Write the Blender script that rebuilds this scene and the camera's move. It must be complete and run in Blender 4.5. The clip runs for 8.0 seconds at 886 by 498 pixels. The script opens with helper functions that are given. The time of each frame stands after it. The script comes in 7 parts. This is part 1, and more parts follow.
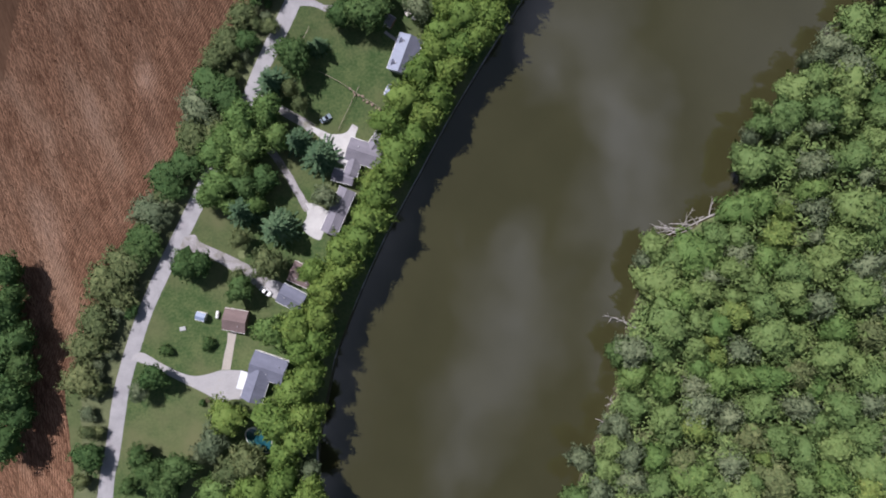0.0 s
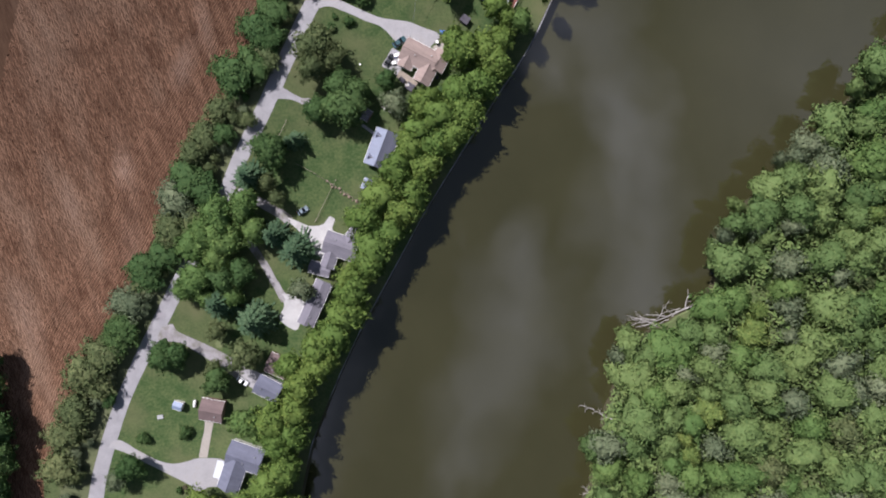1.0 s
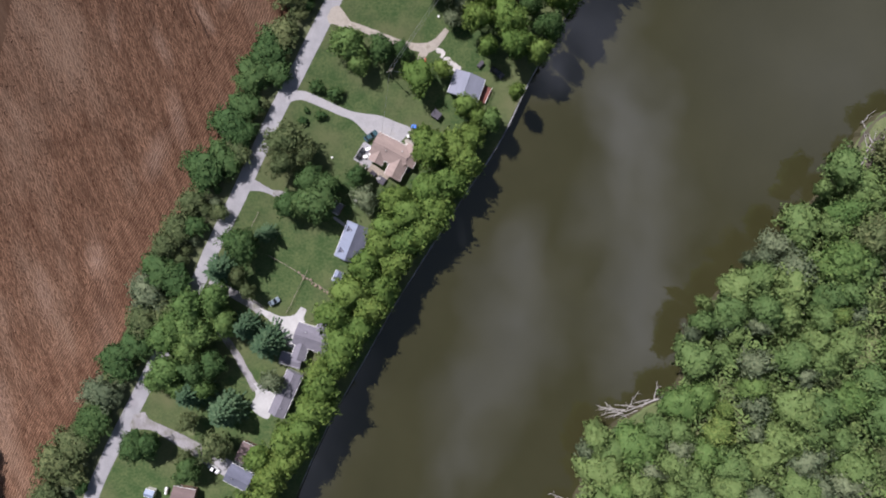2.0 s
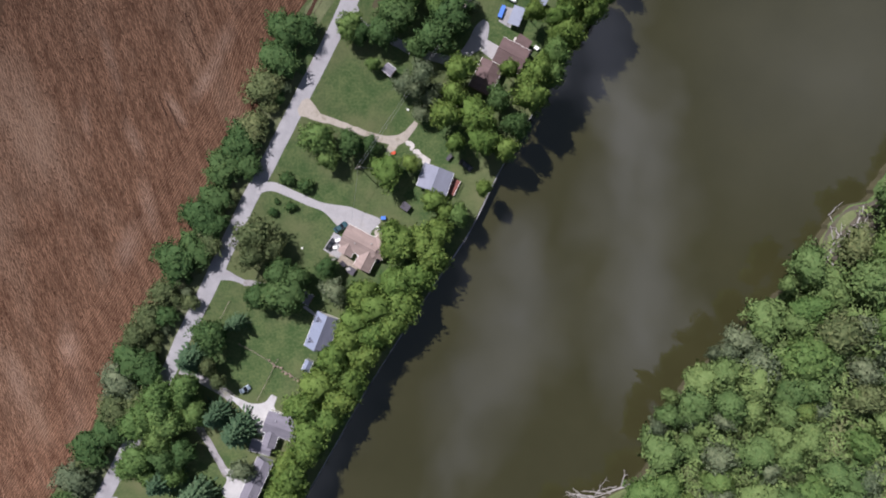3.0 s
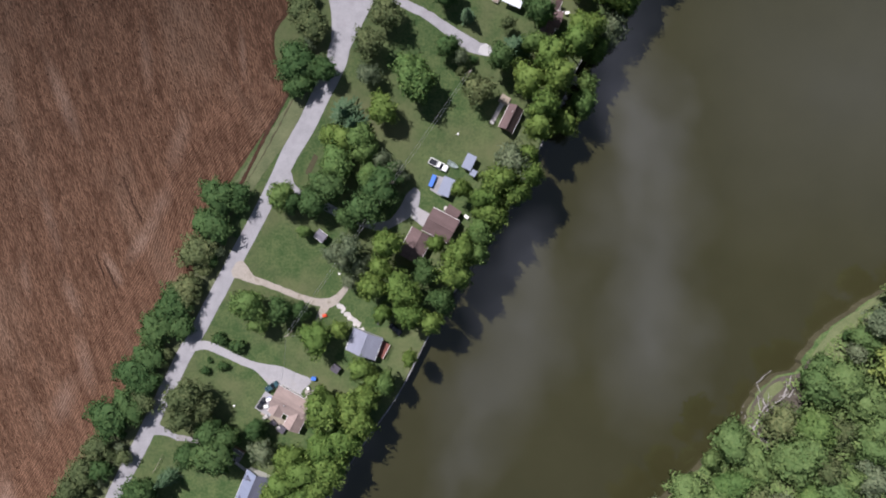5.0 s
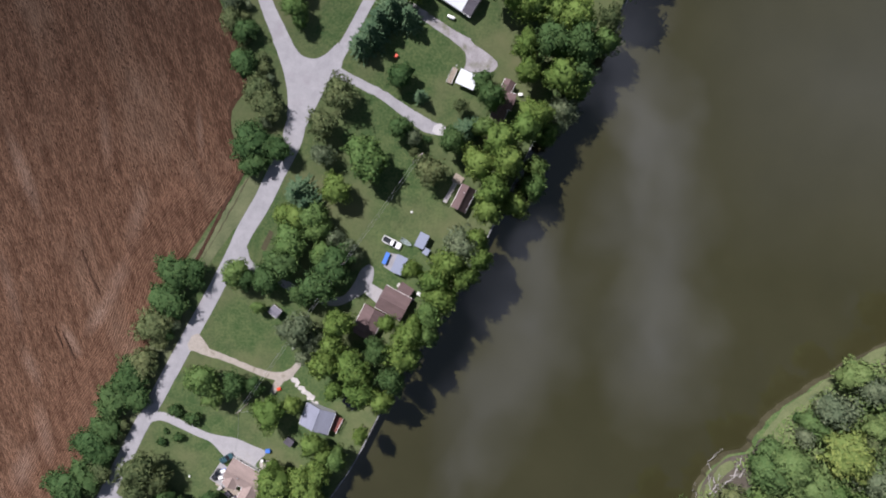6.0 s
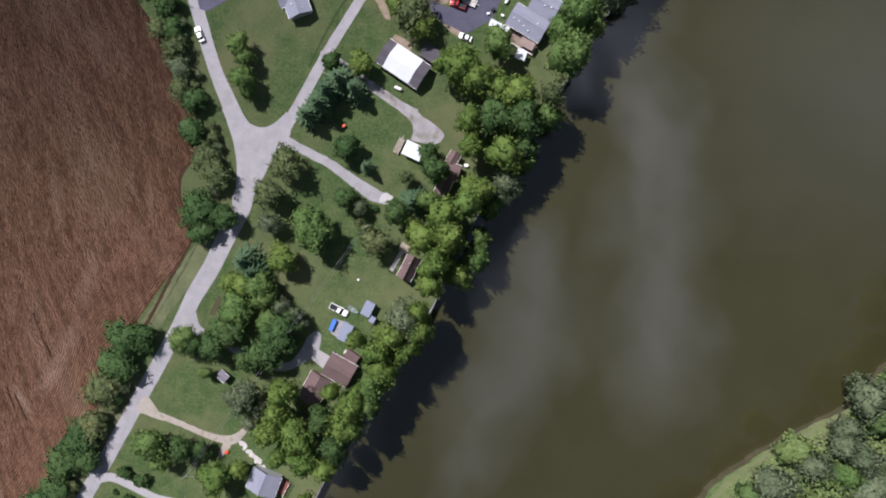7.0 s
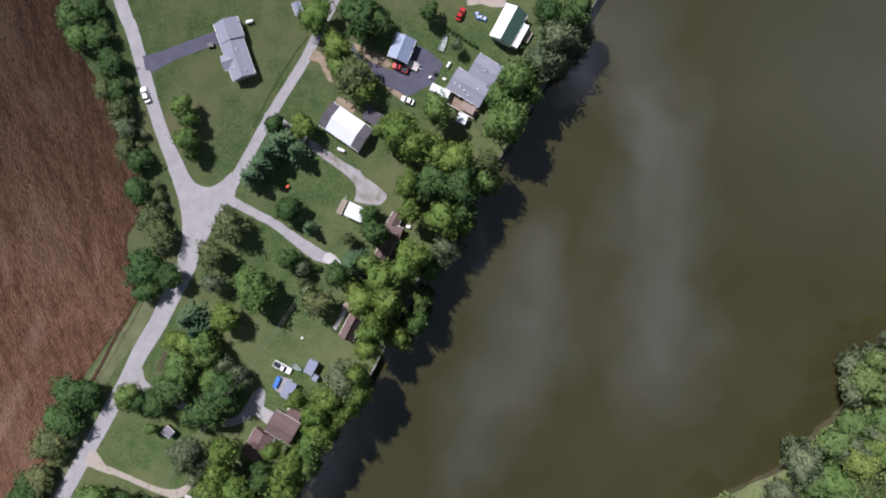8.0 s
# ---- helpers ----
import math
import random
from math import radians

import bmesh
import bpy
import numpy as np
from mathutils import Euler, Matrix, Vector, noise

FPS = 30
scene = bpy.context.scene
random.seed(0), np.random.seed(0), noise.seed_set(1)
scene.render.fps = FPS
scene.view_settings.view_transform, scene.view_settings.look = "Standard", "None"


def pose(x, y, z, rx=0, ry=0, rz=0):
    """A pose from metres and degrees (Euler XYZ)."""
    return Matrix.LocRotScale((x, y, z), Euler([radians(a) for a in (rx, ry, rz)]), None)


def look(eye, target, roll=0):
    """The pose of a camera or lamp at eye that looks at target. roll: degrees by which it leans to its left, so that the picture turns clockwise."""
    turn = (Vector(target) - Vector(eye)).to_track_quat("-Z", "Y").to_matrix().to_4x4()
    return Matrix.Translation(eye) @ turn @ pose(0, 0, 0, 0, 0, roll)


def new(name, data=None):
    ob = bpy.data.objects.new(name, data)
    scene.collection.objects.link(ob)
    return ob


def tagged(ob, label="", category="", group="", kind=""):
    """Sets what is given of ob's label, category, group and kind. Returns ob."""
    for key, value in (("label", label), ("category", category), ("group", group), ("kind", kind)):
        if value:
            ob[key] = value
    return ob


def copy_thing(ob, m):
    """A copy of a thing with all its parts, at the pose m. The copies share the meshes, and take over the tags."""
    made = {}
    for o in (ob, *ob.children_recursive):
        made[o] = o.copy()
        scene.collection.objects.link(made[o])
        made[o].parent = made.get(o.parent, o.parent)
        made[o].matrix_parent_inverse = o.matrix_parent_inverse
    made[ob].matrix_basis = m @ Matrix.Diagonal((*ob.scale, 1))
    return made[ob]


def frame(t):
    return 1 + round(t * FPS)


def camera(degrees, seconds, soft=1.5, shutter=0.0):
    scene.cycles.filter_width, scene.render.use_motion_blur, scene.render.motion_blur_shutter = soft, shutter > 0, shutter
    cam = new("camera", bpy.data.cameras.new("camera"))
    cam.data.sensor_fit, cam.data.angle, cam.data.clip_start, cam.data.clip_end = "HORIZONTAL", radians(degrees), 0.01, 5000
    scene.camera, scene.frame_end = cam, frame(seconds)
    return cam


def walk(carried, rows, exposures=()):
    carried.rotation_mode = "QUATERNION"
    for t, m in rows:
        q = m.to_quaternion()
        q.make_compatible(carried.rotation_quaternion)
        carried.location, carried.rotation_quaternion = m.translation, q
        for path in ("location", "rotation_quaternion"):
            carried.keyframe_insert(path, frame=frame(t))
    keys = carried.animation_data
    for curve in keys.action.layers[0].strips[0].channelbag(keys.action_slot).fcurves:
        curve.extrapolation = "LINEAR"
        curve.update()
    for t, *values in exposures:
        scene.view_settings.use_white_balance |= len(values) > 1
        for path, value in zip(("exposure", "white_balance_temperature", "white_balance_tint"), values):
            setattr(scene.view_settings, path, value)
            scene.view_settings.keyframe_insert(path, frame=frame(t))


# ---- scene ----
cam = camera(74.0, 8.0, soft=1.95)
PATH = [
    (0.0, -0.00, -0.00, 179.38, -2.886, -0.121, -0.000),
    (0.5, 3.79, 14.08, 178.88, -2.934, 0.012, 0.122),
    (1.0, 7.79, 28.22, 178.54, -2.992, 0.111, 0.309),
    (1.5, 12.13, 42.51, 178.28, -3.059, 0.163, 0.529),
    (2.8, 24.01, 79.44, 177.69, -3.381, 0.268, 0.888),
    (3.0, 25.93, 84.88, 177.79, -3.370, 0.316, 0.929),
    (3.5, 30.87, 97.91, 177.79, -3.316, 0.438, 1.045),
    (4.0, 36.03, 110.09, 177.54, -3.201, 0.619, 1.286),
    (4.5, 41.72, 121.99, 177.21, -3.066, 0.820, 1.621),
    (5.8, 60.25, 153.00, 176.96, -2.983, 1.675, 2.370),
    (6.0, 63.37, 157.69, 176.92, -2.966, 1.762, 2.479),
    (6.5, 71.35, 168.75, 176.74, -2.952, 1.927, 2.768),
    (7.0, 79.34, 179.23, 176.78, -2.981, 2.034, 2.999),
    (7.5, 87.51, 189.31, 176.79, -3.069, 2.104, 3.224),
    (8.0, 96.08, 199.14, 176.92, -3.204, 2.170, 3.348),
]
walk(cam, [(t, pose(x, y, z, rx, ry, rz)) for t, x, y, z, rx, ry, rz in PATH])

# ---- world and sun ----
SUN_EL, SUN_AZ = 50.0, 134.0          # elevation; direction towards the sun, degrees from +x anticlockwise to +y
CLOUD_SHIFT = (0.19, 0.15, 0.0)
CLOUDS = ((0.30, 0.20, 0.085, 0.17, 20, 0.9), (0.33, 0.0, 0.12, 0.22, 8, 0.75), (0.345, -0.2, 0.12, 0.18, 0, 0.8), (0.125, -0.18, 0.12, 0.18, -15, 0.8), (0.06, -0.33, 0.13, 0.13, -30, 0.55),
          (0.165, 0.25, 0.06, 0.08, 0, 0.7), (0.22, 0.35, 0.12, 0.09, 0, 0.6), (0.14, -0.05, 0.06, 0.09, 0, 0.5), (0.66, 0.26, 0.34, 0.36, 0, 0.5), (-0.17, 0.02, 0.14, 0.2, 0, 0.4), (-0.28, -0.33, 0.16, 0.32, -8, 0.55))   # place, half-widths, turn, thickness
world = bpy.data.worlds.new("sky")
scene.world = world
world.use_nodes = True
wn = world.node_tree
wn.nodes.clear()
w_out = wn.nodes.new("ShaderNodeOutputWorld")
w_bg = wn.nodes.new("ShaderNodeBackground")
w_sky = wn.nodes.new("ShaderNodeTexSky")
w_sky.sky_type = "NISHITA"
w_sky.sun_disc = False
w_sky.sun_elevation = radians(SUN_EL)
w_sky.sun_rotation = radians(90.0 - SUN_AZ)
w_bg.inputs["Strength"].default_value = 0.038
# broken cloud on a level sheet overhead
w_way = wn.nodes.new("ShaderNodeTexCoord")
w_split = wn.nodes.new("ShaderNodeSeparateXYZ")
wn.links.new(w_way.outputs["Generated"], w_split.inputs[0])
w_up = wn.nodes.new("ShaderNodeMath")
w_up.operation = "MAXIMUM"
w_up.inputs[1].default_value = 0.036
wn.links.new(w_split.outputs["Z"], w_up.inputs[0])
w_flat = wn.nodes.new("ShaderNodeCombineXYZ")
for axis in ("X", "Y"):
    w_div = wn.nodes.new("ShaderNodeMath")
    w_div.operation = "DIVIDE"
    wn.links.new(w_split.outputs[axis], w_div.inputs[0])
    wn.links.new(w_up.outputs[0], w_div.inputs[1])
    wn.links.new(w_div.outputs[0], w_flat.inputs[axis])
w_map = wn.nodes.new("ShaderNodeMapping")
w_map.inputs["Location"].default_value = CLOUD_SHIFT
w_map.inputs["Rotation"].default_value = (0, 0, radians(20))
w_map.inputs["Scale"].default_value = (1.0, 0.5, 1.0)
wn.links.new(w_flat.outputs[0], w_map.inputs["Vector"])
w_noise = wn.nodes.new("ShaderNodeTexNoise")
w_noise.inputs["Scale"].default_value, w_noise.inputs["Detail"].default_value, w_noise.inputs["Roughness"].default_value = 5.0, 4.0, 0.5
wn.links.new(w_map.outputs[0], w_noise.inputs["Vector"])
w_ramp = wn.nodes.new("ShaderNodeValToRGB")
w_ramp.color_ramp.elements[0].position, w_ramp.color_ramp.elements[1].position = 0.60, 0.95
wn.links.new(w_noise.outputs["Fac"], w_ramp.inputs["Fac"])
# the banks of cloud overhead, with ragged edges
w_rag = wn.nodes.new("ShaderNodeTexNoise")
w_rag.inputs["Scale"].default_value, w_rag.inputs["Detail"].default_value = 7.0, 3.0
wn.links.new(w_flat.outputs[0], w_rag.inputs["Vector"])
w_shift = wn.nodes.new("ShaderNodeVectorMath")
w_shift.operation = "MULTIPLY_ADD"
w_shift.inputs[1].default_value, w_shift.inputs[2].default_value = (0.16, 0.16, 0.0), (-0.08, -0.08, 0.0)
wn.links.new(w_rag.outputs["Color"], w_shift.inputs[0])
w_moved = wn.nodes.new("ShaderNodeVectorMath")
wn.links.new(w_flat.outputs[0], w_moved.inputs[0])
wn.links.new(w_shift.outputs[0], w_moved.inputs[1])
w_veil = wn.nodes.new("ShaderNodeMath")          # thin haze between the clouds
w_veil.operation = "MAXIMUM"
w_veil.inputs[1].default_value = 0.02
wn.links.new(w_ramp.outputs["Color"], w_veil.inputs[0])
w_total = w_veil.outputs[0]
for cu, cv, su, sv, turn, thick in CLOUDS:
    w_at = wn.nodes.new("ShaderNodeMapping")
    w_at.vector_type = "TEXTURE"
    w_at.inputs["Location"].default_value, w_at.inputs["Rotation"].default_value, w_at.inputs["Scale"].default_value = (cu, cv, 0), (0, 0, radians(turn)), (su, sv, 1)
    wn.links.new(w_moved.outputs[0], w_at.inputs["Vector"])
    w_ball = wn.nodes.new("ShaderNodeTexGradient")
    w_ball.gradient_type = "SPHERICAL"
    wn.links.new(w_at.outputs[0], w_ball.inputs["Vector"])
    w_add = wn.nodes.new("ShaderNodeMath")
    w_add.operation = "MULTIPLY_ADD"
    w_add.inputs[1].default_value = thick
    wn.links.new(w_ball.outputs["Fac"], w_add.inputs[0])
    wn.links.new(w_total, w_add.inputs[2])
    w_total = w_add.outputs[0]
w_cap = wn.nodes.new("ShaderNodeMath")
w_cap.operation = "MINIMUM"
w_cap.inputs[1].default_value = 1.0
wn.links.new(w_total, w_cap.inputs[0])
w_mix = wn.nodes.new("ShaderNodeMix")
w_mix.data_type = "RGBA"
wn.links.new(w_cap.outputs[0], w_mix.inputs["Factor"])
wn.links.new(w_sky.outputs[0], w_mix.inputs["A"])
w_mix.inputs["B"].default_value = (18.2, 18.9, 24.6, 1.0)
wn.links.new(w_mix.outputs["Result"], w_bg.inputs["Color"])
wn.links.new(w_bg.outputs[0], w_out.inputs["Surface"])

sun = new("sun", bpy.data.lights.new("sun", "SUN"))
sun.data.energy, sun.data.angle, sun.data.color = 5.0, radians(0.53), (1.0, 0.937, 0.965)
SUN_WAY = Vector((math.cos(radians(SUN_EL)) * math.cos(radians(SUN_AZ)), math.cos(radians(SUN_EL)) * math.sin(radians(SUN_AZ)), math.sin(radians(SUN_EL))))
sun.matrix_world = look(SUN_WAY * 400, (0, 0, 0))
scene.view_settings.exposure = 0.56

# ---- materials ----
def rgba(c):
    return (c[0], c[1], c[2], 1.0)


def surface(name, dark, light, scale=0.5, fine=6.0, rough=0.85, bump=0.15, metal=0.0, vary=0.0, spec=0.5, island=0.0, third=None, third_scale=0.05, third_cut=(0.45, 0.65), stretch=(1, 1, 1), thin=0.0, matt=0.0, cut=(0.36, 0.64), heading=0.0, fade=None, spots=(), spot_tone=(0.3, 0.2, 0.15)):
    """A material of two tones that mix by coarse and fine noise, with fine relief; vary: how much one object differs from the next."""
    m = bpy.data.materials.new(name)
    m.use_nodes = True
    t = m.node_tree
    t.nodes.clear()
    link = t.links.new

    def node(kind, **values):
        n = t.nodes.new(kind)
        for key, value in values.items():
            n.inputs[key].default_value = value
        return n

    out = node("ShaderNodeOutputMaterial")
    p = node("ShaderNodeBsdfPrincipled", Roughness=rough, Metallic=metal)
    p.inputs["Specular IOR Level"].default_value = spec
    p.inputs["Diffuse Roughness"].default_value = matt
    link(p.outputs[0], out.inputs["Surface"])
    where = node("ShaderNodeTexCoord")
    mapping = node("ShaderNodeMapping", Scale=tuple(1 / k for k in stretch), Rotation=(0, 0, radians(heading)))
    mapping.vector_type = "TEXTURE"
    link(where.outputs["Object"], mapping.inputs["Vector"])
    big = node("ShaderNodeTexNoise", Scale=scale, Detail=5.0, Roughness=0.6)
    small = node("ShaderNodeTexNoise", Scale=fine, Detail=4.0, Roughness=0.65)
    for n in (big, small):
        link(mapping.outputs[0], n.inputs["Vector"])
    add = node("ShaderNodeMath")
    add.operation = "MULTIPLY_ADD"
    add.inputs[1].default_value = 0.55
    link(small.outputs["Fac"], add.inputs[0])
    half = node("ShaderNodeMath")
    half.operation = "MULTIPLY"
    half.inputs[1].default_value = 0.45
    link(big.outputs["Fac"], half.inputs[0])
    link(half.outputs[0], add.inputs[2])
    ramp = node("ShaderNodeValToRGB")
    ramp.color_ramp.elements[0].position, ramp.color_ramp.elements[0].color = cut[0], rgba(dark)
    ramp.color_ramp.elements[1].position, ramp.color_ramp.elements[1].color = cut[1], rgba(light)
    link(add.outputs[0], ramp.inputs["Fac"])
    colour = ramp.outputs["Color"]
    if third:
        wide = node("ShaderNodeTexNoise", Scale=third_scale, Detail=4.0, Roughness=0.6)
        drawn = node("ShaderNodeMapping", Scale=(0.75, 2.4, 1) if heading else (1, 1, 1), Rotation=(0, 0, radians(heading)))
        drawn.vector_type = "TEXTURE"
        link(where.outputs["Object"], drawn.inputs["Vector"])
        link(drawn.outputs[0], wide.inputs["Vector"])
        cut = node("ShaderNodeValToRGB")
        cut.color_ramp.elements[0].position, cut.color_ramp.elements[1].position = third_cut
        link(wide.outputs["Fac"], cut.inputs["Fac"])
        mix = node("ShaderNodeMix")
        mix.data_type = "RGBA"
        link(cut.outputs["Color"], mix.inputs["Factor"])
        link(colour, mix.inputs["A"])
        mix.inputs["B"].default_value = rgba(third)
        colour = mix.outputs["Result"]
    if spots:
        worn = None
        for sx, sy, long, wide, turn, strength in spots:
            at = node("ShaderNodeMapping", Location=(sx, sy, 0), Rotation=(0, 0, radians(turn)), Scale=(long, wide, 30))
            at.vector_type = "TEXTURE"
            link(where.outputs["Object"], at.inputs["Vector"])
            ball = node("ShaderNodeTexGradient")
            ball.gradient_type = "SPHERICAL"
            link(at.outputs[0], ball.inputs["Vector"])
            more = node("ShaderNodeMath")
            more.operation = "MULTIPLY_ADD"
            more.inputs[1].default_value, more.inputs[2].default_value = strength, 0.0
            link(ball.outputs["Fac"], more.inputs[0])
            if worn is not None:
                link(worn, more.inputs[2])
            worn = more.outputs[0]
        speck = node("ShaderNodeTexNoise", Scale=0.4, Detail=6.0, Roughness=0.75)
        link(where.outputs["Object"], speck.inputs["Vector"])
        patchy = node("ShaderNodeMath")
        patchy.operation = "MULTIPLY"
        link(worn, patchy.inputs[0])
        link(speck.outputs["Fac"], patchy.inputs[1])
        soft = node("ShaderNodeMapRange")
        soft.inputs["From Min"].default_value, soft.inputs["From Max"].default_value, soft.inputs["To Max"].default_value = 0.05, 0.50, 0.70
        link(patchy.outputs[0], soft.inputs["Value"])
        dry = node("ShaderNodeMix")
        dry.data_type = "RGBA"
        link(soft.outputs["Result"], dry.inputs["Factor"])
        link(colour, dry.inputs["A"])
        dry.inputs["B"].default_value = rgba(spot_tone)
        colour = dry.outputs["Result"]
    if fade:                            # darker to the north: shade among the stubble put into the colour
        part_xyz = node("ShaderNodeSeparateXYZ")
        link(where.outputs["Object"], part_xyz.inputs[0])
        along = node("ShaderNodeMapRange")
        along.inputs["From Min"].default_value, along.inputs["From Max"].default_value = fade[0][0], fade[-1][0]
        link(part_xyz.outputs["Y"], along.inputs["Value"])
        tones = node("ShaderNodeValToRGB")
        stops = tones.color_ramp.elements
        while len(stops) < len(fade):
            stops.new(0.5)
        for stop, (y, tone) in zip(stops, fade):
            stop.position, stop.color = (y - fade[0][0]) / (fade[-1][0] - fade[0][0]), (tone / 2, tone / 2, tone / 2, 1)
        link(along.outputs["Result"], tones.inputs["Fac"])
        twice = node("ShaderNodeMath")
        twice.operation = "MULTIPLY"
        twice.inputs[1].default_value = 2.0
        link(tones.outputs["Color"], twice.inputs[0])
        shade_tone = node("ShaderNodeHueSaturation")
        link(twice.outputs[0], shade_tone.inputs["Value"])
        link(colour, shade_tone.inputs["Color"])
        colour = shade_tone.outputs["Color"]
    if vary or island:
        hsv = node("ShaderNodeHueSaturation")
        link(colour, hsv.inputs["Color"])
        total = None
        for amount, kind, socket in ((vary, "ShaderNodeObjectInfo", "Random"), (island, "ShaderNodeNewGeometry", "Random Per Island")):
            if amount:
                source = node(kind)
                span = node("ShaderNodeMapRange")
                span.inputs["To Min"].default_value, span.inputs["To Max"].default_value = -amount, amount
                link(source.outputs[socket], span.inputs["Value"])
                if total is None:
                    total = span.outputs["Result"]
                else:
                    plus = node("ShaderNodeMath")
                    link(total, plus.inputs[0])
                    link(span.outputs["Result"], plus.inputs[1])
                    total = plus.outputs[0]
        one = node("ShaderNodeMath")
        one.inputs[1].default_value = 1.0
        link(total, one.inputs[0])
        link(one.outputs[0], hsv.inputs["Value"])
        hue = node("ShaderNodeMath")
        hue.operation = "MULTIPLY_ADD"
        hue.inputs[1].default_value, hue.inputs[2].default_value = -0.085, 0.5
        link(total, hue.inputs[0])
        link(hue.outputs[0], hsv.inputs["Hue"])
        colour = hsv.outputs["Color"]
    link(colour, p.inputs["Base Color"])
    if thin:
        glow = node("ShaderNodeBsdfTranslucent")
        link(colour, glow.inputs["Color"])
        blend = node("ShaderNodeMixShader", Fac=thin)
        link(p.outputs[0], blend.inputs[1])
        link(glow.outputs[0], blend.inputs[2])
        link(blend.outputs[0], out.inputs["Surface"])
    if bump:
        b = node("ShaderNodeBump", Strength=bump, Distance=0.05)
        link(small.outputs["Fac"], b.inputs["Height"])
        link(b.outputs[0], p.inputs["Normal"])
    return m


M = {}
FIELD_SHADE = ((-80, 1.3), (20, 1.10), (75, 0.97), (110, 0.94), (165, 0.83), (205, 0.56), (245, 0.36), (300, 0.33))     # tone of the field by y: stubble shade, as seen sunwards, put into the colour
DRY_SPOTS = ((-70.8, 165.7, 18.6, 3.3, -68, 0.92), (-55.6, 115.0, 8.0, 2.4, -58, 1.03), (-46.8, 123.4, 10.3, 3.6, 58, 0.92), (-41.1, 135.0, 8.8, 4.5, -113, 0.69), (-75.0, 129.8, 18.9, 3.0, -74, 0.57), (-68.2, 106.0, 10.1, 3.3, -66, 0.69),
            (-82.5, 111.6, 10.5, 2.7, -84, 0.57), (-70.5, 73.7, 11.4, 5.2, 72, 0.80), (-88.4, 45.6, 20.0, 6.0, -72, 0.32), (-63.9, 85.3, 14.4, 3.8, -78, 0.69), (-86.6, 18.0, 24.0, 7.0, -83, 0.38), (-89.6, 42.1, 6.8, 4.5, -84, 0.69),
            (-119.8, -2.9, 18.2, 6.0, -73, 0.69), (-45.7, 179.0, 16.3, 3.0, -85, 0.57), (-35.5, 154.3, 15.9, 4.5, -102, 0.57), (-34.3, 225.6, 16.4, 2.4, -72, 0.57), (-16.6, 180.5, 11.6, 1.8, -85, 0.69), (-105.4, 31.2, 12.8, 3.9, -79, 0.69))     # pale trampled streaks of the field: place, half-length, half-width, turn, strength
M["grass"] = surface("grass", (0.043, 0.083, 0.028), (0.103, 0.137, 0.055), 0.22, 1.3, 0.95, 0.8, spec=0.15, third=(0.128, 0.138, 0.068), third_scale=0.035, third_cut=(0.44, 0.68), matt=1.0, cut=(0.41, 0.6))
M["ditch_grass"] = surface("ditch_grass", (0.030, 0.052, 0.020), (0.062, 0.084, 0.036), 0.3, 2.5, 0.95, 0.6, spec=0.15, matt=1.0)
M["soil"] = surface("crop_soil", (0.066, 0.035, 0.021), (0.125, 0.072, 0.046), 0.10, 1.6, 0.95, 0.8, spec=0.1, matt=1.0, third=(0.18, 0.12, 0.088), third_scale=0.03, third_cut=(0.56, 0.74), stretch=(1.8, 0.16, 1), heading=19.9, fade=FIELD_SHADE, spots=DRY_SPOTS, spot_tone=(0.20, 0.135, 0.10))
M["gravel"] = surface("gravel", (0.200, 0.198, 0.213), (0.297, 0.293, 0.311), 0.25, 5.0, 0.95, 0.4, spec=0.2, third=(0.21, 0.195, 0.215), third_scale=0.12, third_cut=(0.55, 0.75))
M["concrete"] = surface("concrete", (0.242, 0.237, 0.249), (0.326, 0.321, 0.335), 0.3, 3.0, 0.9, 0.2, spec=0.3, third=(0.25, 0.235, 0.23), third_scale=0.3, third_cut=(0.55, 0.8))
M["buff"] = surface("buff_concrete", (0.257, 0.233, 0.209), (0.342, 0.318, 0.290), 0.3, 3.0, 0.9, 0.2, spec=0.3, third=(0.24, 0.215, 0.19), third_scale=0.3, third_cut=(0.55, 0.8))
M["white_gravel"] = surface("white_gravel", (0.324, 0.320, 0.329), (0.432, 0.427, 0.432), 0.3, 4.0, 0.95, 0.4, spec=0.2, third=(0.28, 0.265, 0.26), third_scale=0.4, third_cut=(0.55, 0.8))
M["asphalt"] = surface("asphalt", (0.04, 0.04, 0.066), (0.07, 0.07, 0.105), 0.3, 5.0, 0.9, 0.4)
M["dirt"] = surface("dirt", (0.17, 0.13, 0.10), (0.27, 0.22, 0.175), 0.4, 4.0, 0.95, 0.5, spec=0.2, third=(0.13, 0.125, 0.07), third_scale=0.5, third_cut=(0.5, 0.7))
M["mud"] = surface("mud", (0.035, 0.032, 0.016), (0.065, 0.06, 0.032), 0.2, 2.0, 0.9, 0.4, spec=0.3)
M["leaf_maple"] = surface("leaf_maple", (0.088, 0.149, 0.033), (0.178, 0.257, 0.072), 0.6, 3.0, 0.75, 0, vary=0.12, island=0.22, spec=0.1, thin=0.36)
M["leaf_green"] = surface("leaf_green", (0.077, 0.142, 0.040), (0.159, 0.240, 0.081), 0.6, 3.0, 0.75, 0, vary=0.12, island=0.22, spec=0.1, thin=0.36)
M["leaf_dark"] = surface("leaf_dark", (0.042, 0.090, 0.031), (0.099, 0.162, 0.059), 0.6, 3.0, 0.75, 0, vary=0.12, island=0.22, spec=0.1, thin=0.36)
M["leaf_spruce"] = surface("leaf_spruce", (0.050, 0.104, 0.053), (0.118, 0.182, 0.103), 0.6, 3.0, 0.8, 0, vary=0.12, island=0.22, spec=0.1, thin=0.36)
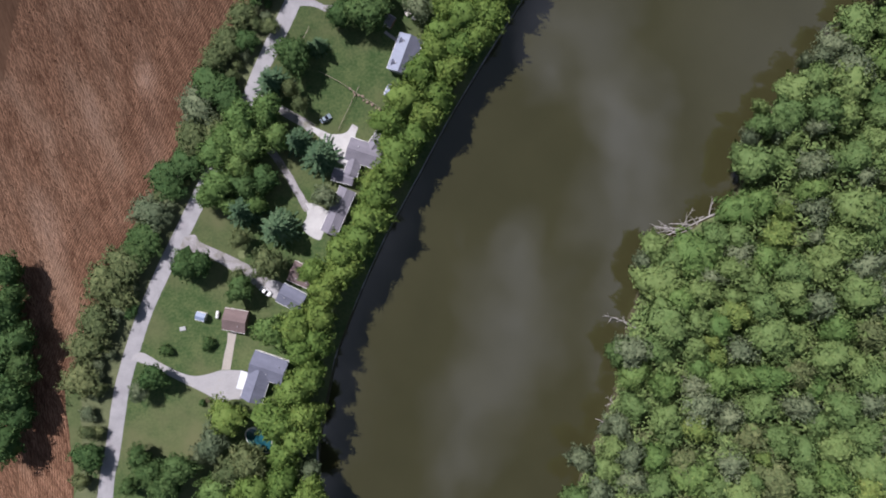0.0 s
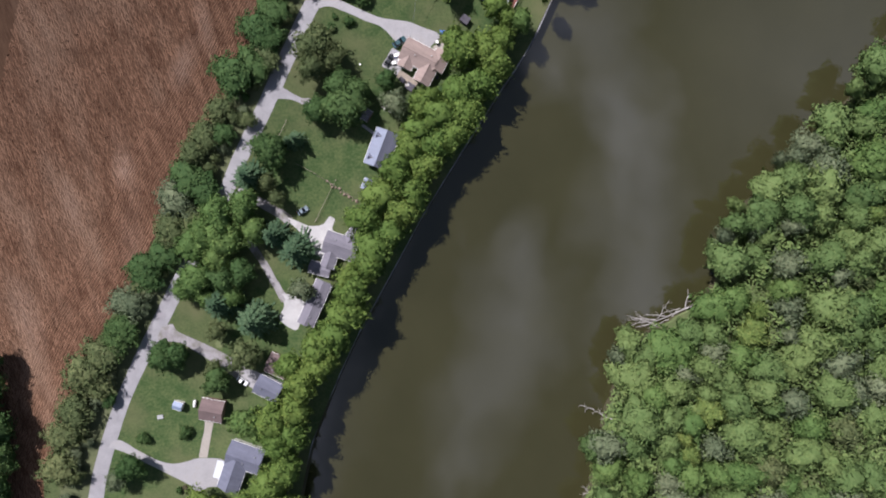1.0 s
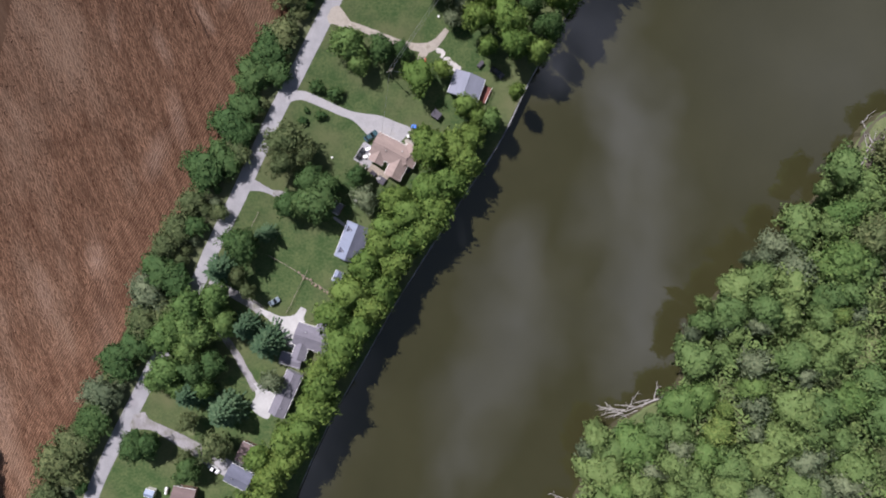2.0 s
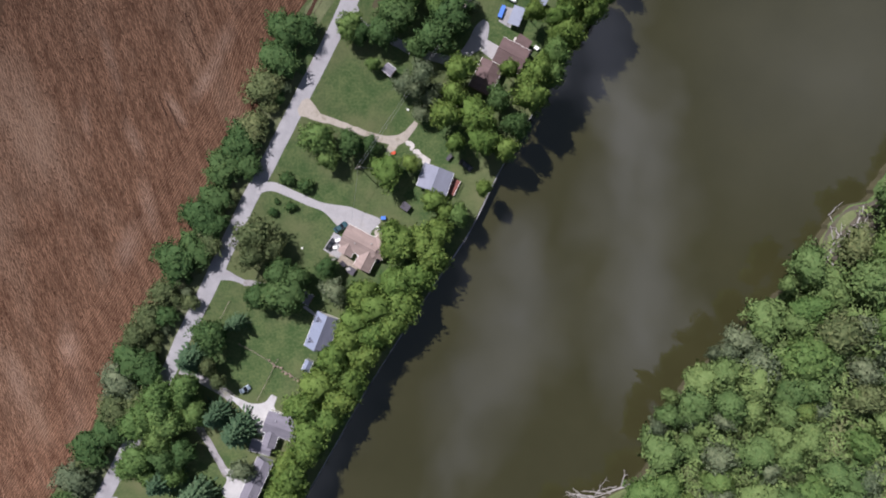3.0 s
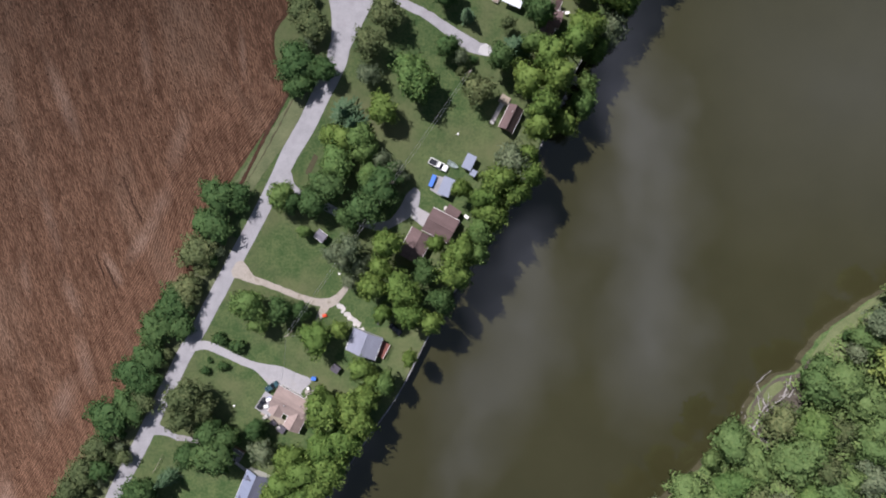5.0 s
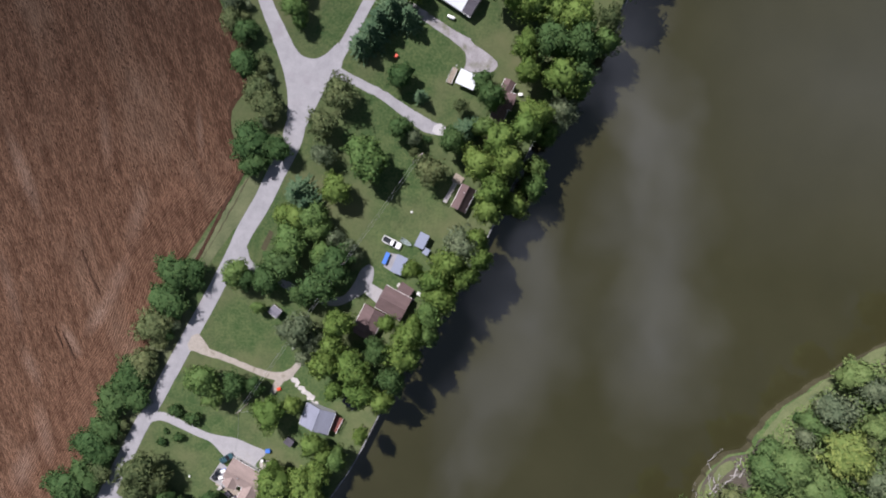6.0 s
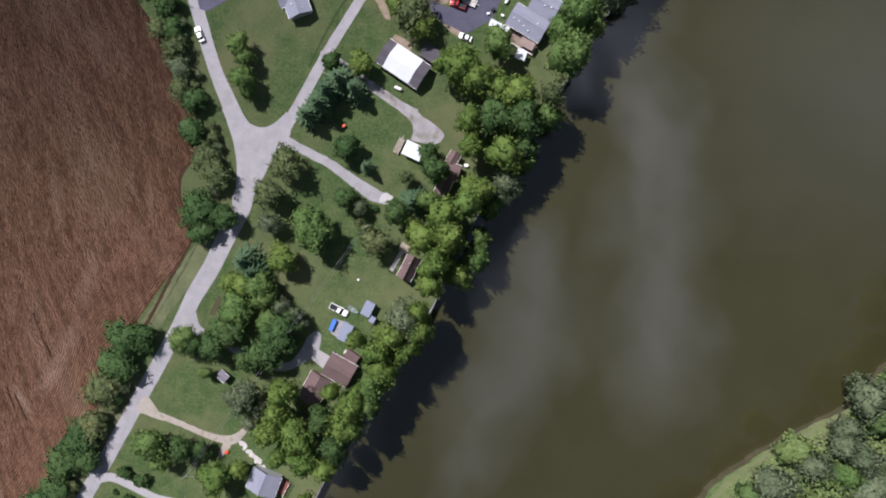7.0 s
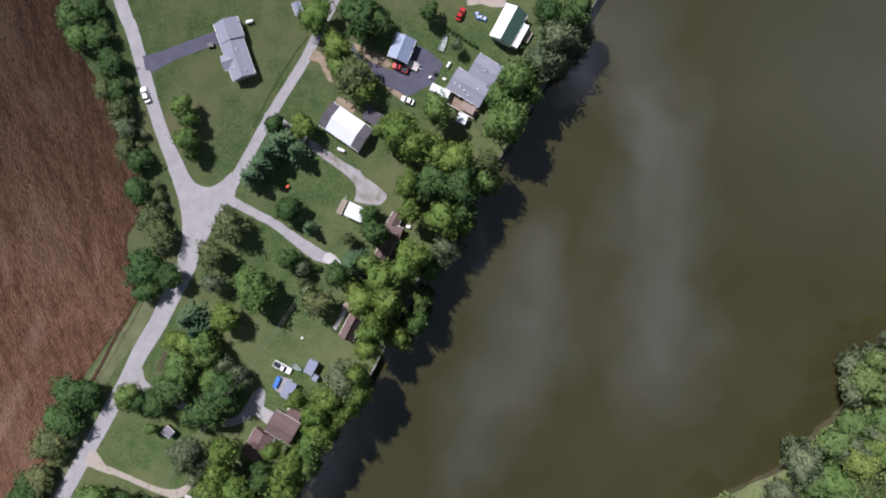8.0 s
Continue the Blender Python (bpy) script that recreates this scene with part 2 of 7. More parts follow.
M["leaf_grey"] = surface("leaf_grey", (0.091, 0.126, 0.069), (0.182, 0.222, 0.134), 0.6, 3.0, 0.8, 0, vary=0.12, island=0.22, spec=0.1, thin=0.36)
M["leaf_olive"] = surface("leaf_olive", (0.078, 0.112, 0.045), (0.174, 0.203, 0.095), 0.6, 3.0, 0.8, 0, vary=0.12, island=0.22, spec=0.1, thin=0.36)
M["leaf_forest"] = surface("leaf_forest", (0.098, 0.160, 0.052), (0.175, 0.247, 0.095), 0.6, 3.0, 0.75, 0, vary=0.17, island=0.16, spec=0.1, thin=0.36)
M["leaf_yellow"] = surface("leaf_yellow", (0.127, 0.186, 0.049), (0.228, 0.288, 0.092), 0.6, 3.0, 0.75, 0, vary=0.12, island=0.22, spec=0.1, thin=0.36)
M["leaf_bare"] = surface("leaf_bare", (0.112, 0.146, 0.080), (0.190, 0.225, 0.136), 0.6, 3.0, 0.85, 0, vary=0.12, island=0.22, spec=0.1, thin=0.25)
M["bark"] = surface("bark", (0.06, 0.05, 0.04), (0.16, 0.14, 0.12), 1.0, 8.0, 0.95, 0.6, spec=0.2)
M["snag"] = surface("bleached_wood", (0.20, 0.19, 0.185), (0.36, 0.345, 0.34), 1.0, 8.0, 0.9, 0.4, spec=0.2)


def water_material():
    m = surface("river_water", (0.0288, 0.0280, 0.0118), (0.0352, 0.0340, 0.0153), 0.012, 0.04, 0.035, 0.0, spec=1.0)
    p = next(n for n in m.node_tree.nodes if n.bl_idname == "ShaderNodeBsdfPrincipled")
    p.inputs["IOR"].default_value = 1.42
    t = m.node_tree
    ripple = t.nodes.new("ShaderNodeTexNoise")
    ripple.inputs["Scale"].default_value, ripple.inputs["Detail"].default_value = 1.2, 3.0
    b = t.nodes.new("ShaderNodeBump")
    b.inputs["Strength"].default_value, b.inputs["Distance"].default_value = 0.09, 0.05
    t.links.new(ripple.outputs["Fac"], b.inputs["Height"])
    t.links.new(b.outputs[0], p.inputs["Normal"])
    return m


M["water"] = water_material()


def plain(name, colour, rough=0.5, metal=0.0, spread=0.12, scale=1.5, fine=12.0, bump=0.05, spec=0.5, vary=0.0, stretch=(1, 1, 1)):
    """One colour with slight unevenness and dirt."""
    dark = tuple(c * (1 - spread) for c in colour)
    light = tuple(min(0.92, c * (1 + spread)) for c in colour)
    return surface(name, dark, light, scale, fine, rough, bump, metal, vary=vary, spec=spec, stretch=stretch)


def shingles(name, colour, spread=0.22):
    return plain(name, colour, 0.92, 0.0, spread, 0.35, 5.0, 0.5, 0.25, stretch=(0.6, 2.2, 1))


M["roof_slate"] = shingles("roof_slate_blue", (0.125, 0.132, 0.18))
M["roof_grey"] = shingles("roof_grey", (0.16, 0.153, 0.185))
M["roof_rose"] = shingles("roof_rose_brown", (0.145, 0.108, 0.108))
M["roof_tan"] = shingles("roof_tan", (0.25, 0.195, 0.18))
M["roof_maroon"] = shingles("roof_maroon", (0.115, 0.08, 0.08))
M["roof_dark"] = shingles("roof_dark", (0.075, 0.07, 0.085))
M["metal_white"] = plain("metal_white", (0.58, 0.61, 0.66), 0.45, 0.0, 0.06, 0.4, 3.0, 0.05, stretch=(3, 0.3, 1))
M["metal_blue"] = plain("metal_blue", (0.20, 0.25, 0.36), 0.5, 0.0, 0.1, 0.4, 3.0, 0.05, stretch=(3, 0.3, 1))
M["metal_pale"] = plain("metal_pale_blue", (0.165, 0.19, 0.265), 0.5, 0.0, 0.12, 0.4, 3.0, 0.05, stretch=(3, 0.3, 1))
M["metal_green"] = plain("metal_green", (0.05, 0.10, 0.085), 0.5, 0.0, 0.1, 0.4, 3.0, 0.05, stretch=(3, 0.3, 1))
M["roof_pale"] = shingles("roof_pale_grey", (0.195, 0.205, 0.262), 0.14)
M["siding"] = plain("siding_white", (0.62, 0.61, 0.58), 0.7, 0.0, 0.08, 0.6, 5.0, 0.1, stretch=(1, 1, 5))
M["siding_brown"] = plain("siding_brown", (0.16, 0.105, 0.075), 0.8, 0.0, 0.15, 0.6, 5.0, 0.1, stretch=(1, 1, 5))
M["siding_grey"] = plain("siding_grey", (0.30, 0.31, 0.32), 0.75, 0.0, 0.1, 0.6, 5.0, 0.1, stretch=(1, 1, 5))
M["trim"] = plain("white_trim", (0.74, 0.74, 0.73), 0.5)
M["deck"] = plain("deck_boards", (0.20, 0.15, 0.12), 0.85, 0.0, 0.25, 0.8, 6.0, 0.2, stretch=(0.5, 4, 1))
M["deck_red"] = plain("deck_red_stain", (0.16, 0.055, 0.045), 0.8, 0.0, 0.2, 0.8, 6.0, 0.2)
M["timber"] = plain("weathered_timber", (0.26, 0.22, 0.18), 0.9, 0.0, 0.25, 1.0, 8.0, 0.3)
M["brick"] = plain("chimney_brick", (0.26, 0.12, 0.085), 0.9, 0.0, 0.2, 2.0, 12.0, 0.3)
M["paint_white"] = plain("car_paint_white", (0.78, 0.79, 0.80), 0.25, 0.0, 0.03, bump=0)
M["paint_red"] = plain("car_paint_red", (0.36, 0.02, 0.025), 0.25, 0.0, 0.06, bump=0)
M["paint_teal"] = plain("car_paint_teal", (0.03, 0.07, 0.085), 0.25, 0.0, 0.08, bump=0)
M["paint_black"] = plain("car_paint_dark", (0.025, 0.027, 0.032), 0.25, 0.0, 0.08, bump=0)
M["paint_blue"] = plain("plastic_blue", (0.05, 0.16, 0.55), 0.5, 0.0, 0.15, bump=0.1)
M["glass"] = plain("tinted_glass", (0.012, 0.014, 0.018), 0.06, 0.0, 0.05, bump=0)
M["rubber"] = plain("rubber", (0.022, 0.022, 0.023), 0.9, 0.0, 0.1)
M["alloy"] = plain("alloy", (0.55, 0.55, 0.57), 0.35, 1.0, 0.05)
M["lamp_glass"] = plain("lamp_glass", (0.6, 0.6, 0.6), 0.15, 0.0, 0.03, bump=0)
M["lamp_red"] = plain("lamp_red", (0.35, 0.01, 0.01), 0.2, 0.0, 0.03, bump=0)
M["galv"] = plain("galvanised_steel", (0.45, 0.46, 0.48), 0.45, 0.8, 0.15, 2.0, 10.0)
M["hull_grey"] = plain("boat_hull_grey", (0.22, 0.27, 0.26), 0.5, 0.1, 0.1)
M["pool_water"] = plain("pool_water", (0.015, 0.075, 0.095), 0.08, 0.0, 0.15, 0.3, 1.5, 0)
M["stone"] = plain("pale_stone", (0.42, 0.40, 0.39), 0.9, 0.0, 0.15, 1.0, 6.0, 0.3, vary=0.12)
M["red_plastic"] = plain("red_plastic", (0.55, 0.06, 0.02), 0.5)
M["crop"] = surface("dry_crop", (0.078, 0.038, 0.023), (0.218, 0.124, 0.081), 0.32, 1.7, 0.95, 0.0, spec=0.1, third=(0.26, 0.175, 0.125), third_scale=0.03, third_cut=(0.50, 0.74), stretch=(1.4, 0.3, 1), heading=19.9, fade=FIELD_SHADE, matt=1.0, cut=(0.415, 0.585), spots=DRY_SPOTS, spot_tone=(0.31, 0.215, 0.165))
M["cap"] = plain("grey_timber_cap", (0.20, 0.20, 0.21), 0.9, 0.0, 0.3, 0.3, 4.0, 0.2, vary=0.4)
M["rough_grass"] = surface("rough_grass", (0.08, 0.105, 0.045), (0.16, 0.18, 0.09), 0.2, 2.5, 0.95, 0.6, spec=0.2)
M["verge_grass"] = surface("verge_grass", (0.062, 0.078, 0.038), (0.120, 0.130, 0.070), 0.2, 2.5, 0.95, 0.6, spec=0.2)
M["silt"] = surface("river_silt", (0.058, 0.050, 0.040), (0.105, 0.092, 0.076), 0.3, 3.0, 0.9, 0.5, spec=0.3, third=(0.09, 0.10, 0.05), third_scale=0.25, third_cut=(0.5, 0.7))
M["furrow"] = surface("furrow_soil", (0.030, 0.017, 0.012), (0.062, 0.034, 0.023), 0.5, 3.0, 0.95, 0.6, spec=0.1)
M["gravel_old"] = surface("old_gravel", (0.172, 0.161, 0.170), (0.310, 0.299, 0.314), 0.3, 3.5, 0.95, 0.4, spec=0.2, third=(0.12, 0.12, 0.085), third_scale=0.22, third_cut=(0.5, 0.7))
M["sand"] = surface("pale_sand", (0.235, 0.21, 0.185), (0.36, 0.33, 0.295), 0.4, 4.0, 0.95, 0.4, spec=0.2, third=(0.17, 0.15, 0.115), third_scale=0.4, third_cut=(0.52, 0.75))
M["paint_silver"] = plain("car_paint_silver_blue", (0.20, 0.25, 0.30), 0.3, 0.3, 0.06, bump=0)

# ---- helpers for building ----
def mesh_ob(name, verts, faces, material, parent=None, smooth=False):
    me = bpy.data.meshes.new(name)
    me.from_pydata([tuple(map(float, v)) for v in verts], [], faces)
    me.materials.append(material)
    if smooth:
        for f in me.polygons:
            f.use_smooth = True
    ob = new(name, me)
    ob.parent = parent
    return ob


def part(name, bm, material, parent=None, label=""):
    """Links a bmesh as one mesh object under a thing or a part."""
    me = bpy.data.meshes.new(name)
    bm.to_mesh(me)
    bm.free()
    me.materials.append(material)
    ob = new(name, me)
    ob.parent = parent
    return tagged(ob, label)


def empty(name, m, label, category, group="", kind=""):
    ob = new(name)
    ob.empty_display_size = 0.5
    ob.matrix_basis = m
    return tagged(ob, label, category, group, kind)


def glide(points, step=2.0):
    """A smooth line through the points given, as an array of points about step apart."""
    p = np.array(points, float)
    p = np.vstack([2 * p[0] - p[1], p, 2 * p[-1] - p[-2]])
    line = []
    for i in range(1, len(p) - 2):
        n = max(1, int(np.linalg.norm(p[i + 1] - p[i]) / step))
        for u in np.arange(n) / n:
            a, b, c, d = p[i - 1], p[i], p[i + 1], p[i + 2]
            line.append(0.5 * (2 * b + (c - a) * u + (2 * a - 5 * b + 4 * c - d) * u * u + (3 * b - a - 3 * c + d) * u ** 3))
    line.append(p[-2])
    return np.array(line)


# ---- land and river ----
BANK_LEFT = ((-60, -600), (-48, -180), (-39.5, -83), (-38.6, -69), (-33, -42), (-24.7, -21), (-17.5, -5.4), (-7.2, 13.5), (1.6, 29.8), (11.9, 46.7), (22.5, 63.5), (32.9, 79.8),
             (41, 97), (49, 112), (58.5, 127), (67, 143), (75.5, 162), (83, 180), (92, 195.5), (100, 208.5), (108.5, 223), (114.5, 234.5), (120.5, 246), (128, 260), (165, 330), (330, 700))
BANK_RIGHT = ((-17.8, -600), (22.2, -180), (42.2, -88), (51.7, -62.5), (58.2, -44.5), (58.2, -33), (65.2, -14.3), (69.7, -8), (76.2, -3.6), (88.7, 4.2), (93.7, 14), (95.2, 23), (101.2, 34),
              (112.2, 45), (128.2, 62), (138.9, 74), (139.9, 80), (143.2, 85.6), (147.4, 89.4), (153.8, 91), (155.1, 95), (158.4, 100.2), (162.1, 104.6), (166.8, 107.8), (171.3, 111.8),
              (177.5, 115.9), (182.8, 119.9), (188.9, 122.9), (193.4, 125.8), (199, 129.5), (204.8, 137.6), (208.6, 142.1), (213.6, 147.5), (225, 173), (240.4, 210), (264.4, 300), (432.4, 700),
              )
WATER = -3.0


def bank(points, y):
    return np.interp(y, [p[1] for p in points], [p[0] for p in points])


def land_height(x, y):
    """Level land, cut by the river's bed."""
    left, right = bank(BANK_LEFT, y), bank(BANK_RIGHT, y)
    inside_l, inside_r = x - left, right - x
    drop_l = np.clip(inside_l / 1.2, 0, 1)
    drop_r = np.clip((inside_r + 0.4) / 2.4, 0, 1)
    return -6.5 * np.minimum(drop_l, drop_r * drop_r * (3 - 2 * drop_r))


def build_ground():
    """Level land on both sides and the river's bed between, in rows that follow both banks."""
    ys = np.concatenate([np.linspace(-3000, -230, 12), np.arange(-220, 400, 1.2), np.linspace(410, 3000, 12)])
    left = bank(BANK_LEFT, ys)
    right = bank(BANK_RIGHT, ys) + 0.35 * np.sin(ys * 1.1) + 0.25 * np.sin(ys * 2.3 + 1)
    cols = [(left - d, 0.0) for d in (2900, 600, 200, 60, 15, 3, 0)] + [(left + 0.4, -2.0), (left + 0.9, -5.0), (left + 1.3, -6.5)]
    cols += [(left + (right - left) * k / 4, -6.5) for k in (1, 2, 3)]
    for d in (2.2, 1.8, 1.4, 1.0, 0.6, 0.2):
        u = (d + 0.4) / 2.6
        cols.append((right - d, -6.5 * u * u * (3 - 2 * u)))
    cols += [(right + d, 0.0) for d in (0.4, 3, 15, 60, 200, 600, 2900)]
    nx, ny = len(cols), len(ys)
    verts = [(cols[i][0][j], ys[j], cols[i][1]) for j in range(ny) for i in range(nx)]
    faces = [(j * nx + i, j * nx + i + 1, (j + 1) * nx + i + 1, (j + 1) * nx + i) for j in range(ny - 1) for i in range(nx - 1)]
    ob = mesh_ob("ground", verts, faces, M["grass"])
    tagged(ob, "mown green grass ground with dry patches", "ground", kind="structure")
    ob.data.materials.append(M["mud"])
    for f in ob.data.polygons:
        if f.center.z < -0.6:
            f.material_index = 1


def build_water():
    ys = np.concatenate([np.linspace(-3000, -220, 6), np.arange(-200, 400, 8.0), np.linspace(420, 3000, 6)])
    verts, faces = [], []
    for y in ys:
        l, r = bank(BANK_LEFT, y) + 0.3, bank(BANK_RIGHT, y) + 3
        for k in range(9):
            verts.append((l + (r - l) * k / 8, y, WATER))
    for j in range(len(ys) - 1):
        for k in range(8):
            faces.append((j * 9 + k, j * 9 + k + 1, j * 9 + k + 10, j * 9 + k + 9))
    tagged(mesh_ob("water", verts, faces, M["water"]), "still murky olive-brown river water", "water", kind="structure")


def strip(name, points, width, material, label, category, z=0.03, ragged=0.13, kind="structure", seed=1, widths=None):
    """A thin slab along a smooth line: road, drive or path. A third number with a point is its width there."""
    rng = random.Random(seed)
    line = glide(points, 1.5)
    n = len(line)
    if line.shape[1] == 3:
        wide, line = line[:, 2], line[:, :2]
    else:
        wide = np.full(n, width) if widths is None else np.interp(np.linspace(0, 1, n), np.linspace(0, 1, len(widths)), widths)
    way = np.gradient(line, axis=0)
    way /= np.linalg.norm(way, axis=1)[:, None]
    side = np.stack([way[:, 1], -way[:, 0]], -1)
    verts, faces = [], []
    for i in range(n):
        a = line[i] - side[i] * (wide[i] / 2 + rng.uniform(-ragged, ragged))
        b = line[i] + side[i] * (wide[i] / 2 + rng.uniform(-ragged, ragged))
        m = line[i]
        verts += [(*a, -0.05), (*a, z), (*m, z + 0.02), (*b, z), (*b, -0.05)]
    for i in range(n - 1):
        for k in range(4):
            faces.append((i * 5 + k, i * 5 + k + 1, i * 5 + k + 6, i * 5 + k + 5))
    return tagged(mesh_ob(name, verts, faces, material), label, category, kind=kind)


def slab(name, points, material, label, category, z=0.03, smooth=True, kind="structure", depth=0.08):
    """A flat slab with the outline given."""
    loop = glide(list(points) + [points[0]], 1.0)[:-1] if smooth else np.array(points, float)
    bm = bmesh.new()
    top = [bm.verts.new((p[0], p[1], z)) for p in loop]
    f = bm.faces.new(top)
    if f.normal.z < 0 or sum(loop[i - 1][0] * loop[i][1] - loop[i][0] * loop[i - 1][1] for i in range(len(loop))) < 0:
        f.normal_flip()
    low = [bm.verts.new((p[0], p[1], z - depth)) for p in loop]
    for i in range(len(loop)):
        bm.faces.new((top[i - 1], top[i], low[i], low[i - 1]))
    bmesh.ops.recalc_face_normals(bm, faces=bm.faces)
    bmesh.ops.triangulate(bm, faces=[f])
    ob = part(name, bm, material)
    return tagged(ob, label, category, kind=kind)


FIELD_EDGE = ((-130, -400), (-116, -150), (-114.5, -80), (-119, -54), (-116, -45.5), (-109.6, -29.7), (-102, -12), (-93, 3.2), (-82.4, 22), (-76.9, 35.5), (-68, 50), (-60, 65), (-49.2, 87), (-36.3, 107.5),
              (-31, 122), (-24.4, 134.4), (-21.2, 139.2), (-16.8, 146.9), (-12.2, 153.6), (-7.6, 160), (-3.9, 166.5), (-3.0, 171), (-6.5, 179.5), (-7, 187), (-5, 195.7), (-8, 207), (-13.4, 216), (-18, 229), (-27, 242), (-33, 257), (-40, 300), (-60, 500))

FIELD_EDGE = tuple((x + (2.6 if -60 < y < 132 else 3.5 if 188 < y < 260 else 0.0), y) for x, y in FIELD_EDGE)


def build_field():
    ys = np.concatenate([np.linspace(-400, -120, 12), np.arange(-110, 300, 3.0), np.linspace(320, 500, 8)])
    rng = random.Random(4)
    verts, faces = [], []
    n = 24
    for y in ys:
        e = bank(FIELD_EDGE, y) + rng.uniform(-0.4, 0.4)
        for k in range(n):
            verts.append((e - 450 * (k / (n - 1)) ** 1.6, y, 0.06 if k else 0.0))
    for j in range(len(ys) - 1):
        for k in range(n - 1):
            faces.append((j * n + k, j * n + k + 1, (j + 1) * n + k + 1, (j + 1) * n + k))
    ob = mesh_ob("field", verts, [f[::-1] for f in faces], M["soil"])
    tagged(ob, "harvested field of reddish-brown crop stubble", "field", kind="structure")


build_ground()
build_water()
build_field()
strip("road", ((-110, -150, 4.8), (-105, -87, 4.9), (-102.3, -72.4, 4.7), (-99.3, -54.8, 4.7), (-97.1, -46.2, 4.6), (-94.3, -37.4, 4.6), (-91.1, -28.6, 4.4), (-87.8, -21.3, 4.4), (-84.5, -14.4, 4.6), (-80.9, -7.5, 4.7), (-74, 5.9, 4.8), (-65.5, 22, 4.6), (-57.8, 37, 4.5), (-55, 43.8, 4.5), (-49.4, 55, 4.9), (-45.9, 62, 4.9),
               (-39.7, 75.5, 4.8), (-33.6, 88.5, 4.7), (-29.5, 96, 4.6), (-25.3, 104.4, 4.7), (-21.3, 112.2, 4.7), (-16.4, 121.9, 4.7), (-14, 126.4, 4.7), (-9.8, 134.8, 4.6), (-5.6, 143.3, 4.8), (-2.1, 151.1, 5.2), (3, 160.2, 5.5), (7.2, 169.5, 5.6), (10.5, 176.1, 5.6), (12.5, 182.7, 5.7), (12.4, 195, 6), (8.5, 206.5, 5.2), (3.5, 217.1, 4.2), (0.1, 225.9, 4.0), (-2.5, 233.9, 4.0), (-5.3, 242.3, 4.0), (-8, 250.2, 4.0), (-11.6, 258.5, 4.0), (-30, 310, 4.0)), 4.4, M["gravel"], "pale grey chip-sealed country lane", "road", ragged=0.05)
strip("road", ((18, 193, 3.6), (25.4, 205.6, 3.4), (36, 226.3, 3.1), (40.9, 234.9, 3.0), (45.6, 243.2, 3.0), (48.9, 250.7, 2.8), (56, 266, 2.8)), 3.6, M["gravel"], "pale grey narrow side lane", "road", z=0.037, ragged=0.05)


def build_crop():
    """Rows of dry crop: ragged ridges, along the field's edge in a headland and slantwise inside it."""
    rng = np.random.default_rng(21)
    verts, faces = [], []

    def row(line, stray=0.07, tall=(0.2, 0.34)):
        """A standing row of dry plants: a ragged ridge of uneven height."""
        n = len(line)
        if n < 3:
            return
        p = line + rng.normal(size=(n, 2)) * stray
        way = np.gradient(line, axis=0)
        way /= np.linalg.norm(way, axis=1)[:, None]
        side = np.stack([-way[:, 1], way[:, 0]], -1)
        h = 0.05 + rng.uniform(*tall, n)
        half = rng.uniform(0.26, 0.34, n)[:, None]
        start = len(verts)
        left, right = p + side * half, p - side * half
        top = p + rng.normal(size=(n, 2)) * 0.05
        for i in range(n):
            verts.extend([(left[i, 0], left[i, 1], 0.05), (top[i, 0], top[i, 1], h[i]), (right[i, 0], right[i, 1], 0.05)])
        for i in range(n - 1):
            k = start + 3 * i
            faces.extend([(k, k + 3, k + 4, k + 1), (k + 1, k + 4, k + 5, k + 2)])

    edge = glide(FIELD_EDGE[1:-1], 0.7)
    edge = edge[(edge[:, 1] > -100) & (edge[:, 1] < 172)]
    way = np.gradient(edge, axis=0)
    way = np.stack([np.convolve(np.pad(way[:, k], 12, mode="edge"), np.ones(25) / 25, "valid") for k in range(2)], -1)
    way /= np.linalg.norm(way, axis=1)[:, None]
    side = np.stack([-way[:, 1], way[:, 0]], -1)
    for k in range(22):
        row(edge + side * (0.8 + 0.76 * k), 0.09, (0.1, 0.25))
    d = np.array((-0.34, 0.94))
    across = np.array((0.94, 0.34))
    for k in range(-360, 230):
        line = across * (k * 0.76) + np.outer(np.arange(-260, 330, 0.7), d)
        keep = (line[:, 1] > -100) & (line[:, 1] < 285) & (line[:, 0] < bank(FIELD_EDGE, line[:, 1]) - np.interp(line[:, 1], (150, 163, 171), (17.6, 13.0, 0.8))) & (line[:, 0] > -165 + 0.25 * (line[:, 1] + 90))
        if keep.any():
            ids = np.flatnonzero(keep)
            for run in np.split(ids, np.flatnonzero(np.diff(ids) > 1) + 1):
                row(line[run], 0.18, (0.04, 0.28))
    ob = mesh_ob("crop_rows", verts, faces, M["crop"])
    tagged(ob, "rows of dry reddish-brown crop in a field", "crop", kind="stuff")


build_crop()
for k, (line, width) in enumerate((
        (((-52.5, 143.1), (-50.1, 137.0), (-46.7, 129.4)), 0.5), (((-58.2, 117.5), (-57.0, 114.6), (-54.3, 109.0)), 0.4), (((-60.8, 119.1), (-58.2, 112.4)), 0.35), (((-23.9, 183.6), (-21.0, 178.3), (-17.8, 171.9)), 0.3))):
    strip("furrow", line, width, M["furrow"], "bare dark furrow between crop rows", "furrow", z=0.29, ragged=0.2, seed=k + 40)
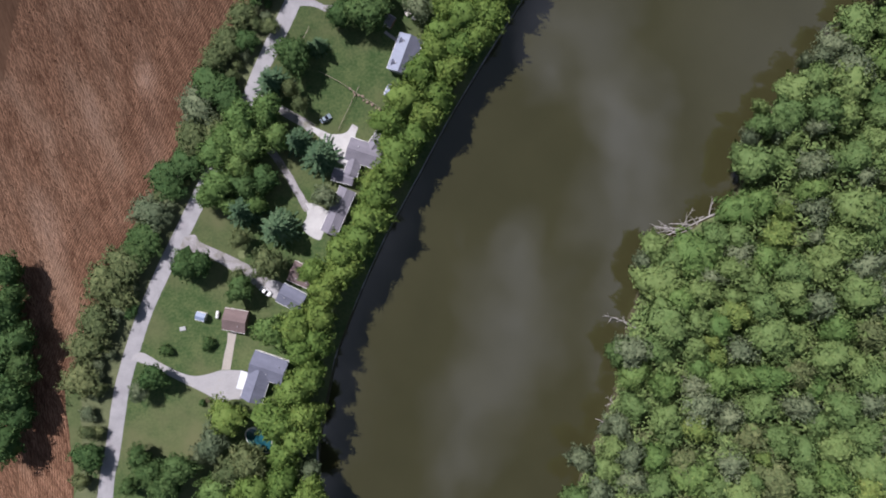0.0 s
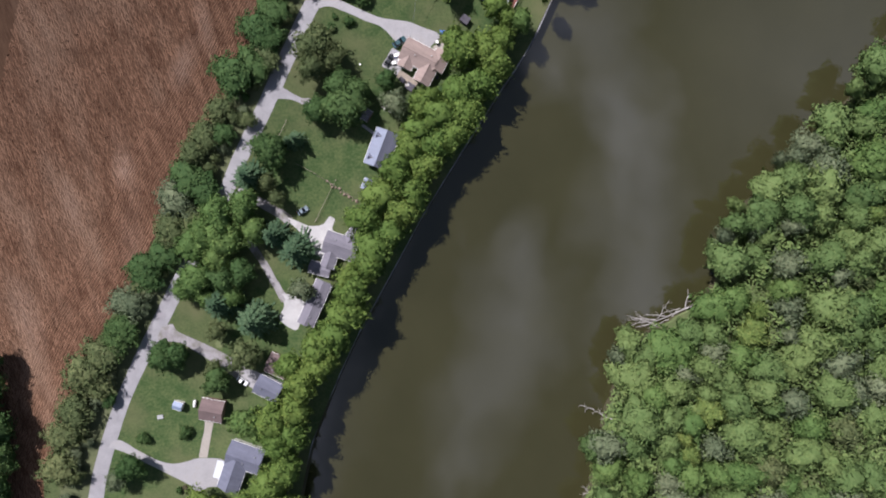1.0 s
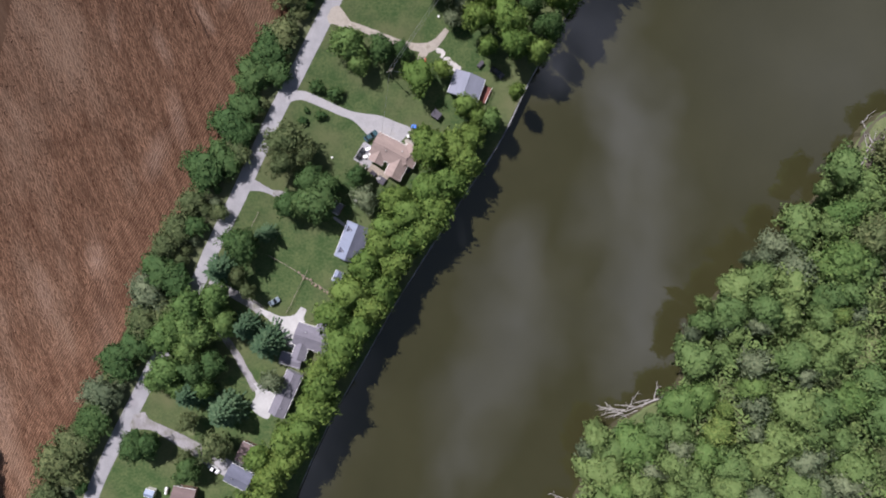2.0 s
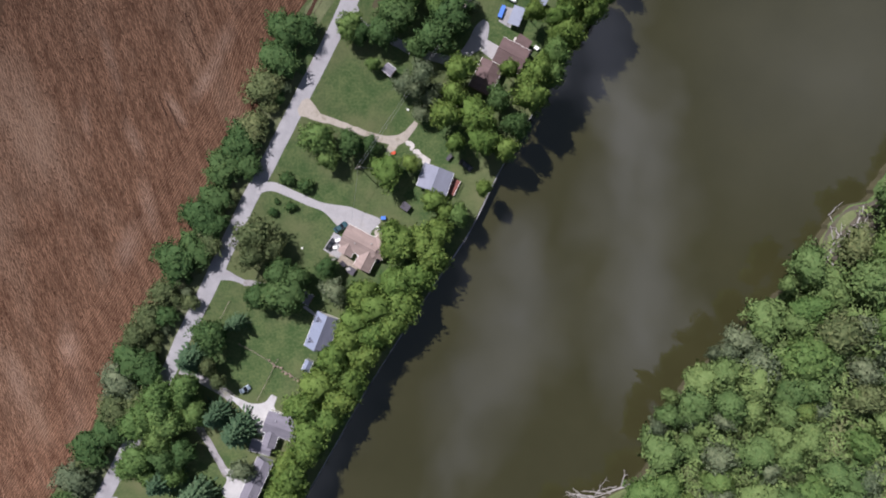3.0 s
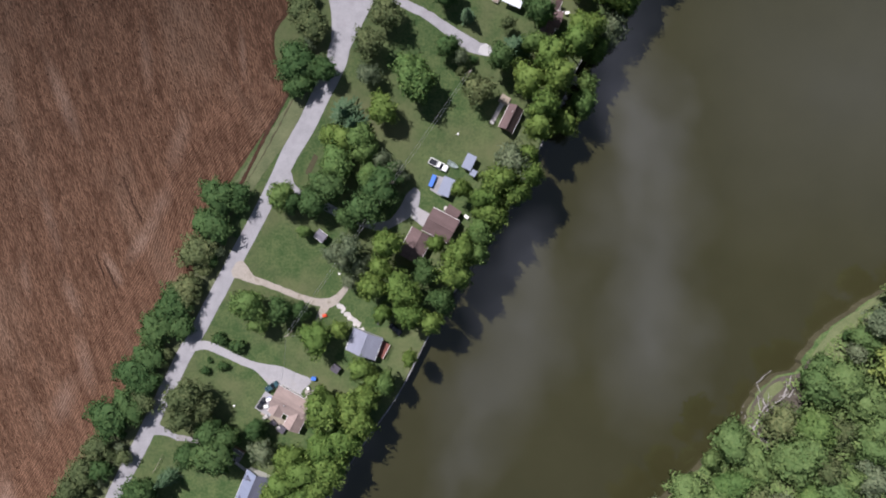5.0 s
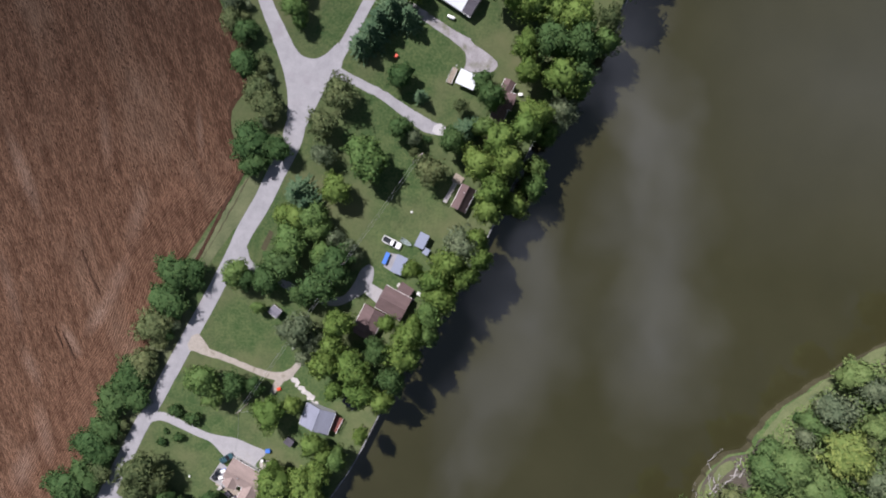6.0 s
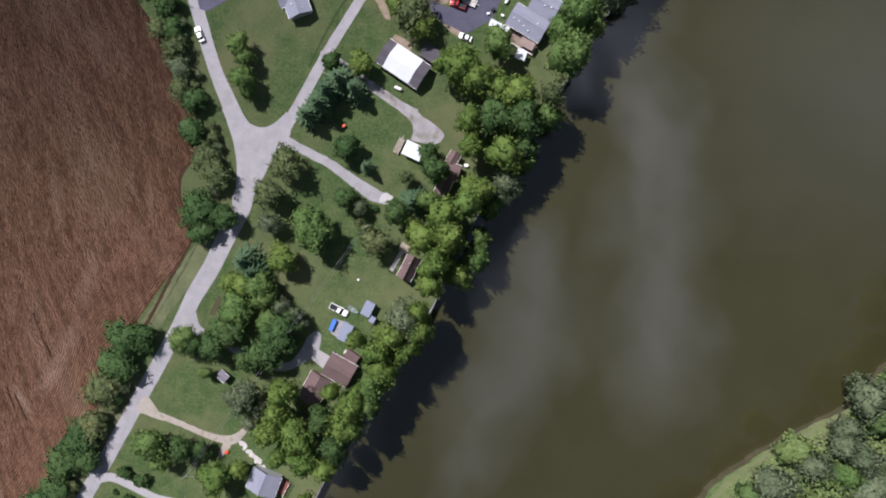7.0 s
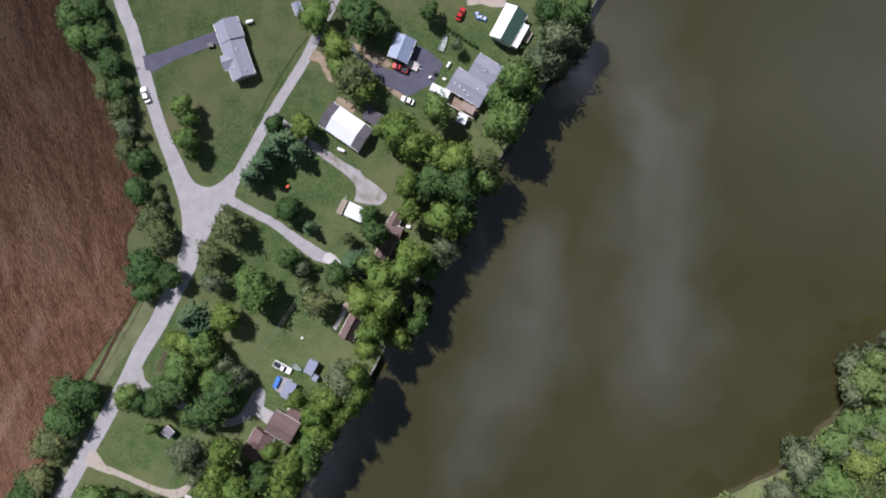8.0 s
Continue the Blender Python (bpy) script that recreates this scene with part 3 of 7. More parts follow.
# junction, drives and yards
slab("road_junction", ((4.8, 208.1), (7.9, 201.6), (9.8, 195.1), (10.3, 187.6), (8.8, 180), (13.1, 177.6), (15.3, 182.7), (18.3, 188.9), (21, 194.5), (23.5, 199.4), (25.8, 201.4), (25.6, 206.7), (24.5, 208.3), (21.4, 205.3), (17.7, 203.4), (13.5, 204.4), (10.9, 207.6), (9.5, 209.6)), M["gravel"], "pale grey gravel road junction", "road", z=0.055)
slab("driveway", ((-97.2, -43.5), (-92.7, -40.9), (-86.9, -44), (-81.1, -47), (-76.1, -48.3), (-71.1, -47.4), (-67.9, -46.5), (-60.2, -47), (-60.2, -51.2), (-61.3, -55.2), (-65.3, -55.7), (-67.7, -57.9), (-68.9, -57.6), (-70.8, -55.1), (-77, -51.8), (-83.7, -48.4), (-89.4, -45.4), (-94.4, -43.6)), M["concrete"], "pale concrete driveway and parking pad beside a slate-roofed house", "driveway", z=0.045)
slab("driveway", ((-65.8, -34.7), (-63, -34.7), (-63.8, -38.5), (-65.2, -46.3), (-67.9, -46.3), (-66.9, -41.1), (-66, -37.7)), M["buff"], "buff concrete path to a brown garage", "driveway", z=0.052, smooth=False)
slab("driveway", ((-78.6, -5.5), (-75.2, -4.6), (-74, -6.7), (-69.1, -9), (-64.1, -11.3), (-60, -13.4), (-55.5, -16.1), (-53.1, -18.4), (-54.3, -21.3), (-56, -21.3), (-58.9, -19.2), (-63, -16.4), (-68.3, -13.1), (-73.3, -10.3), (-79.6, -9.6)), M["gravel_old"], "grey gravel driveway to a grey house", "driveway", z=0.04)
slab("driveway", ((-53.5, -18.4), (-50.1, -18.8), (-48.1, -20), (-50.1, -25.1), (-54.4, -22.1)), M["concrete"], "pale concrete pad before a grey house", "driveway", z=0.05, smooth=False)
strip("driveway", ((-55, 36, 3.2), (-48.6, 33.1, 2.8), (-45.4, 31.1, 2.7), (-42.1, 29.5, 2.7), (-38.9, 27.0, 3.2)), 3.0, M["gravel_old"], "gravel driveway under dark trees", "driveway")
slab("driveway", ((-39.7, 28.3), (-36.4, 27), (-33.1, 25.7), (-29, 26.2), (-26.9, 28.7), (-25.3, 27.9), (-26.2, 25), (-25.3, 22.6), (-28.2, 20.1), (-28.3, 14.8), (-31.2, 16.8), (-33.2, 20.9), (-36.4, 24.2), (-39.3, 27)), M["white_gravel"], "white gravel parking area beside a grey house", "driveway", z=0.045)
strip("driveway", ((-52, 21, 2.2), (-49.7, 18.1, 2.2), (-46.8, 13.6, 2.2), (-43.2, 7.2, 2.2), (-40.7, 2.8, 2.6)), 2.2, M["gravel_old"], "narrow gravel track under dark trees", "driveway")
slab("driveway", ((-42, 4.9), (-38.2, 4.5), (-34.3, 1.6), (-36.3, -4.6), (-37.5, -6.3), (-40.8, -4.6), (-42.5, -2.1), (-40.9, 1.2)), M["white_gravel"], "white gravel parking area beside a long grey house", "driveway", z=0.045)
slab("driveway", ((-44.4, 63.6), (-42.6, 67.4), (-40.6, 67.0), (-38.1, 65.5), (-34.4, 63.5), (-34.8, 62.3), (-38.1, 63.5), (-41, 63.8)), M["gravel"], "short grey gravel turn-off", "driveway", z=0.045)
strip("driveway", ((-35.4, 63.2, 1.9), (-31, 62.7, 1.6), (-24, 60.6, 1.5), (-17, 58.6, 2.2)), 1.6, M["gravel_old"], "faint gravel track under a tree", "driveway", z=0.035)
slab("driveway", ((-30.4, 93.4), (-25.9, 93.7), (-19.3, 91), (-12.7, 88.2), (-8.2, 87.3), (-3.3, 86.7), (1.3, 85), (6.2, 82.8), (3.4, 79.4), (3, 78.2), (-1.1, 79.4), (-5.3, 81), (-6.9, 80.9), (-11.1, 85), (-16, 86.9), (-22.6, 89.7), (-27.1, 91.1), (-31.4, 90.2)), M["concrete"], "white concrete driveway to a tan-roofed house", "driveway", z=0.047)
strip("driveway", ((-18.4, 116.8, 7.0), (-15.4, 115.2, 4.6), (-12.7, 113.2, 2.6), (-7.5, 111.8, 1.9), (0.2, 109, 1.9), (6.2, 107.2, 2.3), (11.2, 106.8, 3.0), (13.9, 108.9, 2.2), (16.6, 112.2, 1.4)), 2.2, M["sand"], "sandy gravel driveway", "driveway", z=0.034)
strip("driveway", ((10.4, 106.6, 2.8), (8.4, 103.1, 2.0), (7.6, 100.9, 1.4)), 2.2, M["sand"], "sandy turning place", "driveway", z=0.04)
slab("driveway", ((35.9, 142.7), (37.6, 141.5), (37.4, 137.4), (36.2, 134.8), (32.2, 132.1), (28.1, 129.8), (24.5, 129.6), (25.5, 131.8), (28.8, 132.8), (32, 137.1), (33.5, 140.5)), M["gravel"], "grey gravel driveway behind a brown house", "driveway", z=0.04)
slab("driveway", ((37, 136.9), (42, 134.3), (39.3, 130.6), (35.4, 133.5)), M["concrete"], "pale concrete pad beside a brown house", "driveway", z=0.055, smooth=False)
strip("driveway", ((22.4, 200.6, 3.6), (24.2, 199.9, 3.0), (30.2, 197.1, 2.7), (37.8, 193.7, 2.7), (44.7, 189.3, 3.3), (51.6, 185, 3.9), (57.5, 183.4, 2.6)), 2.9, M["gravel"], "grey gravel driveway between lawns", "driveway", z=0.045)
slab("driveway", ((54.1, 184.9), (55.7, 185.8), (59.2, 182.7), (55.1, 182.2), (53.5, 183.2)), M["white_gravel"], "white stone parking place at a drive's end", "driveway", z=0.066)
slab("driveway", ((40.5, 142.2), (41.6, 146.6), (46, 145.8), (44, 140.2)), M["gravel"], "grey gravel pad beside a shelter", "driveway", z=0.04, smooth=False)
strip("driveway", ((34.8, 227.4, 3.0), (36.7, 225.6, 2.6), (41.8, 222.2, 2.6), (46.9, 218.8, 2.6), (53.7, 214.7, 2.8), (59.7, 211, 3.0), (63, 209, 4.0)), 2.6, M["gravel_old"], "grey gravel driveway past a white-roofed house", "driveway", z=0.04)
slab("driveway", ((60.7, 208.9), (62.6, 206.2), (62.7, 203.4), (62.2, 201.8), (65.5, 201.1), (69.9, 200.9), (72.2, 203.4), (70.9, 205.3), (67.6, 207.7), (65.1, 209.1), (63, 211), (59.4, 210.8)), M["gravel_old"], "grey gravel turning place", "driveway", z=0.051)
slab("driveway", ((-4.0, 241.6), (1.9, 243.3), (10.1, 246.9), (17.5, 249.8), (20.6, 249.6), (21.4, 246.6), (18.9, 246.1), (12.7, 243.8), (5.3, 240.6), (-0.6, 237.0), (-3.0, 237.6)), M["asphalt"], "dark asphalt driveway to a long grey house", "driveway", z=0.045, smooth=False)
slab("driveway", ((78.9, 248.9), (81.8, 247.5), (86.9, 243.8), (84, 237.7), (80.8, 235.9), (77.7, 233.8), (74, 234.4), (69.4, 236.9), (65.1, 241.5), (58.7, 246), (59.4, 248), (64.1, 245.1), (67.5, 242.4), (71.6, 240.9), (76.4, 242.9)), M["asphalt"], "dark asphalt yard beside a blue-roofed garage", "driveway", z=0.045, smooth=False)
slab("bare_earth", ((59.4, 248.8), (64, 247), (69, 245.1), (71.7, 242.8), (70.3, 241.9), (66.6, 242.7), (61.6, 245.7)), M["dirt"], "strip of bare tan earth beside an asphalt yard", "earth", z=0.052)
slab("bare_earth", ((70.2, 236.2), (73.6, 235.1), (76.5, 233.3), (74.9, 232.6), (72, 234.3)), M["dirt"], "worn tan earth at an asphalt yard's edge", "earth", z=0.052)
slab("bare_earth", ((47.7, 245.9), (50.2, 245.2), (52.8, 242.1), (54.4, 236.7), (53.0, 236.9), (51.0, 239.9), (49.5, 242.4), (46.2, 243.0)), M["dirt"], "strip of bare brown earth beside a lane", "earth", z=0.044)
slab("bare_earth", ((92.9, 263), (99.3, 263.5), (104.1, 263.1), (103.6, 261.1), (99.5, 260.9), (97, 261.6), (93.1, 261)), M["sand"], "sandy ground beside a barn", "earth", z=0.028)
slab("bare_earth", ((5.5, 151.8), (6.7, 151.0), (4.2, 145.2), (2.9, 145.8)), M["mud"], "patch of dark bare earth", "earth", z=0.028)
slab("garden_bed", [(-61.0 + 1.3 * math.cos(a * 0.785), -10.7 + 1.3 * math.sin(a * 0.785)) for a in range(8)], M["rough_grass"], "round pale garden bed on a lawn", "garden bed", z=0.05)
strip("ditch", ((46.0, 249.6), (42.4, 244.6), (37.6, 236.6), (33.8, 229), (30.6, 222)), 0.5, M["ditch_grass"], "shallow grassy ditch beside a narrow lane", "ditch", z=0.022, ragged=0.12)
slab("bare_earth", ((56.0, 232.6), (58.8, 231.4), (61.5, 229.6), (60.8, 227.8), (57.6, 229.2), (55.0, 231.0)), M["dirt"], "worn brown earth under a tree beside a house", "earth", z=0.03)
slab("driveway", ((-8.2, 140.9), (-5.2, 146), (-1.6, 146.4), (-0.3, 142.6), (2.6, 139.8), (1.6, 138.2), (-3.2, 139.4)), M["gravel"], "grey gravel mouth of a drive beside the lane", "driveway", z=0.044)
strip("driveway", ((1.2, 139.6, 3.0), (3.6, 138.4, 2.8), (8.6, 136.4, 2.6), (16, 133, 2.6), (25.5, 130.6, 2.8)), 2.6, M["gravel"], "grey gravel driveway under dense trees", "driveway")

strip("verge", ((-112, -96, 11), (-107, -78, 9.5), (-106.5, -60, 10), (-103.5, -44, 11), (-98.4, -30, 11), (-91.2, -14, 10), (-82.8, 2, 9.5), (-74, 19, 9.5), (-64.5, 37, 9.5), (-55.5, 56, 9.5), (-44.6, 77, 9), (-35.8, 95, 9), (-27, 113, 8.5), (-20.5, 127, 7)), 9, M["verge_grass"], "rough olive grass beneath the hedge beside the lane", "verge", z=0.016, ragged=0.4)
strip("verge", ((-24, 129.5, 2.5), (-17.4, 138.5, 5.5), (-13.2, 145.2, 5.8), (-8.4, 152.2, 6.0), (-3.6, 159.6, 5.6), (0.6, 167.4, 4.2), (3.4, 173.4, 2.4)), 6, M["verge_grass"], "strip of rough olive grass between field and lane", "verge", z=0.02, ragged=0.3)
strip("ditch", ((-2.3, 170.6), (-6.1, 163.0), (-9.6, 156.3), (-13.8, 147.4), (-17.9, 139.6)), 1.1, M["furrow"], "narrow dark ditch along the field's edge", "ditch", z=0.09, ragged=0.16)
strip("verge_track", ((-0.9, 168.6), (-4.2, 161.9), (-8.7, 153.2), (-12.2, 146.9), (-15.8, 140.9)), 0.45, M["mud"], "shallow damp wheel rut along the grass verge", "track", z=0.034, ragged=0.2)

strip("river_bank", [(x + 6.4, y - 1.4) for x, y in BANK_RIGHT if 91.5 < y < 180], 10.5, M["rough_grass"], "pale rough grass on the far river bank", "bank", z=0.02, ragged=0.2)
slab("mud_bar", ((139.1, 72.5), (140.0, 79.9), (143.3, 85.5), (147.5, 89.1), (154.0, 90.9), (156.3, 95.2), (161, 94), (158, 85), (152, 77.5), (146, 69)), M["silt"], "bare grey-brown silt bar with driftwood", "bank", z=0.03)
slab("river_bank", ((143.2, 83.4), (145.4, 86.6), (148.4, 88.2), (149.4, 86.5), (146.5, 83.3), (144.5, 81.2)), M["rough_grass"], "tuft of pale grass on a silt bar", "bank", z=0.07)
slab("river_bank", ((141.0, 77.6), (141.4, 80.6), (142.6, 82.2), (143.4, 81.0), (142.4, 77.7), (141.2, 75.9)), M["rough_grass"], "small grassy tuft on a silt bar", "bank", z=0.07)
strip("path", ((-17, 56.2), (-13.5, 53.6), (-9.5, 51.8)), 0.9, M["concrete"], "narrow pale path to a blue-roofed cabin", "path", ragged=0.08)

# ---- trees ----
def leafy(ob, normals):
    """Soft shading of a crown: each spray takes the normal of its clump."""
    n = normals / np.linalg.norm(normals, axis=1)[:, None]
    for f in ob.data.polygons:
        f.use_smooth = True
    ob.data.normals_split_custom_set_from_vertices([tuple(map(float, v)) for v in n])
    return ob


def limb_mesh(rng, height, radius, spread, limbs):
    """A tapered, slightly bent trunk with rising limbs, one closed mesh."""
    verts, faces = [], []

    def tube(points, r0, r1, sides):
        start = len(verts)
        n = len(points)
        for i, p in enumerate(points):
            r = r0 + (r1 - r0) * i / (n - 1)
            for k in range(sides):
                a = 2 * math.pi * k / sides
                verts.append((p[0] + r * math.cos(a), p[1] + r * math.sin(a), p[2]))
        for i in range(n - 1):
            for k in range(sides):
                faces.append((start + i * sides + k, start + i * sides + (k + 1) % sides, start + (i + 1) * sides + (k + 1) % sides, start + (i + 1) * sides + k))
        faces.append(tuple(start + (n - 1) * sides + k for k in range(sides)))

    bend = rng.normal(size=2) * 0.03 * height
    stem = [(bend[0] * u * u, bend[1] * u * u, height * u) for u in (0, 0.05, 0.25, 0.5, 0.75, 1)]
    tube(stem, radius * 1.25, radius * 0.25, 8)
    for k in range(limbs):
        u = rng.uniform(0.3, 0.85)
        a = k * 2.4 + rng.uniform(-0.4, 0.4)
        reach = spread * rng.uniform(0.45, 0.8) * (1.15 - 0.5 * u)
        p = np.array((bend[0] * u * u, bend[1] * u * u, height * u))
        tube([p, p + (reach * 0.5 * math.cos(a), reach * 0.5 * math.sin(a), reach * 0.35), p + (reach * math.cos(a), reach * math.sin(a), reach * 0.55)], radius * 0.4, radius * 0.1, 5)
    return verts, faces


def crown_form(rng, knobs):
    """The reach of a crown by direction, as a share of its radius: broad lobes with many rounded boughs on them."""
    k = np.arange(knobs) + 0.5
    up = 1 - 1.7 * k / knobs
    turn = k * 2.39996 + rng.uniform(-0.5, 0.5, knobs)
    flat = np.sqrt(np.maximum(0, 1 - up * up))
    bough = np.stack([flat * np.cos(turn), flat * np.sin(turn), up], -1) + rng.normal(size=(knobs, 3)) * 0.12
    bough /= np.linalg.norm(bough, axis=1)[:, None]
    lift = rng.uniform(0.12, 0.46, knobs)
    breadth = rng.uniform(0.20, 0.36, knobs)
    twig = rng.normal(size=(5 * knobs, 3))
    twig[:, 2] = np.abs(twig[:, 2]) * np.where(rng.uniform(0, 1, 5 * knobs) < 0.3, -0.5, 1)
    twig /= np.linalg.norm(twig, axis=1)[:, None]
    rise = rng.uniform(0.06, 0.21, 5 * knobs)
    phase = rng.uniform(0, 6.28, 2)

    def reach(d):
        a = np.arctan2(d[:, 1], d[:, 0])
        side = np.sqrt(np.maximum(0, 1 - d[:, 2] ** 2))
        broad = 0.57 + side * (0.10 * np.sin(2 * a + phase[0]) + 0.08 * np.sin(3 * a + phase[1]))
        angle = np.arccos(np.clip(d @ bough.T, -1, 1))
        small = np.arccos(np.clip(d @ twig.T, -1, 1))
        return broad + (lift * np.exp(-(angle / breadth) ** 2)).max(axis=1) + (rise * np.exp(-(small / 0.12) ** 2)).max(axis=1)

    return reach


def leafy_crown(rng, R, H, low, knobs, leaves, size, core=0.86, gap=0.0):
    """Pointed leaf sprays over an uneven crown, round a closed inner core: vertices, faces and soft normals."""
    reach = crown_form(rng, knobs)
    middle, stretch = np.array((0, 0, (low + 1) / 2 * H)), np.array((R, R, (1 - low) / 2 * H))

    def place(d):
        return middle + d * reach(d)[:, None] * stretch

    k = np.arange(leaves) + rng.uniform(0, 1, leaves)
    up = 1 - 1.62 * k / leaves
    turn = k * 2.39996 + rng.uniform(-0.6, 0.6, leaves)
    flat = np.sqrt(np.maximum(0, 1 - up * up))
    d = np.stack([flat * np.cos(turn), flat * np.sin(turn), up], -1)
    if gap:
        thin = np.sin(d[:, 0] * 7 + 1) * np.sin(d[:, 1] * 6 + 2) * np.sin(d[:, 2] * 5)
        d = d[(thin < 0.35) | (rng.uniform(0, 1, len(d)) > gap)]
    n = len(d)
    t1 = np.cross(d, (0.3, 0.2, 1.0))
    t1 /= np.linalg.norm(t1, axis=1)[:, None]
    t2 = np.cross(d, t1)

    def outward(d, t1, t2):
        e = 0.03
        p, q, r = place(d), place((d + e * t1) / np.sqrt(1 + e * e)), place((d + e * t2) / np.sqrt(1 + e * e))
        w = np.cross(q - p, r - p)
        w /= np.linalg.norm(w, axis=1)[:, None]
        return p, w * np.sign((w * d).sum(axis=1))[:, None]

    at, face = outward(d, t1, t2)
    at = middle + (at - middle) * rng.uniform(0.90, 1.07, (n, 1))
    lay = face + rng.normal(size=(n, 3)) * 0.42
    lay /= np.linalg.norm(lay, axis=1)[:, None]
    a = np.cross(lay, rng.normal(size=(n, 3)))
    a /= np.linalg.norm(a, axis=1)[:, None]
    b = np.cross(lay, a)
    s = size * rng.uniform(0.55, 1.4, (n, 1))
    quad = np.stack([at - a * s, at - b * s * 0.42 + a * s * 0.1, at + a * s * 1.2 - face * s * 0.35, at + b * s * 0.42 + a * s * 0.1], 1).reshape(-1, 3)
    upper = lay * np.where(lay[:, 2:] < 0, -1, 1)
    soft = np.repeat(face * 0.62 + upper * 0.42, 4, axis=0)
    faces = [(4 * i, 4 * i + 1, 4 * i + 2, 4 * i + 3) for i in range(n)]
    ico = bmesh.new()
    bmesh.ops.create_icosphere(ico, subdivisions=2, radius=1)
    base = np.array([v.co[:] for v in ico.verts])
    faces += [tuple(4 * n + v.index for v in f.verts) for f in ico.faces]
    ico.free()
    hull = middle + (place(base) - middle) * core * rng.uniform(0.93, 1.05, (len(base), 1))
    return np.vstack([quad, hull]), faces, np.vstack([soft, base])


def spruce_cloud(rng, R, H):
    """Whorls of drooping boughs round a spire."""
    verts, faces = [], []
    count = 0
    whorls = 13
    for w in range(whorls):
        z = H * (0.08 + 0.9 * w / whorls)
        reach = R * (1 - w / whorls) ** 0.8 * rng.uniform(0.88, 1.05)
        arms = 15 - w // 2
        for k in range(arms):
            a = 2 * math.pi * k / arms + rng.uniform(-0.2, 0.2) + w
            length = reach * rng.uniform(0.75, 1.12)
            out = np.array((math.cos(a), math.sin(a), 0))
            side = np.array((-math.sin(a), math.cos(a), 0))
            steps = max(2, int(length / 0.45))
            for s in range(steps):
                u = (s + 0.6) / steps
                p = out * length * u + (0, 0, z - 0.22 * length * u * u + rng.uniform(-0.1, 0.1))
                wide = 0.5 * (1.15 - 0.7 * u) * rng.uniform(0.7, 1.2)
                tilt = side * wide + np.array((0, 0, rng.uniform(-0.25, 0.05)))
                lean = out * 0.42 + np.array((0, 0, rng.uniform(-0.22, 0.06)))
                verts += [p - side * wide + (0, 0, rng.uniform(-0.25, 0)), p - lean * 0.6, p + tilt, p + lean]
                faces.append((count, count + 1, count + 2, count + 3))
                count += 4
    n = 10
    base = len(verts)
    for zz, rr in ((0.1, 0.62), (0.5, 0.34), (0.97, 0.02)):
        for k in range(n):
            a = 2 * math.pi * k / n
            verts.append(np.array((R * rr * math.cos(a), R * rr * math.sin(a), H * zz)))
    for j in range(2):
        for k in range(n):
            faces.append((base + j * n + k, base + j * n + (k + 1) % n, base + (j + 1) * n + (k + 1) % n, base + (j + 1) * n + k))
    return np.array(verts), faces


KINDS = {   # material, label, spray size, boughs, sprays, crown's foot, core, gaps
    "maple": ("leaf_maple", "leafy yellow-green maple tree on the river bank", 0.33, 34, 1650, 0.18, 0.94, 0.0),
    "green": ("leaf_green", "leafy mid-green broadleaf tree beside a lawn", 0.33, 32, 1650, 0.14, 0.94, 0.0),
    "dark": ("leaf_dark", "dense dark-green broadleaf tree in a grassy yard", 0.33, 34, 1650, 0.12, 0.94, 0.0),
    "grey": ("leaf_grey", "pale grey-green tree with thin foliage", 0.33, 28, 1450, 0.15, 0.80, 0.5),
    "olive": ("leaf_olive", "olive-brown tree with thinning foliage", 0.34, 28, 1450, 0.15, 0.80, 0.4),
    "forest": ("leaf_forest", "tall bright-green woodland tree in leaf", 0.35, 32, 1650, 0.3, 0.94, 0.0),
    "yellow": ("leaf_yellow", "yellowing woodland tree among green ones", 0.35, 32, 1500, 0.3, 0.94, 0.0),
    "bare": ("leaf_bare", "grey-brown woodland tree that has lost most leaves", 0.34, 40, 1100, 0.3, 0.72, 0.6),
    "spruce": ("leaf_spruce", "dark blue-green spruce with drooping boughs", 0, 0, 0, 0, 0, 0),
    "shrub": ("leaf_dark", "small rounded dark-green garden shrub", 0.20, 30, 620, -0.1, 0.88, 0.0),
}
PROTO = {}
TREE_RNG = random.Random(11)
VARIANTS = {"maple": 6, "forest": 9, "green": 5, "dark": 5, "spruce": 3, "grey": 4, "olive": 3}


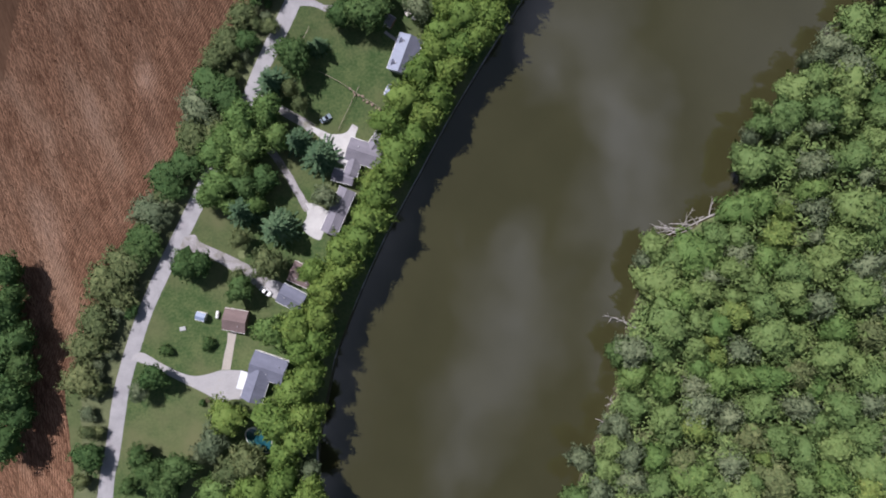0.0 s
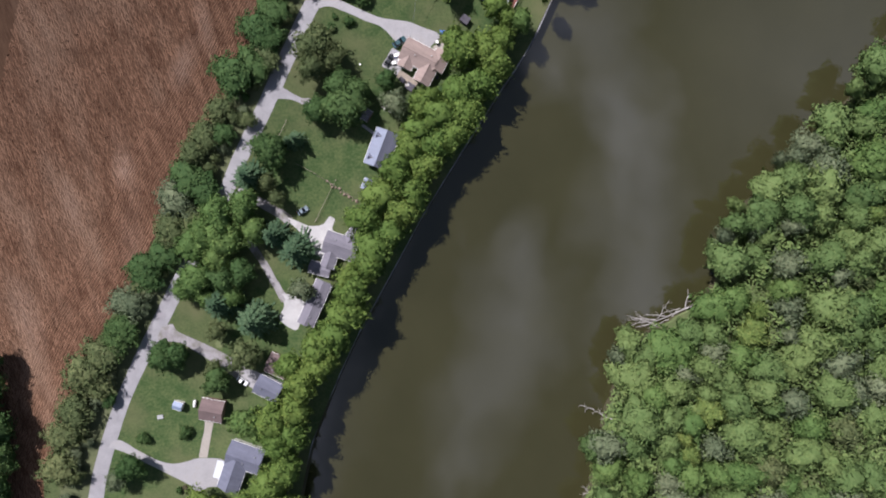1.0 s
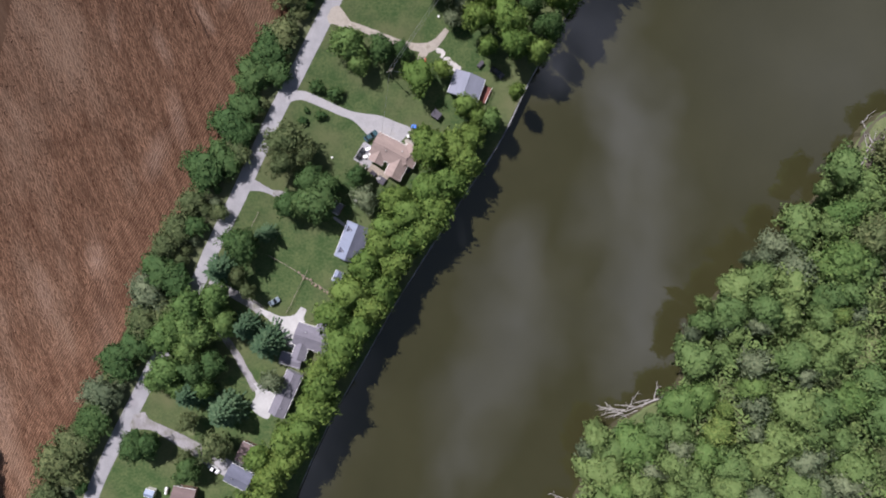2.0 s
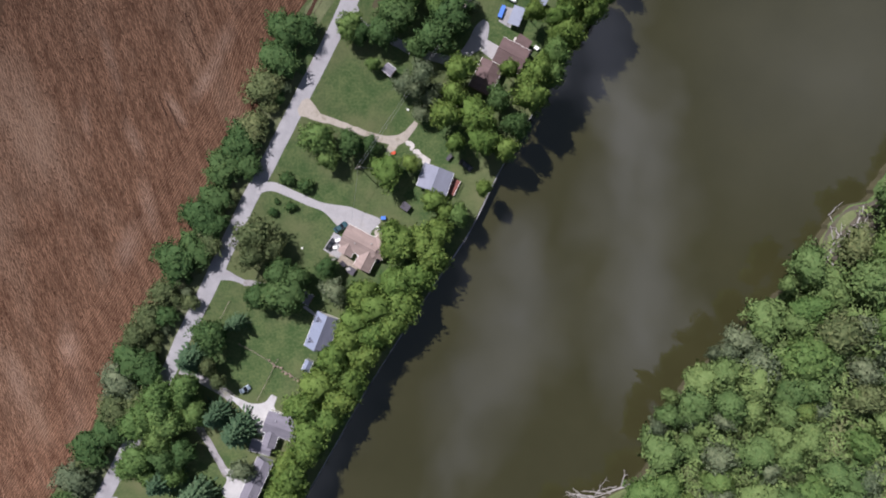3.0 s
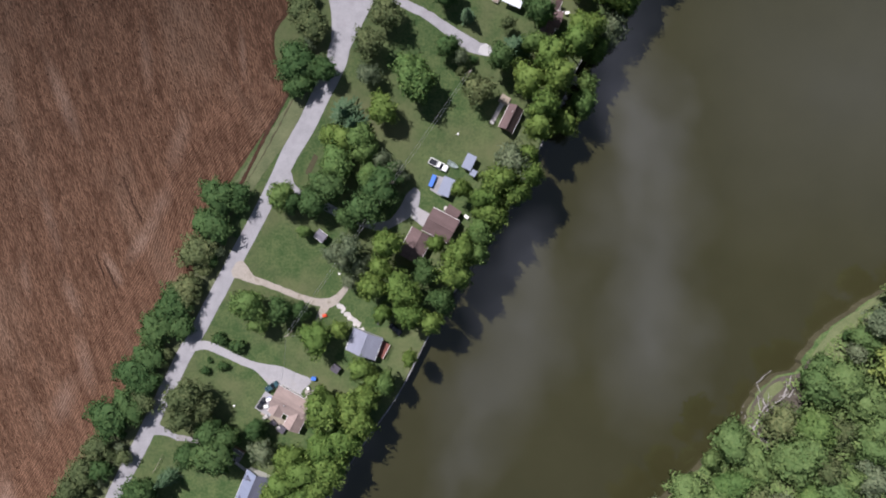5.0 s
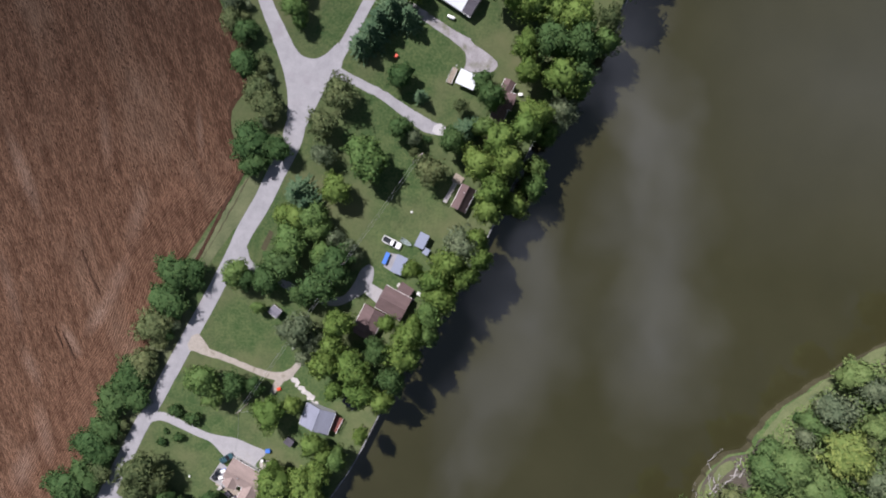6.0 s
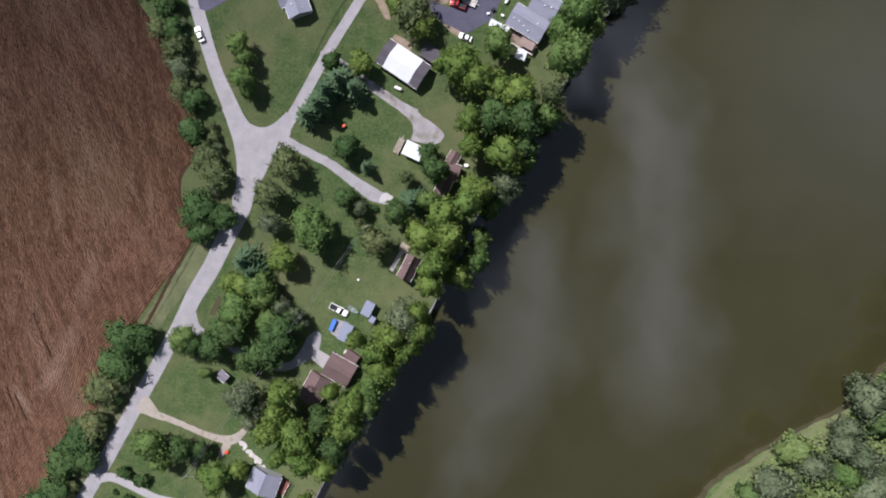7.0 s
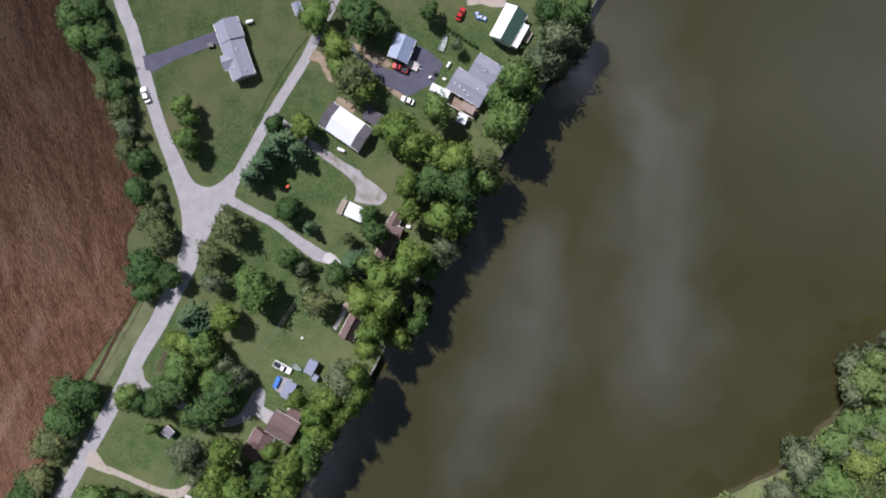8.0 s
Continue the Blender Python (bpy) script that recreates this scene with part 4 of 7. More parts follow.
def build_tree(kind, variant):
    """One tree of about its real size: (thing, radius, height)."""
    material, label, size, boughs, sprays, low, core, gap = KINDS[kind]
    rng = np.random.default_rng(100 * variant + sum(map(ord, kind)))
    R, H = {"spruce": (4.5, 13.0), "shrub": (1.6, 2.2), "forest": (5.0, 16.0), "yellow": (4.5, 14.0), "bare": (4.6, 14.0)}.get(kind, (5.2, 12.0))
    name = {"shrub": "shrub", "spruce": "spruce", "maple": "maple_tree", "forest": "woodland_tree", "yellow": "woodland_tree", "bare": "woodland_tree"}.get(kind, "tree")
    thing = empty(name, Matrix(), label, "shrub" if kind == "shrub" else "tree")
    if kind == "spruce":
        v, f = spruce_cloud(rng, R, H)
        tv, tf = limb_mesh(rng, H * 0.96, 0.2, R, 0)
    else:
        v, f, soft = leafy_crown(rng, R, H, low, boughs, sprays, size, core, gap)
        wide = np.percentile(np.hypot(v[:, 0], v[:, 1]), 95)
        v = v * (R / wide, R / wide, H / v[:, 2].max())
        tv, tf = limb_mesh(rng, H * 0.7, 0.26 if kind != "shrub" else 0.06, R, 7)
    mesh_ob("trunk", tv, tf, M["bark"], thing)
    crown = mesh_ob("crown", v, f, M[material], thing)
    if kind != "spruce":
        leafy(crown, soft)
    return thing, R, H


def tree(x, y, h, r, kind="maple", group="", lean=0.0, towards=0.0):
    """A tree at (x, y); lean: degrees off the plumb, towards that heading."""
    variant = TREE_RNG.randrange(VARIANTS.get(kind, 2))
    turn = TREE_RNG.uniform(0, 360)
    tip = Matrix.Rotation(radians(lean), 4, Vector((-math.sin(radians(towards)), math.cos(radians(towards)), 0)))
    z = float(land_height(np.array(x), np.array(y))) - 0.05
    if (kind, variant) not in PROTO:
        PROTO[kind, variant] = build_tree(kind, variant)
        thing, R, H = PROTO[kind, variant]
        s = Vector((r / R, r / R, h / H))
        thing.matrix_basis = Matrix.Translation((x, y, z)) @ tip @ pose(0, 0, 0, 0, 0, turn) @ Matrix.Diagonal((*s, 1))
    else:
        first, R, H = PROTO[kind, variant]
        s = Vector((r / R / first.scale.x, r / R / first.scale.y, h / H / first.scale.z))
        thing = copy_thing(first, Matrix.Translation((x, y, z)) @ tip @ pose(0, 0, 0, 0, 0, turn) @ Matrix.Diagonal((*s, 1)))
    return tagged(thing, group=group)

# trees along the southern river bank and in the far corners
tree(-39.6, -81.4, 14.6, 5.8, "maple"); tree(-47.1, -77.8, 15.1, 6.2, "maple"); tree(-55.6, -79.7, 14.6, 5.8, "maple"); tree(-47.1, -69.5, 13.9, 5.2, "maple")
tree(-41.9, -64.1, 15.1, 6.2, "maple"); tree(-48.3, -59.6, 16.2, 7.2, "maple"); tree(-40.2, -57.4, 14.6, 5.8, "maple"); tree(-43.4, -50.5, 15.1, 6.2, "maple")
tree(-38.7, -45.5, 14.6, 5.8, "maple"); tree(-40.8, -38.8, 14.6, 5.8, "maple"); tree(-36.6, -35.5, 14.1, 5.4, "maple"); tree(-42.3, -31.1, 15.1, 6.2, "maple")
tree(-35.7, -27.8, 14.6, 5.8, "maple"); tree(-33.9, -20.3, 15.1, 6.2, "maple"); tree(-37.4, -15.4, 13.2, 4.6, "maple"); tree(-28.9, -15.3, 14.6, 5.8, "maple")
tree(-28.0, -8.7, 15.1, 6.2, "maple"); tree(-29.9, -8.4, 12.3, 3.7, "maple"); tree(-23.8, -5.4, 15.1, 6.2, "maple"); tree(-20.5, 0.4, 15.5, 6.6, "maple")
tree(-18.8, 7.0, 15.1, 6.2, "maple"); tree(-19.4, 10.8, 13.7, 5.0, "maple"); tree(-14.7, 14.3, 12.3, 6.2, "maple"); tree(-13.0, 20.0, 12.7, 6.6, "maple")
tree(-8.9, 24.1, 12.3, 6.2, "maple"); tree(-14.6, 28.2, 14.6, 5.8, "maple"); tree(-5.6, 30.5, 12.7, 6.6, "maple"); tree(-10.5, 34.6, 15.1, 6.2, "maple")
tree(-1.5, 36.2, 12.3, 6.2, "maple"); tree(-6.4, 41.9, 14.6, 5.8, "maple"); tree(1.7, 43.4, 12.3, 6.2, "maple"); tree(-2.3, 48.4, 14.1, 5.4, "maple")
tree(5.0, 49.8, 12.3, 6.2, "maple"); tree(9.8, 53.0, 12.3, 6.2, "maple"); tree(0.1, 53.3, 13.7, 5.0, "maple"); tree(5.8, 57.8, 15.1, 6.2, "maple")
tree(13.1, 58.5, 12.7, 6.6, "maple"); tree(1.7, 61.2, 13.9, 5.2, "maple"); tree(-39.8, -76.0, 9.4, 4.1, "grey"); tree(17.8, 67.3, 12.3, 6.2, "maple")
tree(11.9, 64.7, 11.8, 5.8, "maple"); tree(10.3, 57.2, 11.8, 5.8, "maple"); tree(21.6, 73.1, 11.8, 5.8, "maple"); tree(11.8, 76.2, 15.1, 6.2, "maple")
tree(19.1, 76.4, 12.3, 6.2, "maple"); tree(24.0, 79.7, 10.4, 4.6, "maple"); tree(-57.4, -72.4, 13.1, 6.4, "olive"); tree(-128.5, -15.1, 12.7, 6.0, "dark")
tree(-129.7, -28.2, 14.7, 7.9, "dark"); tree(-126.4, -35.0, 13.5, 6.8, "dark"); tree(-124.7, -43.6, 12.2, 5.6, "dark"); tree(-128.4, -51.6, 14.7, 7.9, "dark")
tree(-126.6, -58.1, 11.8, 5.3, "dark"); tree(-130.9, -66.3, 13.5, 6.8, "dark"); tree(-132.9, -41.6, 14.3, 7.5, "dark"); tree(-127.5, -23.5, 11.8, 5.3, "dark")
tree(212.5, 161.2, 14.6, 5.1, "grey"); tree(216.6, 163.9, 15.4, 5.8, "grey"); tree(221.3, 156.2, 15.4, 5.8, "grey"); tree(211.2, 137.9, 15.4, 5.8, "grey")
tree(217.7, 143.5, 15.8, 6.2, "grey"); tree(205.2, 129.5, 16.6, 5.8, "green"); tree(212.9, 127.2, 17.9, 7.1, "green")
# trees of the northern bank, the yards and the hedge along the field
tree(-40.5, 97.6, 6.1, 6.2, "dark"); tree(-47.2, 83.3, 6.0, 6.1, "dark"); tree(-42.7, 88.7, 5.4, 4.9, "dark"); tree(-54.3, 69.6, 7.9, 7.0, "dark")
tree(-49.3, 72.8, 5.8, 5.8, "dark"); tree(-59.0, 60.2, 5.2, 4.7, "olive"); tree(-63.6, 52.1, 5.8, 5.8, "olive"); tree(-66.8, 47.0, 6.5, 4.9, "olive")
tree(-58.5, 52.9, 4.9, 4.2, "dark"); tree(-68.3, 39.4, 6.3, 6.6, "dark"); tree(-72.3, 32.9, 7.5, 6.4, "grey"); tree(-63.9, 36.7, 5.5, 5.2, "dark")
tree(-74.1, 25.1, 6.0, 6.1, "olive"); tree(-66.8, 27.2, 5.4, 4.9, "olive"); tree(-81.6, 12.2, 6.3, 6.6, "dark"); tree(-76.4, 16.2, 5.5, 5.2, "dark")
tree(-87.4, 2.5, 6.0, 6.1, "grey"); tree(-89.0, -5.8, 5.8, 5.8, "dark"); tree(-95.8, -14.1, 6.3, 6.6, "olive"); tree(-91.3, -10.1, 5.5, 5.2, "dark")
tree(-100.5, -18.7, 7.7, 6.7, "olive"); tree(-104.3, -30.8, 6.5, 6.9, "olive"); tree(-107.4, -38.0, 6.2, 6.4, "olive"); tree(-21.5, 138.1, 7.3, 6.1, "dark")
tree(-16.3, 138.3, 6.5, 4.9, "dark"); tree(-23.5, 129.5, 7.3, 6.1, "dark"); tree(-28.3, 121.2, 6.2, 6.4, "olive"); tree(-31.8, 109.8, 5.5, 5.2, "olive")
tree(-35.6, 105.0, 6.3, 6.6, "dark"); tree(-43.5, 80.4, 5.2, 4.7, "dark"); tree(-44.3, 74.8, 4.7, 3.9, "olive"); tree(-33.5, 98.9, 5.2, 4.7, "dark")
tree(36.5, 105.6, 16.2, 4.9, "maple"); tree(42.3, 104.0, 15.7, 4.2, "maple"); tree(28.3, 105.5, 12.1, 3.2, "maple"); tree(36.7, 92.7, 12.9, 2.6, "maple")
tree(22.4, 88.8, 12.2, 4.0, "maple"); tree(25.5, 85.6, 11.0, 3.2, "maple"); tree(29.6, 84.9, 11.7, 3.7, "green"); tree(10.5, 80.4, 10.8, 3.0, "maple")
tree(68.1, 152.0, 18.9, 3.8, "maple"); tree(64.1, 149.9, 21.6, 6.0, "grey"); tree(60.5, 144.8, 21.1, 5.7, "maple"); tree(57.7, 140.4, 20.0, 4.8, "maple")
tree(64.6, 141.3, 19.6, 4.4, "maple"); tree(49.9, 142.5, 14.1, 3.3, "maple"); tree(58.6, 135.0, 20.3, 5.0, "maple"); tree(55.7, 129.7, 19.6, 4.4, "green")
tree(43.2, 126.4, 13.4, 3.0, "maple"); tree(50.4, 124.2, 20.4, 5.3, "maple"); tree(49.0, 118.8, 20.4, 5.7, "maple"); tree(55.1, 124.4, 18.8, 4.1, "green")
tree(40.3, 117.8, 14.6, 4.4, "dark"); tree(45.5, 110.3, 18.5, 4.6, "dark"); tree(29.3, 125.9, 15.9, 4.9, "maple"); tree(27.8, 119.1, 14.2, 4.0, "maple")
tree(25.3, 113.2, 14.7, 4.8, "maple"); tree(34.2, 112.2, 16.0, 5.8, "maple"); tree(68.6, 146.7, 19.6, 4.4, "maple"); tree(18.5, 124.2, 15.1, 4.4, "grey")
tree(16.9, 120.4, 13.2, 3.2, "grey"); tree(79.4, 206.8, 15.3, 4.4, "maple"); tree(80.2, 199.9, 15.0, 4.0, "maple"); tree(86.8, 207.9, 17.7, 6.3, "dark")
tree(94.3, 207.2, 19.6, 6.0, "dark"); tree(101.1, 209.2, 18.0, 4.8, "green"); tree(95.5, 200.5, 18.0, 4.6, "dark"); tree(89.5, 197.8, 19.1, 5.5, "maple")
tree(94.9, 197.0, 17.8, 4.4, "maple"); tree(91.5, 190.2, 18.2, 4.8, "grey"); tree(89.1, 185.7, 18.9, 3.8, "grey"); tree(82.8, 186.9, 20.3, 5.0, "maple")
tree(79.9, 183.7, 20.9, 5.5, "maple"); tree(86.9, 183.3, 19.4, 4.2, "maple"); tree(73.3, 179.8, 18.5, 5.5, "maple"); tree(67.7, 173.5, 16.7, 5.5, "maple")
tree(75.7, 173.9, 20.5, 5.1, "maple"); tree(83.8, 168.2, 19.8, 4.6, "green"); tree(85.0, 173.7, 18.5, 3.4, "green"); tree(72.2, 165.9, 20.3, 5.0, "maple")
tree(70.8, 160.5, 19.8, 4.6, "maple"); tree(70.5, 192.7, 15.4, 4.4, "dark"); tree(64.2, 183.6, 11.4, 5.2, "spruce"); tree(69.2, 184.0, 14.5, 3.7, "green")
tree(60.0, 179.9, 15.0, 4.0, "dark"); tree(78.6, 162.3, 19.8, 4.6, "maple"); tree(76.3, 222.1, 17.0, 6.0, "maple"); tree(81.0, 218.6, 16.8, 5.8, "maple")
tree(72.1, 222.9, 14.1, 3.7, "maple"); tree(92.8, 214.7, 16.9, 5.8, "maple"); tree(87.2, 216.7, 15.3, 4.6, "maple"); tree(86.6, 228.7, 15.5, 4.9, "green")
tree(106.3, 226.2, 20.2, 6.8, "green"); tree(108.3, 237.8, 18.8, 5.8, "green"); tree(103.9, 232.9, 14.8, 4.4, "green"); tree(114.4, 242.6, 18.9, 6.0, "grey")
tree(118.5, 249.6, 18.1, 5.5, "grey"); tree(124.5, 250.0, 17.5, 5.0, "grey"); tree(116.0, 257.5, 14.3, 4.4, "dark"); tree(123.3, 256.6, 17.3, 5.0, "dark")
tree(127.6, 252.8, 15.4, 3.3, "grey"); tree(121.3, 244.1, 16.0, 3.6, "grey"); tree(112.9, 234.7, 15.7, 3.3, "green"); tree(101.9, 214.2, 17.0, 4.1, "olive")
tree(-109.3, -48.6, 6.2, 6.3, "olive"); tree(-108.3, -59.5, 4.1, 2.8, "grey"); tree(-108.1, -65.0, 5.0, 2.8, "olive"); tree(-107.8, -72.4, 6.9, 5.5, "dark")
tree(-110.8, -80.2, 5.1, 3.0, "olive"); tree(-84.3, -40.0, 2.7, 2.2, "shrub"); tree(-71.3, -38.0, 2.8, 2.3, "shrub"); tree(-86.5, -47.4, 9.9, 4.8, "dark")
tree(-91.1, -51.8, 8.4, 3.5, "grey"); tree(-91.4, -71.6, 9.0, 4.0, "dark"); tree(-95.2, -81.2, 7.7, 3.0, "dark"); tree(-87.9, -76.6, 10.4, 5.3, "dark")
tree(-79.4, -75.5, 11.5, 6.2, "dark"); tree(-83.6, -81.3, 11.5, 6.2, "dark"); tree(-64.0, -58.6, 11.7, 6.3, "maple"); tree(-68.8, -67.0, 11.0, 5.8, "grey")
tree(-74.0, -72.2, 6.8, 2.2, "grey"); tree(-58.7, -70.4, 8.9, 4.0, "olive"); tree(-62.8, -75.5, 11.5, 6.2, "olive"); tree(-67.3, -80.9, 11.5, 6.2, "green")
tree(-59.4, -81.3, 10.4, 5.3, "maple"); tree(-73.8, -56.5, 1.5, 1.2, "shrub"); tree(-50.4, -33.4, 11.5, 6.2, "green"); tree(-97.0, -22.8, 5.6, 5.4, "olive")
tree(-94.5, -27.5, 4.2, 3.0, "dark"); tree(-76.0, -13.3, 9.9, 4.8, "dark"); tree(-72.1, -12.9, 9.4, 4.4, "dark"); tree(-60.0, -20.6, 9.4, 4.4, "dark")
tree(-59.0, 2.7, 13.2, 6.7, "spruce"); tree(-55.2, 4.3, 8.4, 3.5, "green"); tree(-48.6, -2.4, 14.6, 7.8, "spruce"); tree(-59.8, -5.7, 8.4, 3.5, "olive")
tree(-51.4, -12.9, 10.6, 5.5, "olive"); tree(-61.0, -16.7, 7.3, 2.6, "olive"); tree(-65.3, 9.8, 10.9, 5.7, "green"); tree(-69.1, 6.7, 8.9, 4.0, "green")
tree(-58.4, 9.9, 9.9, 4.8, "dark"); tree(-52.1, 11.9, 9.4, 4.4, "dark"); tree(-62.8, 4.3, 8.4, 3.5, "green"); tree(-34.6, 6.7, 8.9, 4.0, "grey")
tree(-50.7, 57.1, 4.2, 2.9, "olive"); tree(-43.3, 47.7, 11.7, 6.3, "dark"); tree(-38.3, 50.6, 8.5, 2.8, "spruce"); tree(-49.9, 40.2, 12.7, 6.3, "spruce")
tree(-44.8, 38.5, 7.9, 3.2, "olive"); tree(-41.7, 33.8, 7.7, 3.0, "olive"); tree(-58.6, 28.7, 11.3, 6.0, "green"); tree(-51.2, 31.9, 10.4, 5.3, "green")
tree(-56.3, 21.7, 11.5, 6.2, "green"); tree(-62.8, 23.3, 10.4, 5.3, "green"); tree(-67.7, 19.6, 6.9, 5.5, "green"); tree(-48.7, 24.9, 9.9, 4.8, "green")
tree(-42.8, 23.2, 11.9, 5.6, "spruce"); tree(-35.9, 18.4, 13.8, 7.1, "spruce"); tree(-59.1, 16.3, 9.9, 4.8, "green"); tree(-36.2, 51.4, 9.0, 3.2, "spruce")
tree(-30.0, 78.4, 12.0, 6.2, "olive"); tree(-30.6, 72.0, 11.0, 5.2, "olive"); tree(-24.8, 74.8, 9.4, 4.4, "olive"); tree(-26.2, 84.7, 1.9, 1.6, "shrub")
tree(-25.1, 88.0, 1.2, 1.0, "shrub"); tree(-20.8, 86.4, 2.2, 1.8, "shrub"); tree(-21.2, 60.6, 12.0, 6.6, "dark"); tree(-29.7, 59.8, 9.2, 4.2, "dark")
tree(-23.1, 66.8, 9.9, 4.8, "dark"); tree(-18.4, 65.3, 9.4, 4.4, "dark"); tree(-9.3, 68.6, 8.4, 3.5, "dark"); tree(-7.1, 61.8, 9.6, 4.6, "grey")
tree(-12.1, 106.5, 10.6, 5.5, "green"); tree(-8.8, 101.2, 8.9, 4.0, "green"); tree(-2.4, 105.1, 9.6, 4.6, "dark"); tree(3.4, 105.0, 7.9, 3.2, "dark")
tree(8.4, 97.0, 10.6, 5.5, "maple"); tree(15.3, 99.7, 7.7, 3.0, "maple"); tree(-21.7, 94.7, 3.0, 2.5, "shrub"); tree(-16.3, 92.8, 3.2, 2.6, "shrub")
tree(20.6, 119.1, 9.4, 4.4, "grey"); tree(18.3, 114.2, 7.7, 3.0, "grey"); tree(-2.9, 138.5, 9.6, 4.6, "green"); tree(0.5, 137.0, 8.4, 3.5, "dark")
tree(13.7, 148.6, 11.0, 5.8, "green"); tree(11.0, 142.4, 10.6, 5.5, "dark"); tree(6.5, 137.4, 9.9, 4.8, "dark"); tree(19.9, 156.4, 10.4, 4.9, "green")
tree(21.4, 152.5, 9.6, 4.2, "green"); tree(26.0, 150.2, 8.1, 3.3, "grey"); tree(30.1, 147.6, 8.1, 3.3, "grey"); tree(32.5, 145.3, 6.9, 2.3, "grey")
tree(26.8, 142.4, 12.0, 6.6, "dark"); tree(22.1, 135.8, 11.5, 6.2, "dark"); tree(17.0, 133.0, 8.9, 4.0, "dark"); tree(13.2, 122.6, 8.6, 3.7, "grey")
tree(15.1, 156.2, 9.4, 4.4, "maple"); tree(23.1, 144.5, 9.4, 4.4, "green"); tree(1.5, 192.8, 6.4, 4.8, "olive"); tree(4.9, 188.9, 6.6, 5.1, "olive")
tree(0.2, 178.0, 7.5, 6.3, "dark"); tree(4.3, 176.7, 6.1, 4.4, "dark"); tree(-2.8, 200.9, 6.0, 4.2, "dark"); tree(26.6, 192.3, 10.6, 5.5, "olive")
tree(21.7, 183.3, 9.9, 4.8, "olive"); tree(21.9, 174.8, 8.6, 3.7, "grey"); tree(43.9, 198.2, 8.9, 4.0, "dark"); tree(49.8, 192.9, 8.5, 2.8, "spruce")
tree(35.7, 173.5, 12.3, 6.9, "green"); tree(26.3, 164.6, 10.0, 4.9, "maple"); tree(15.1, 163.7, 11.9, 5.6, "spruce"); tree(17.8, 160.3, 11.1, 5.0, "spruce")
tree(11.5, 156.5, 8.6, 3.7, "maple"); tree(44.5, 183.5, 8.6, 3.7, "dark"); tree(48.5, 180.7, 7.1, 2.5, "grey"); tree(52.2, 180.9, 1.7, 1.4, "shrub")
tree(48.6, 176.4, 6.1, 1.6, "olive"); tree(53.7, 171.3, 10.2, 5.1, "olive"); tree(67.8, 198.1, 7.9, 3.2, "dark"); tree(0.9, 171.6, 6.1, 4.4, "dark")
tree(9.2, 175.6, 8.9, 4.0, "dark"); tree(61.8, 190.5, 6.9, 2.3, "olive"); tree(-22.4, 245.8, 6.1, 4.4, "green"); tree(-16.3, 246.1, 6.0, 4.2, "dark")
tree(-11.8, 238.3, 6.4, 4.8, "dark"); tree(-13.7, 230.4, 5.5, 3.5, "olive"); tree(-9.5, 230.6, 5.6, 3.7, "dark"); tree(-8.8, 225.0, 5.9, 4.0, "olive")
tree(-7.0, 219.5, 5.9, 4.0, "grey"); tree(-6.8, 213.1, 5.9, 4.0, "olive"); tree(-2.6, 210.1, 5.9, 4.0, "dark"); tree(-24.5, 251.2, 6.4, 4.8, "dark")
tree(-18.2, 253.9, 6.0, 4.2, "dark"); tree(11.0, 226.1, 9.0, 4.0, "green"); tree(12.8, 222.8, 7.7, 3.0, "green"); tree(12.6, 216.7, 9.0, 4.0, "green")
tree(13.8, 213.3, 7.3, 2.6, "green"); tree(47.0, 222.5, 8.8, 3.9, "maple"); tree(38.4, 222.9, 7.7, 3.0, "dark"); tree(41.2, 217.5, 12.7, 6.3, "spruce")
tree(37.6, 214.3, 11.9, 5.6, "spruce"); tree(35.4, 210.2, 11.9, 5.6, "spruce"); tree(45.4, 215.1, 11.1, 5.0, "spruce"); tree(32.1, 206.9, 11.1, 5.0, "spruce")
tree(49.9, 254.0, 10.5, 5.5, "maple"); tree(3.7, 128.4, 5.5, 2.3, "green"); tree(56.0, 245.8, 9.6, 4.6, "maple"); tree(62.5, 254.4, 12.0, 6.6, "dark"); tree(67.4, 253.6, 9.6, 4.6, "dark")
tree(61.8, 237.3, 11.7, 6.3, "olive"); tree(64.0, 233.8, 9.4, 4.4, "maple"); tree(57.0, 239.8, 8.9, 4.0, "maple"); tree(82.3, 257.2, 8.1, 3.3, "dark")
tree(90.7, 248.4, 6.5, 1.9, "grey")


def bush(x, y, r, kind):
    """A low bush of the hedge."""
    thing = tree(x, y, 1.1 + 1.1 * r, r, kind, "hedge bushes")
    thing.name = "bush"
    tagged(thing, {"olive": "low olive-brown hedge bush beside the field", "grey": "low grey-green hedge bush beside the field", "dark": "low dark-green hedge bush beside the field"}[kind], "bush", "hedge bushes")


def hedge_bushes():
    """Low bushes that fill the hedge between field and lane."""
    rng = random.Random(19)
    line = glide(((-113, -96), (-108, -78), (-106, -60), (-103, -44), (-98.5, -30), (-91.5, -14), (-83, 2), (-74, 19), (-64.5, 37), (-55.5, 56), (-45, 77), (-36.5, 95), (-27.5, 113), (-22.5, 124)), 2.6)
    for x, y in line:
        if rng.random() < (0.86 if y > -56 else 0.3):
            r = rng.uniform(1.3, 2.6)
            bush(x + rng.uniform(-1.8, 1.8), y + rng.uniform(-1, 1), r, rng.choice(("olive", "grey", "dark", "olive") if y > 10 else ("olive", "grey", "grey")))
    for x, y in glide(((2, 184), (3, 196), (-1, 208), (-5, 222), (-11, 236), (-17, 252), (-22, 266)), 3.2):
        r = rng.uniform(1.3, 2.4)
        bush(x + rng.uniform(-2, 2), y + rng.uniform(-1, 1), r, rng.choice(("olive", "grey", "dark")))


hedge_bushes()


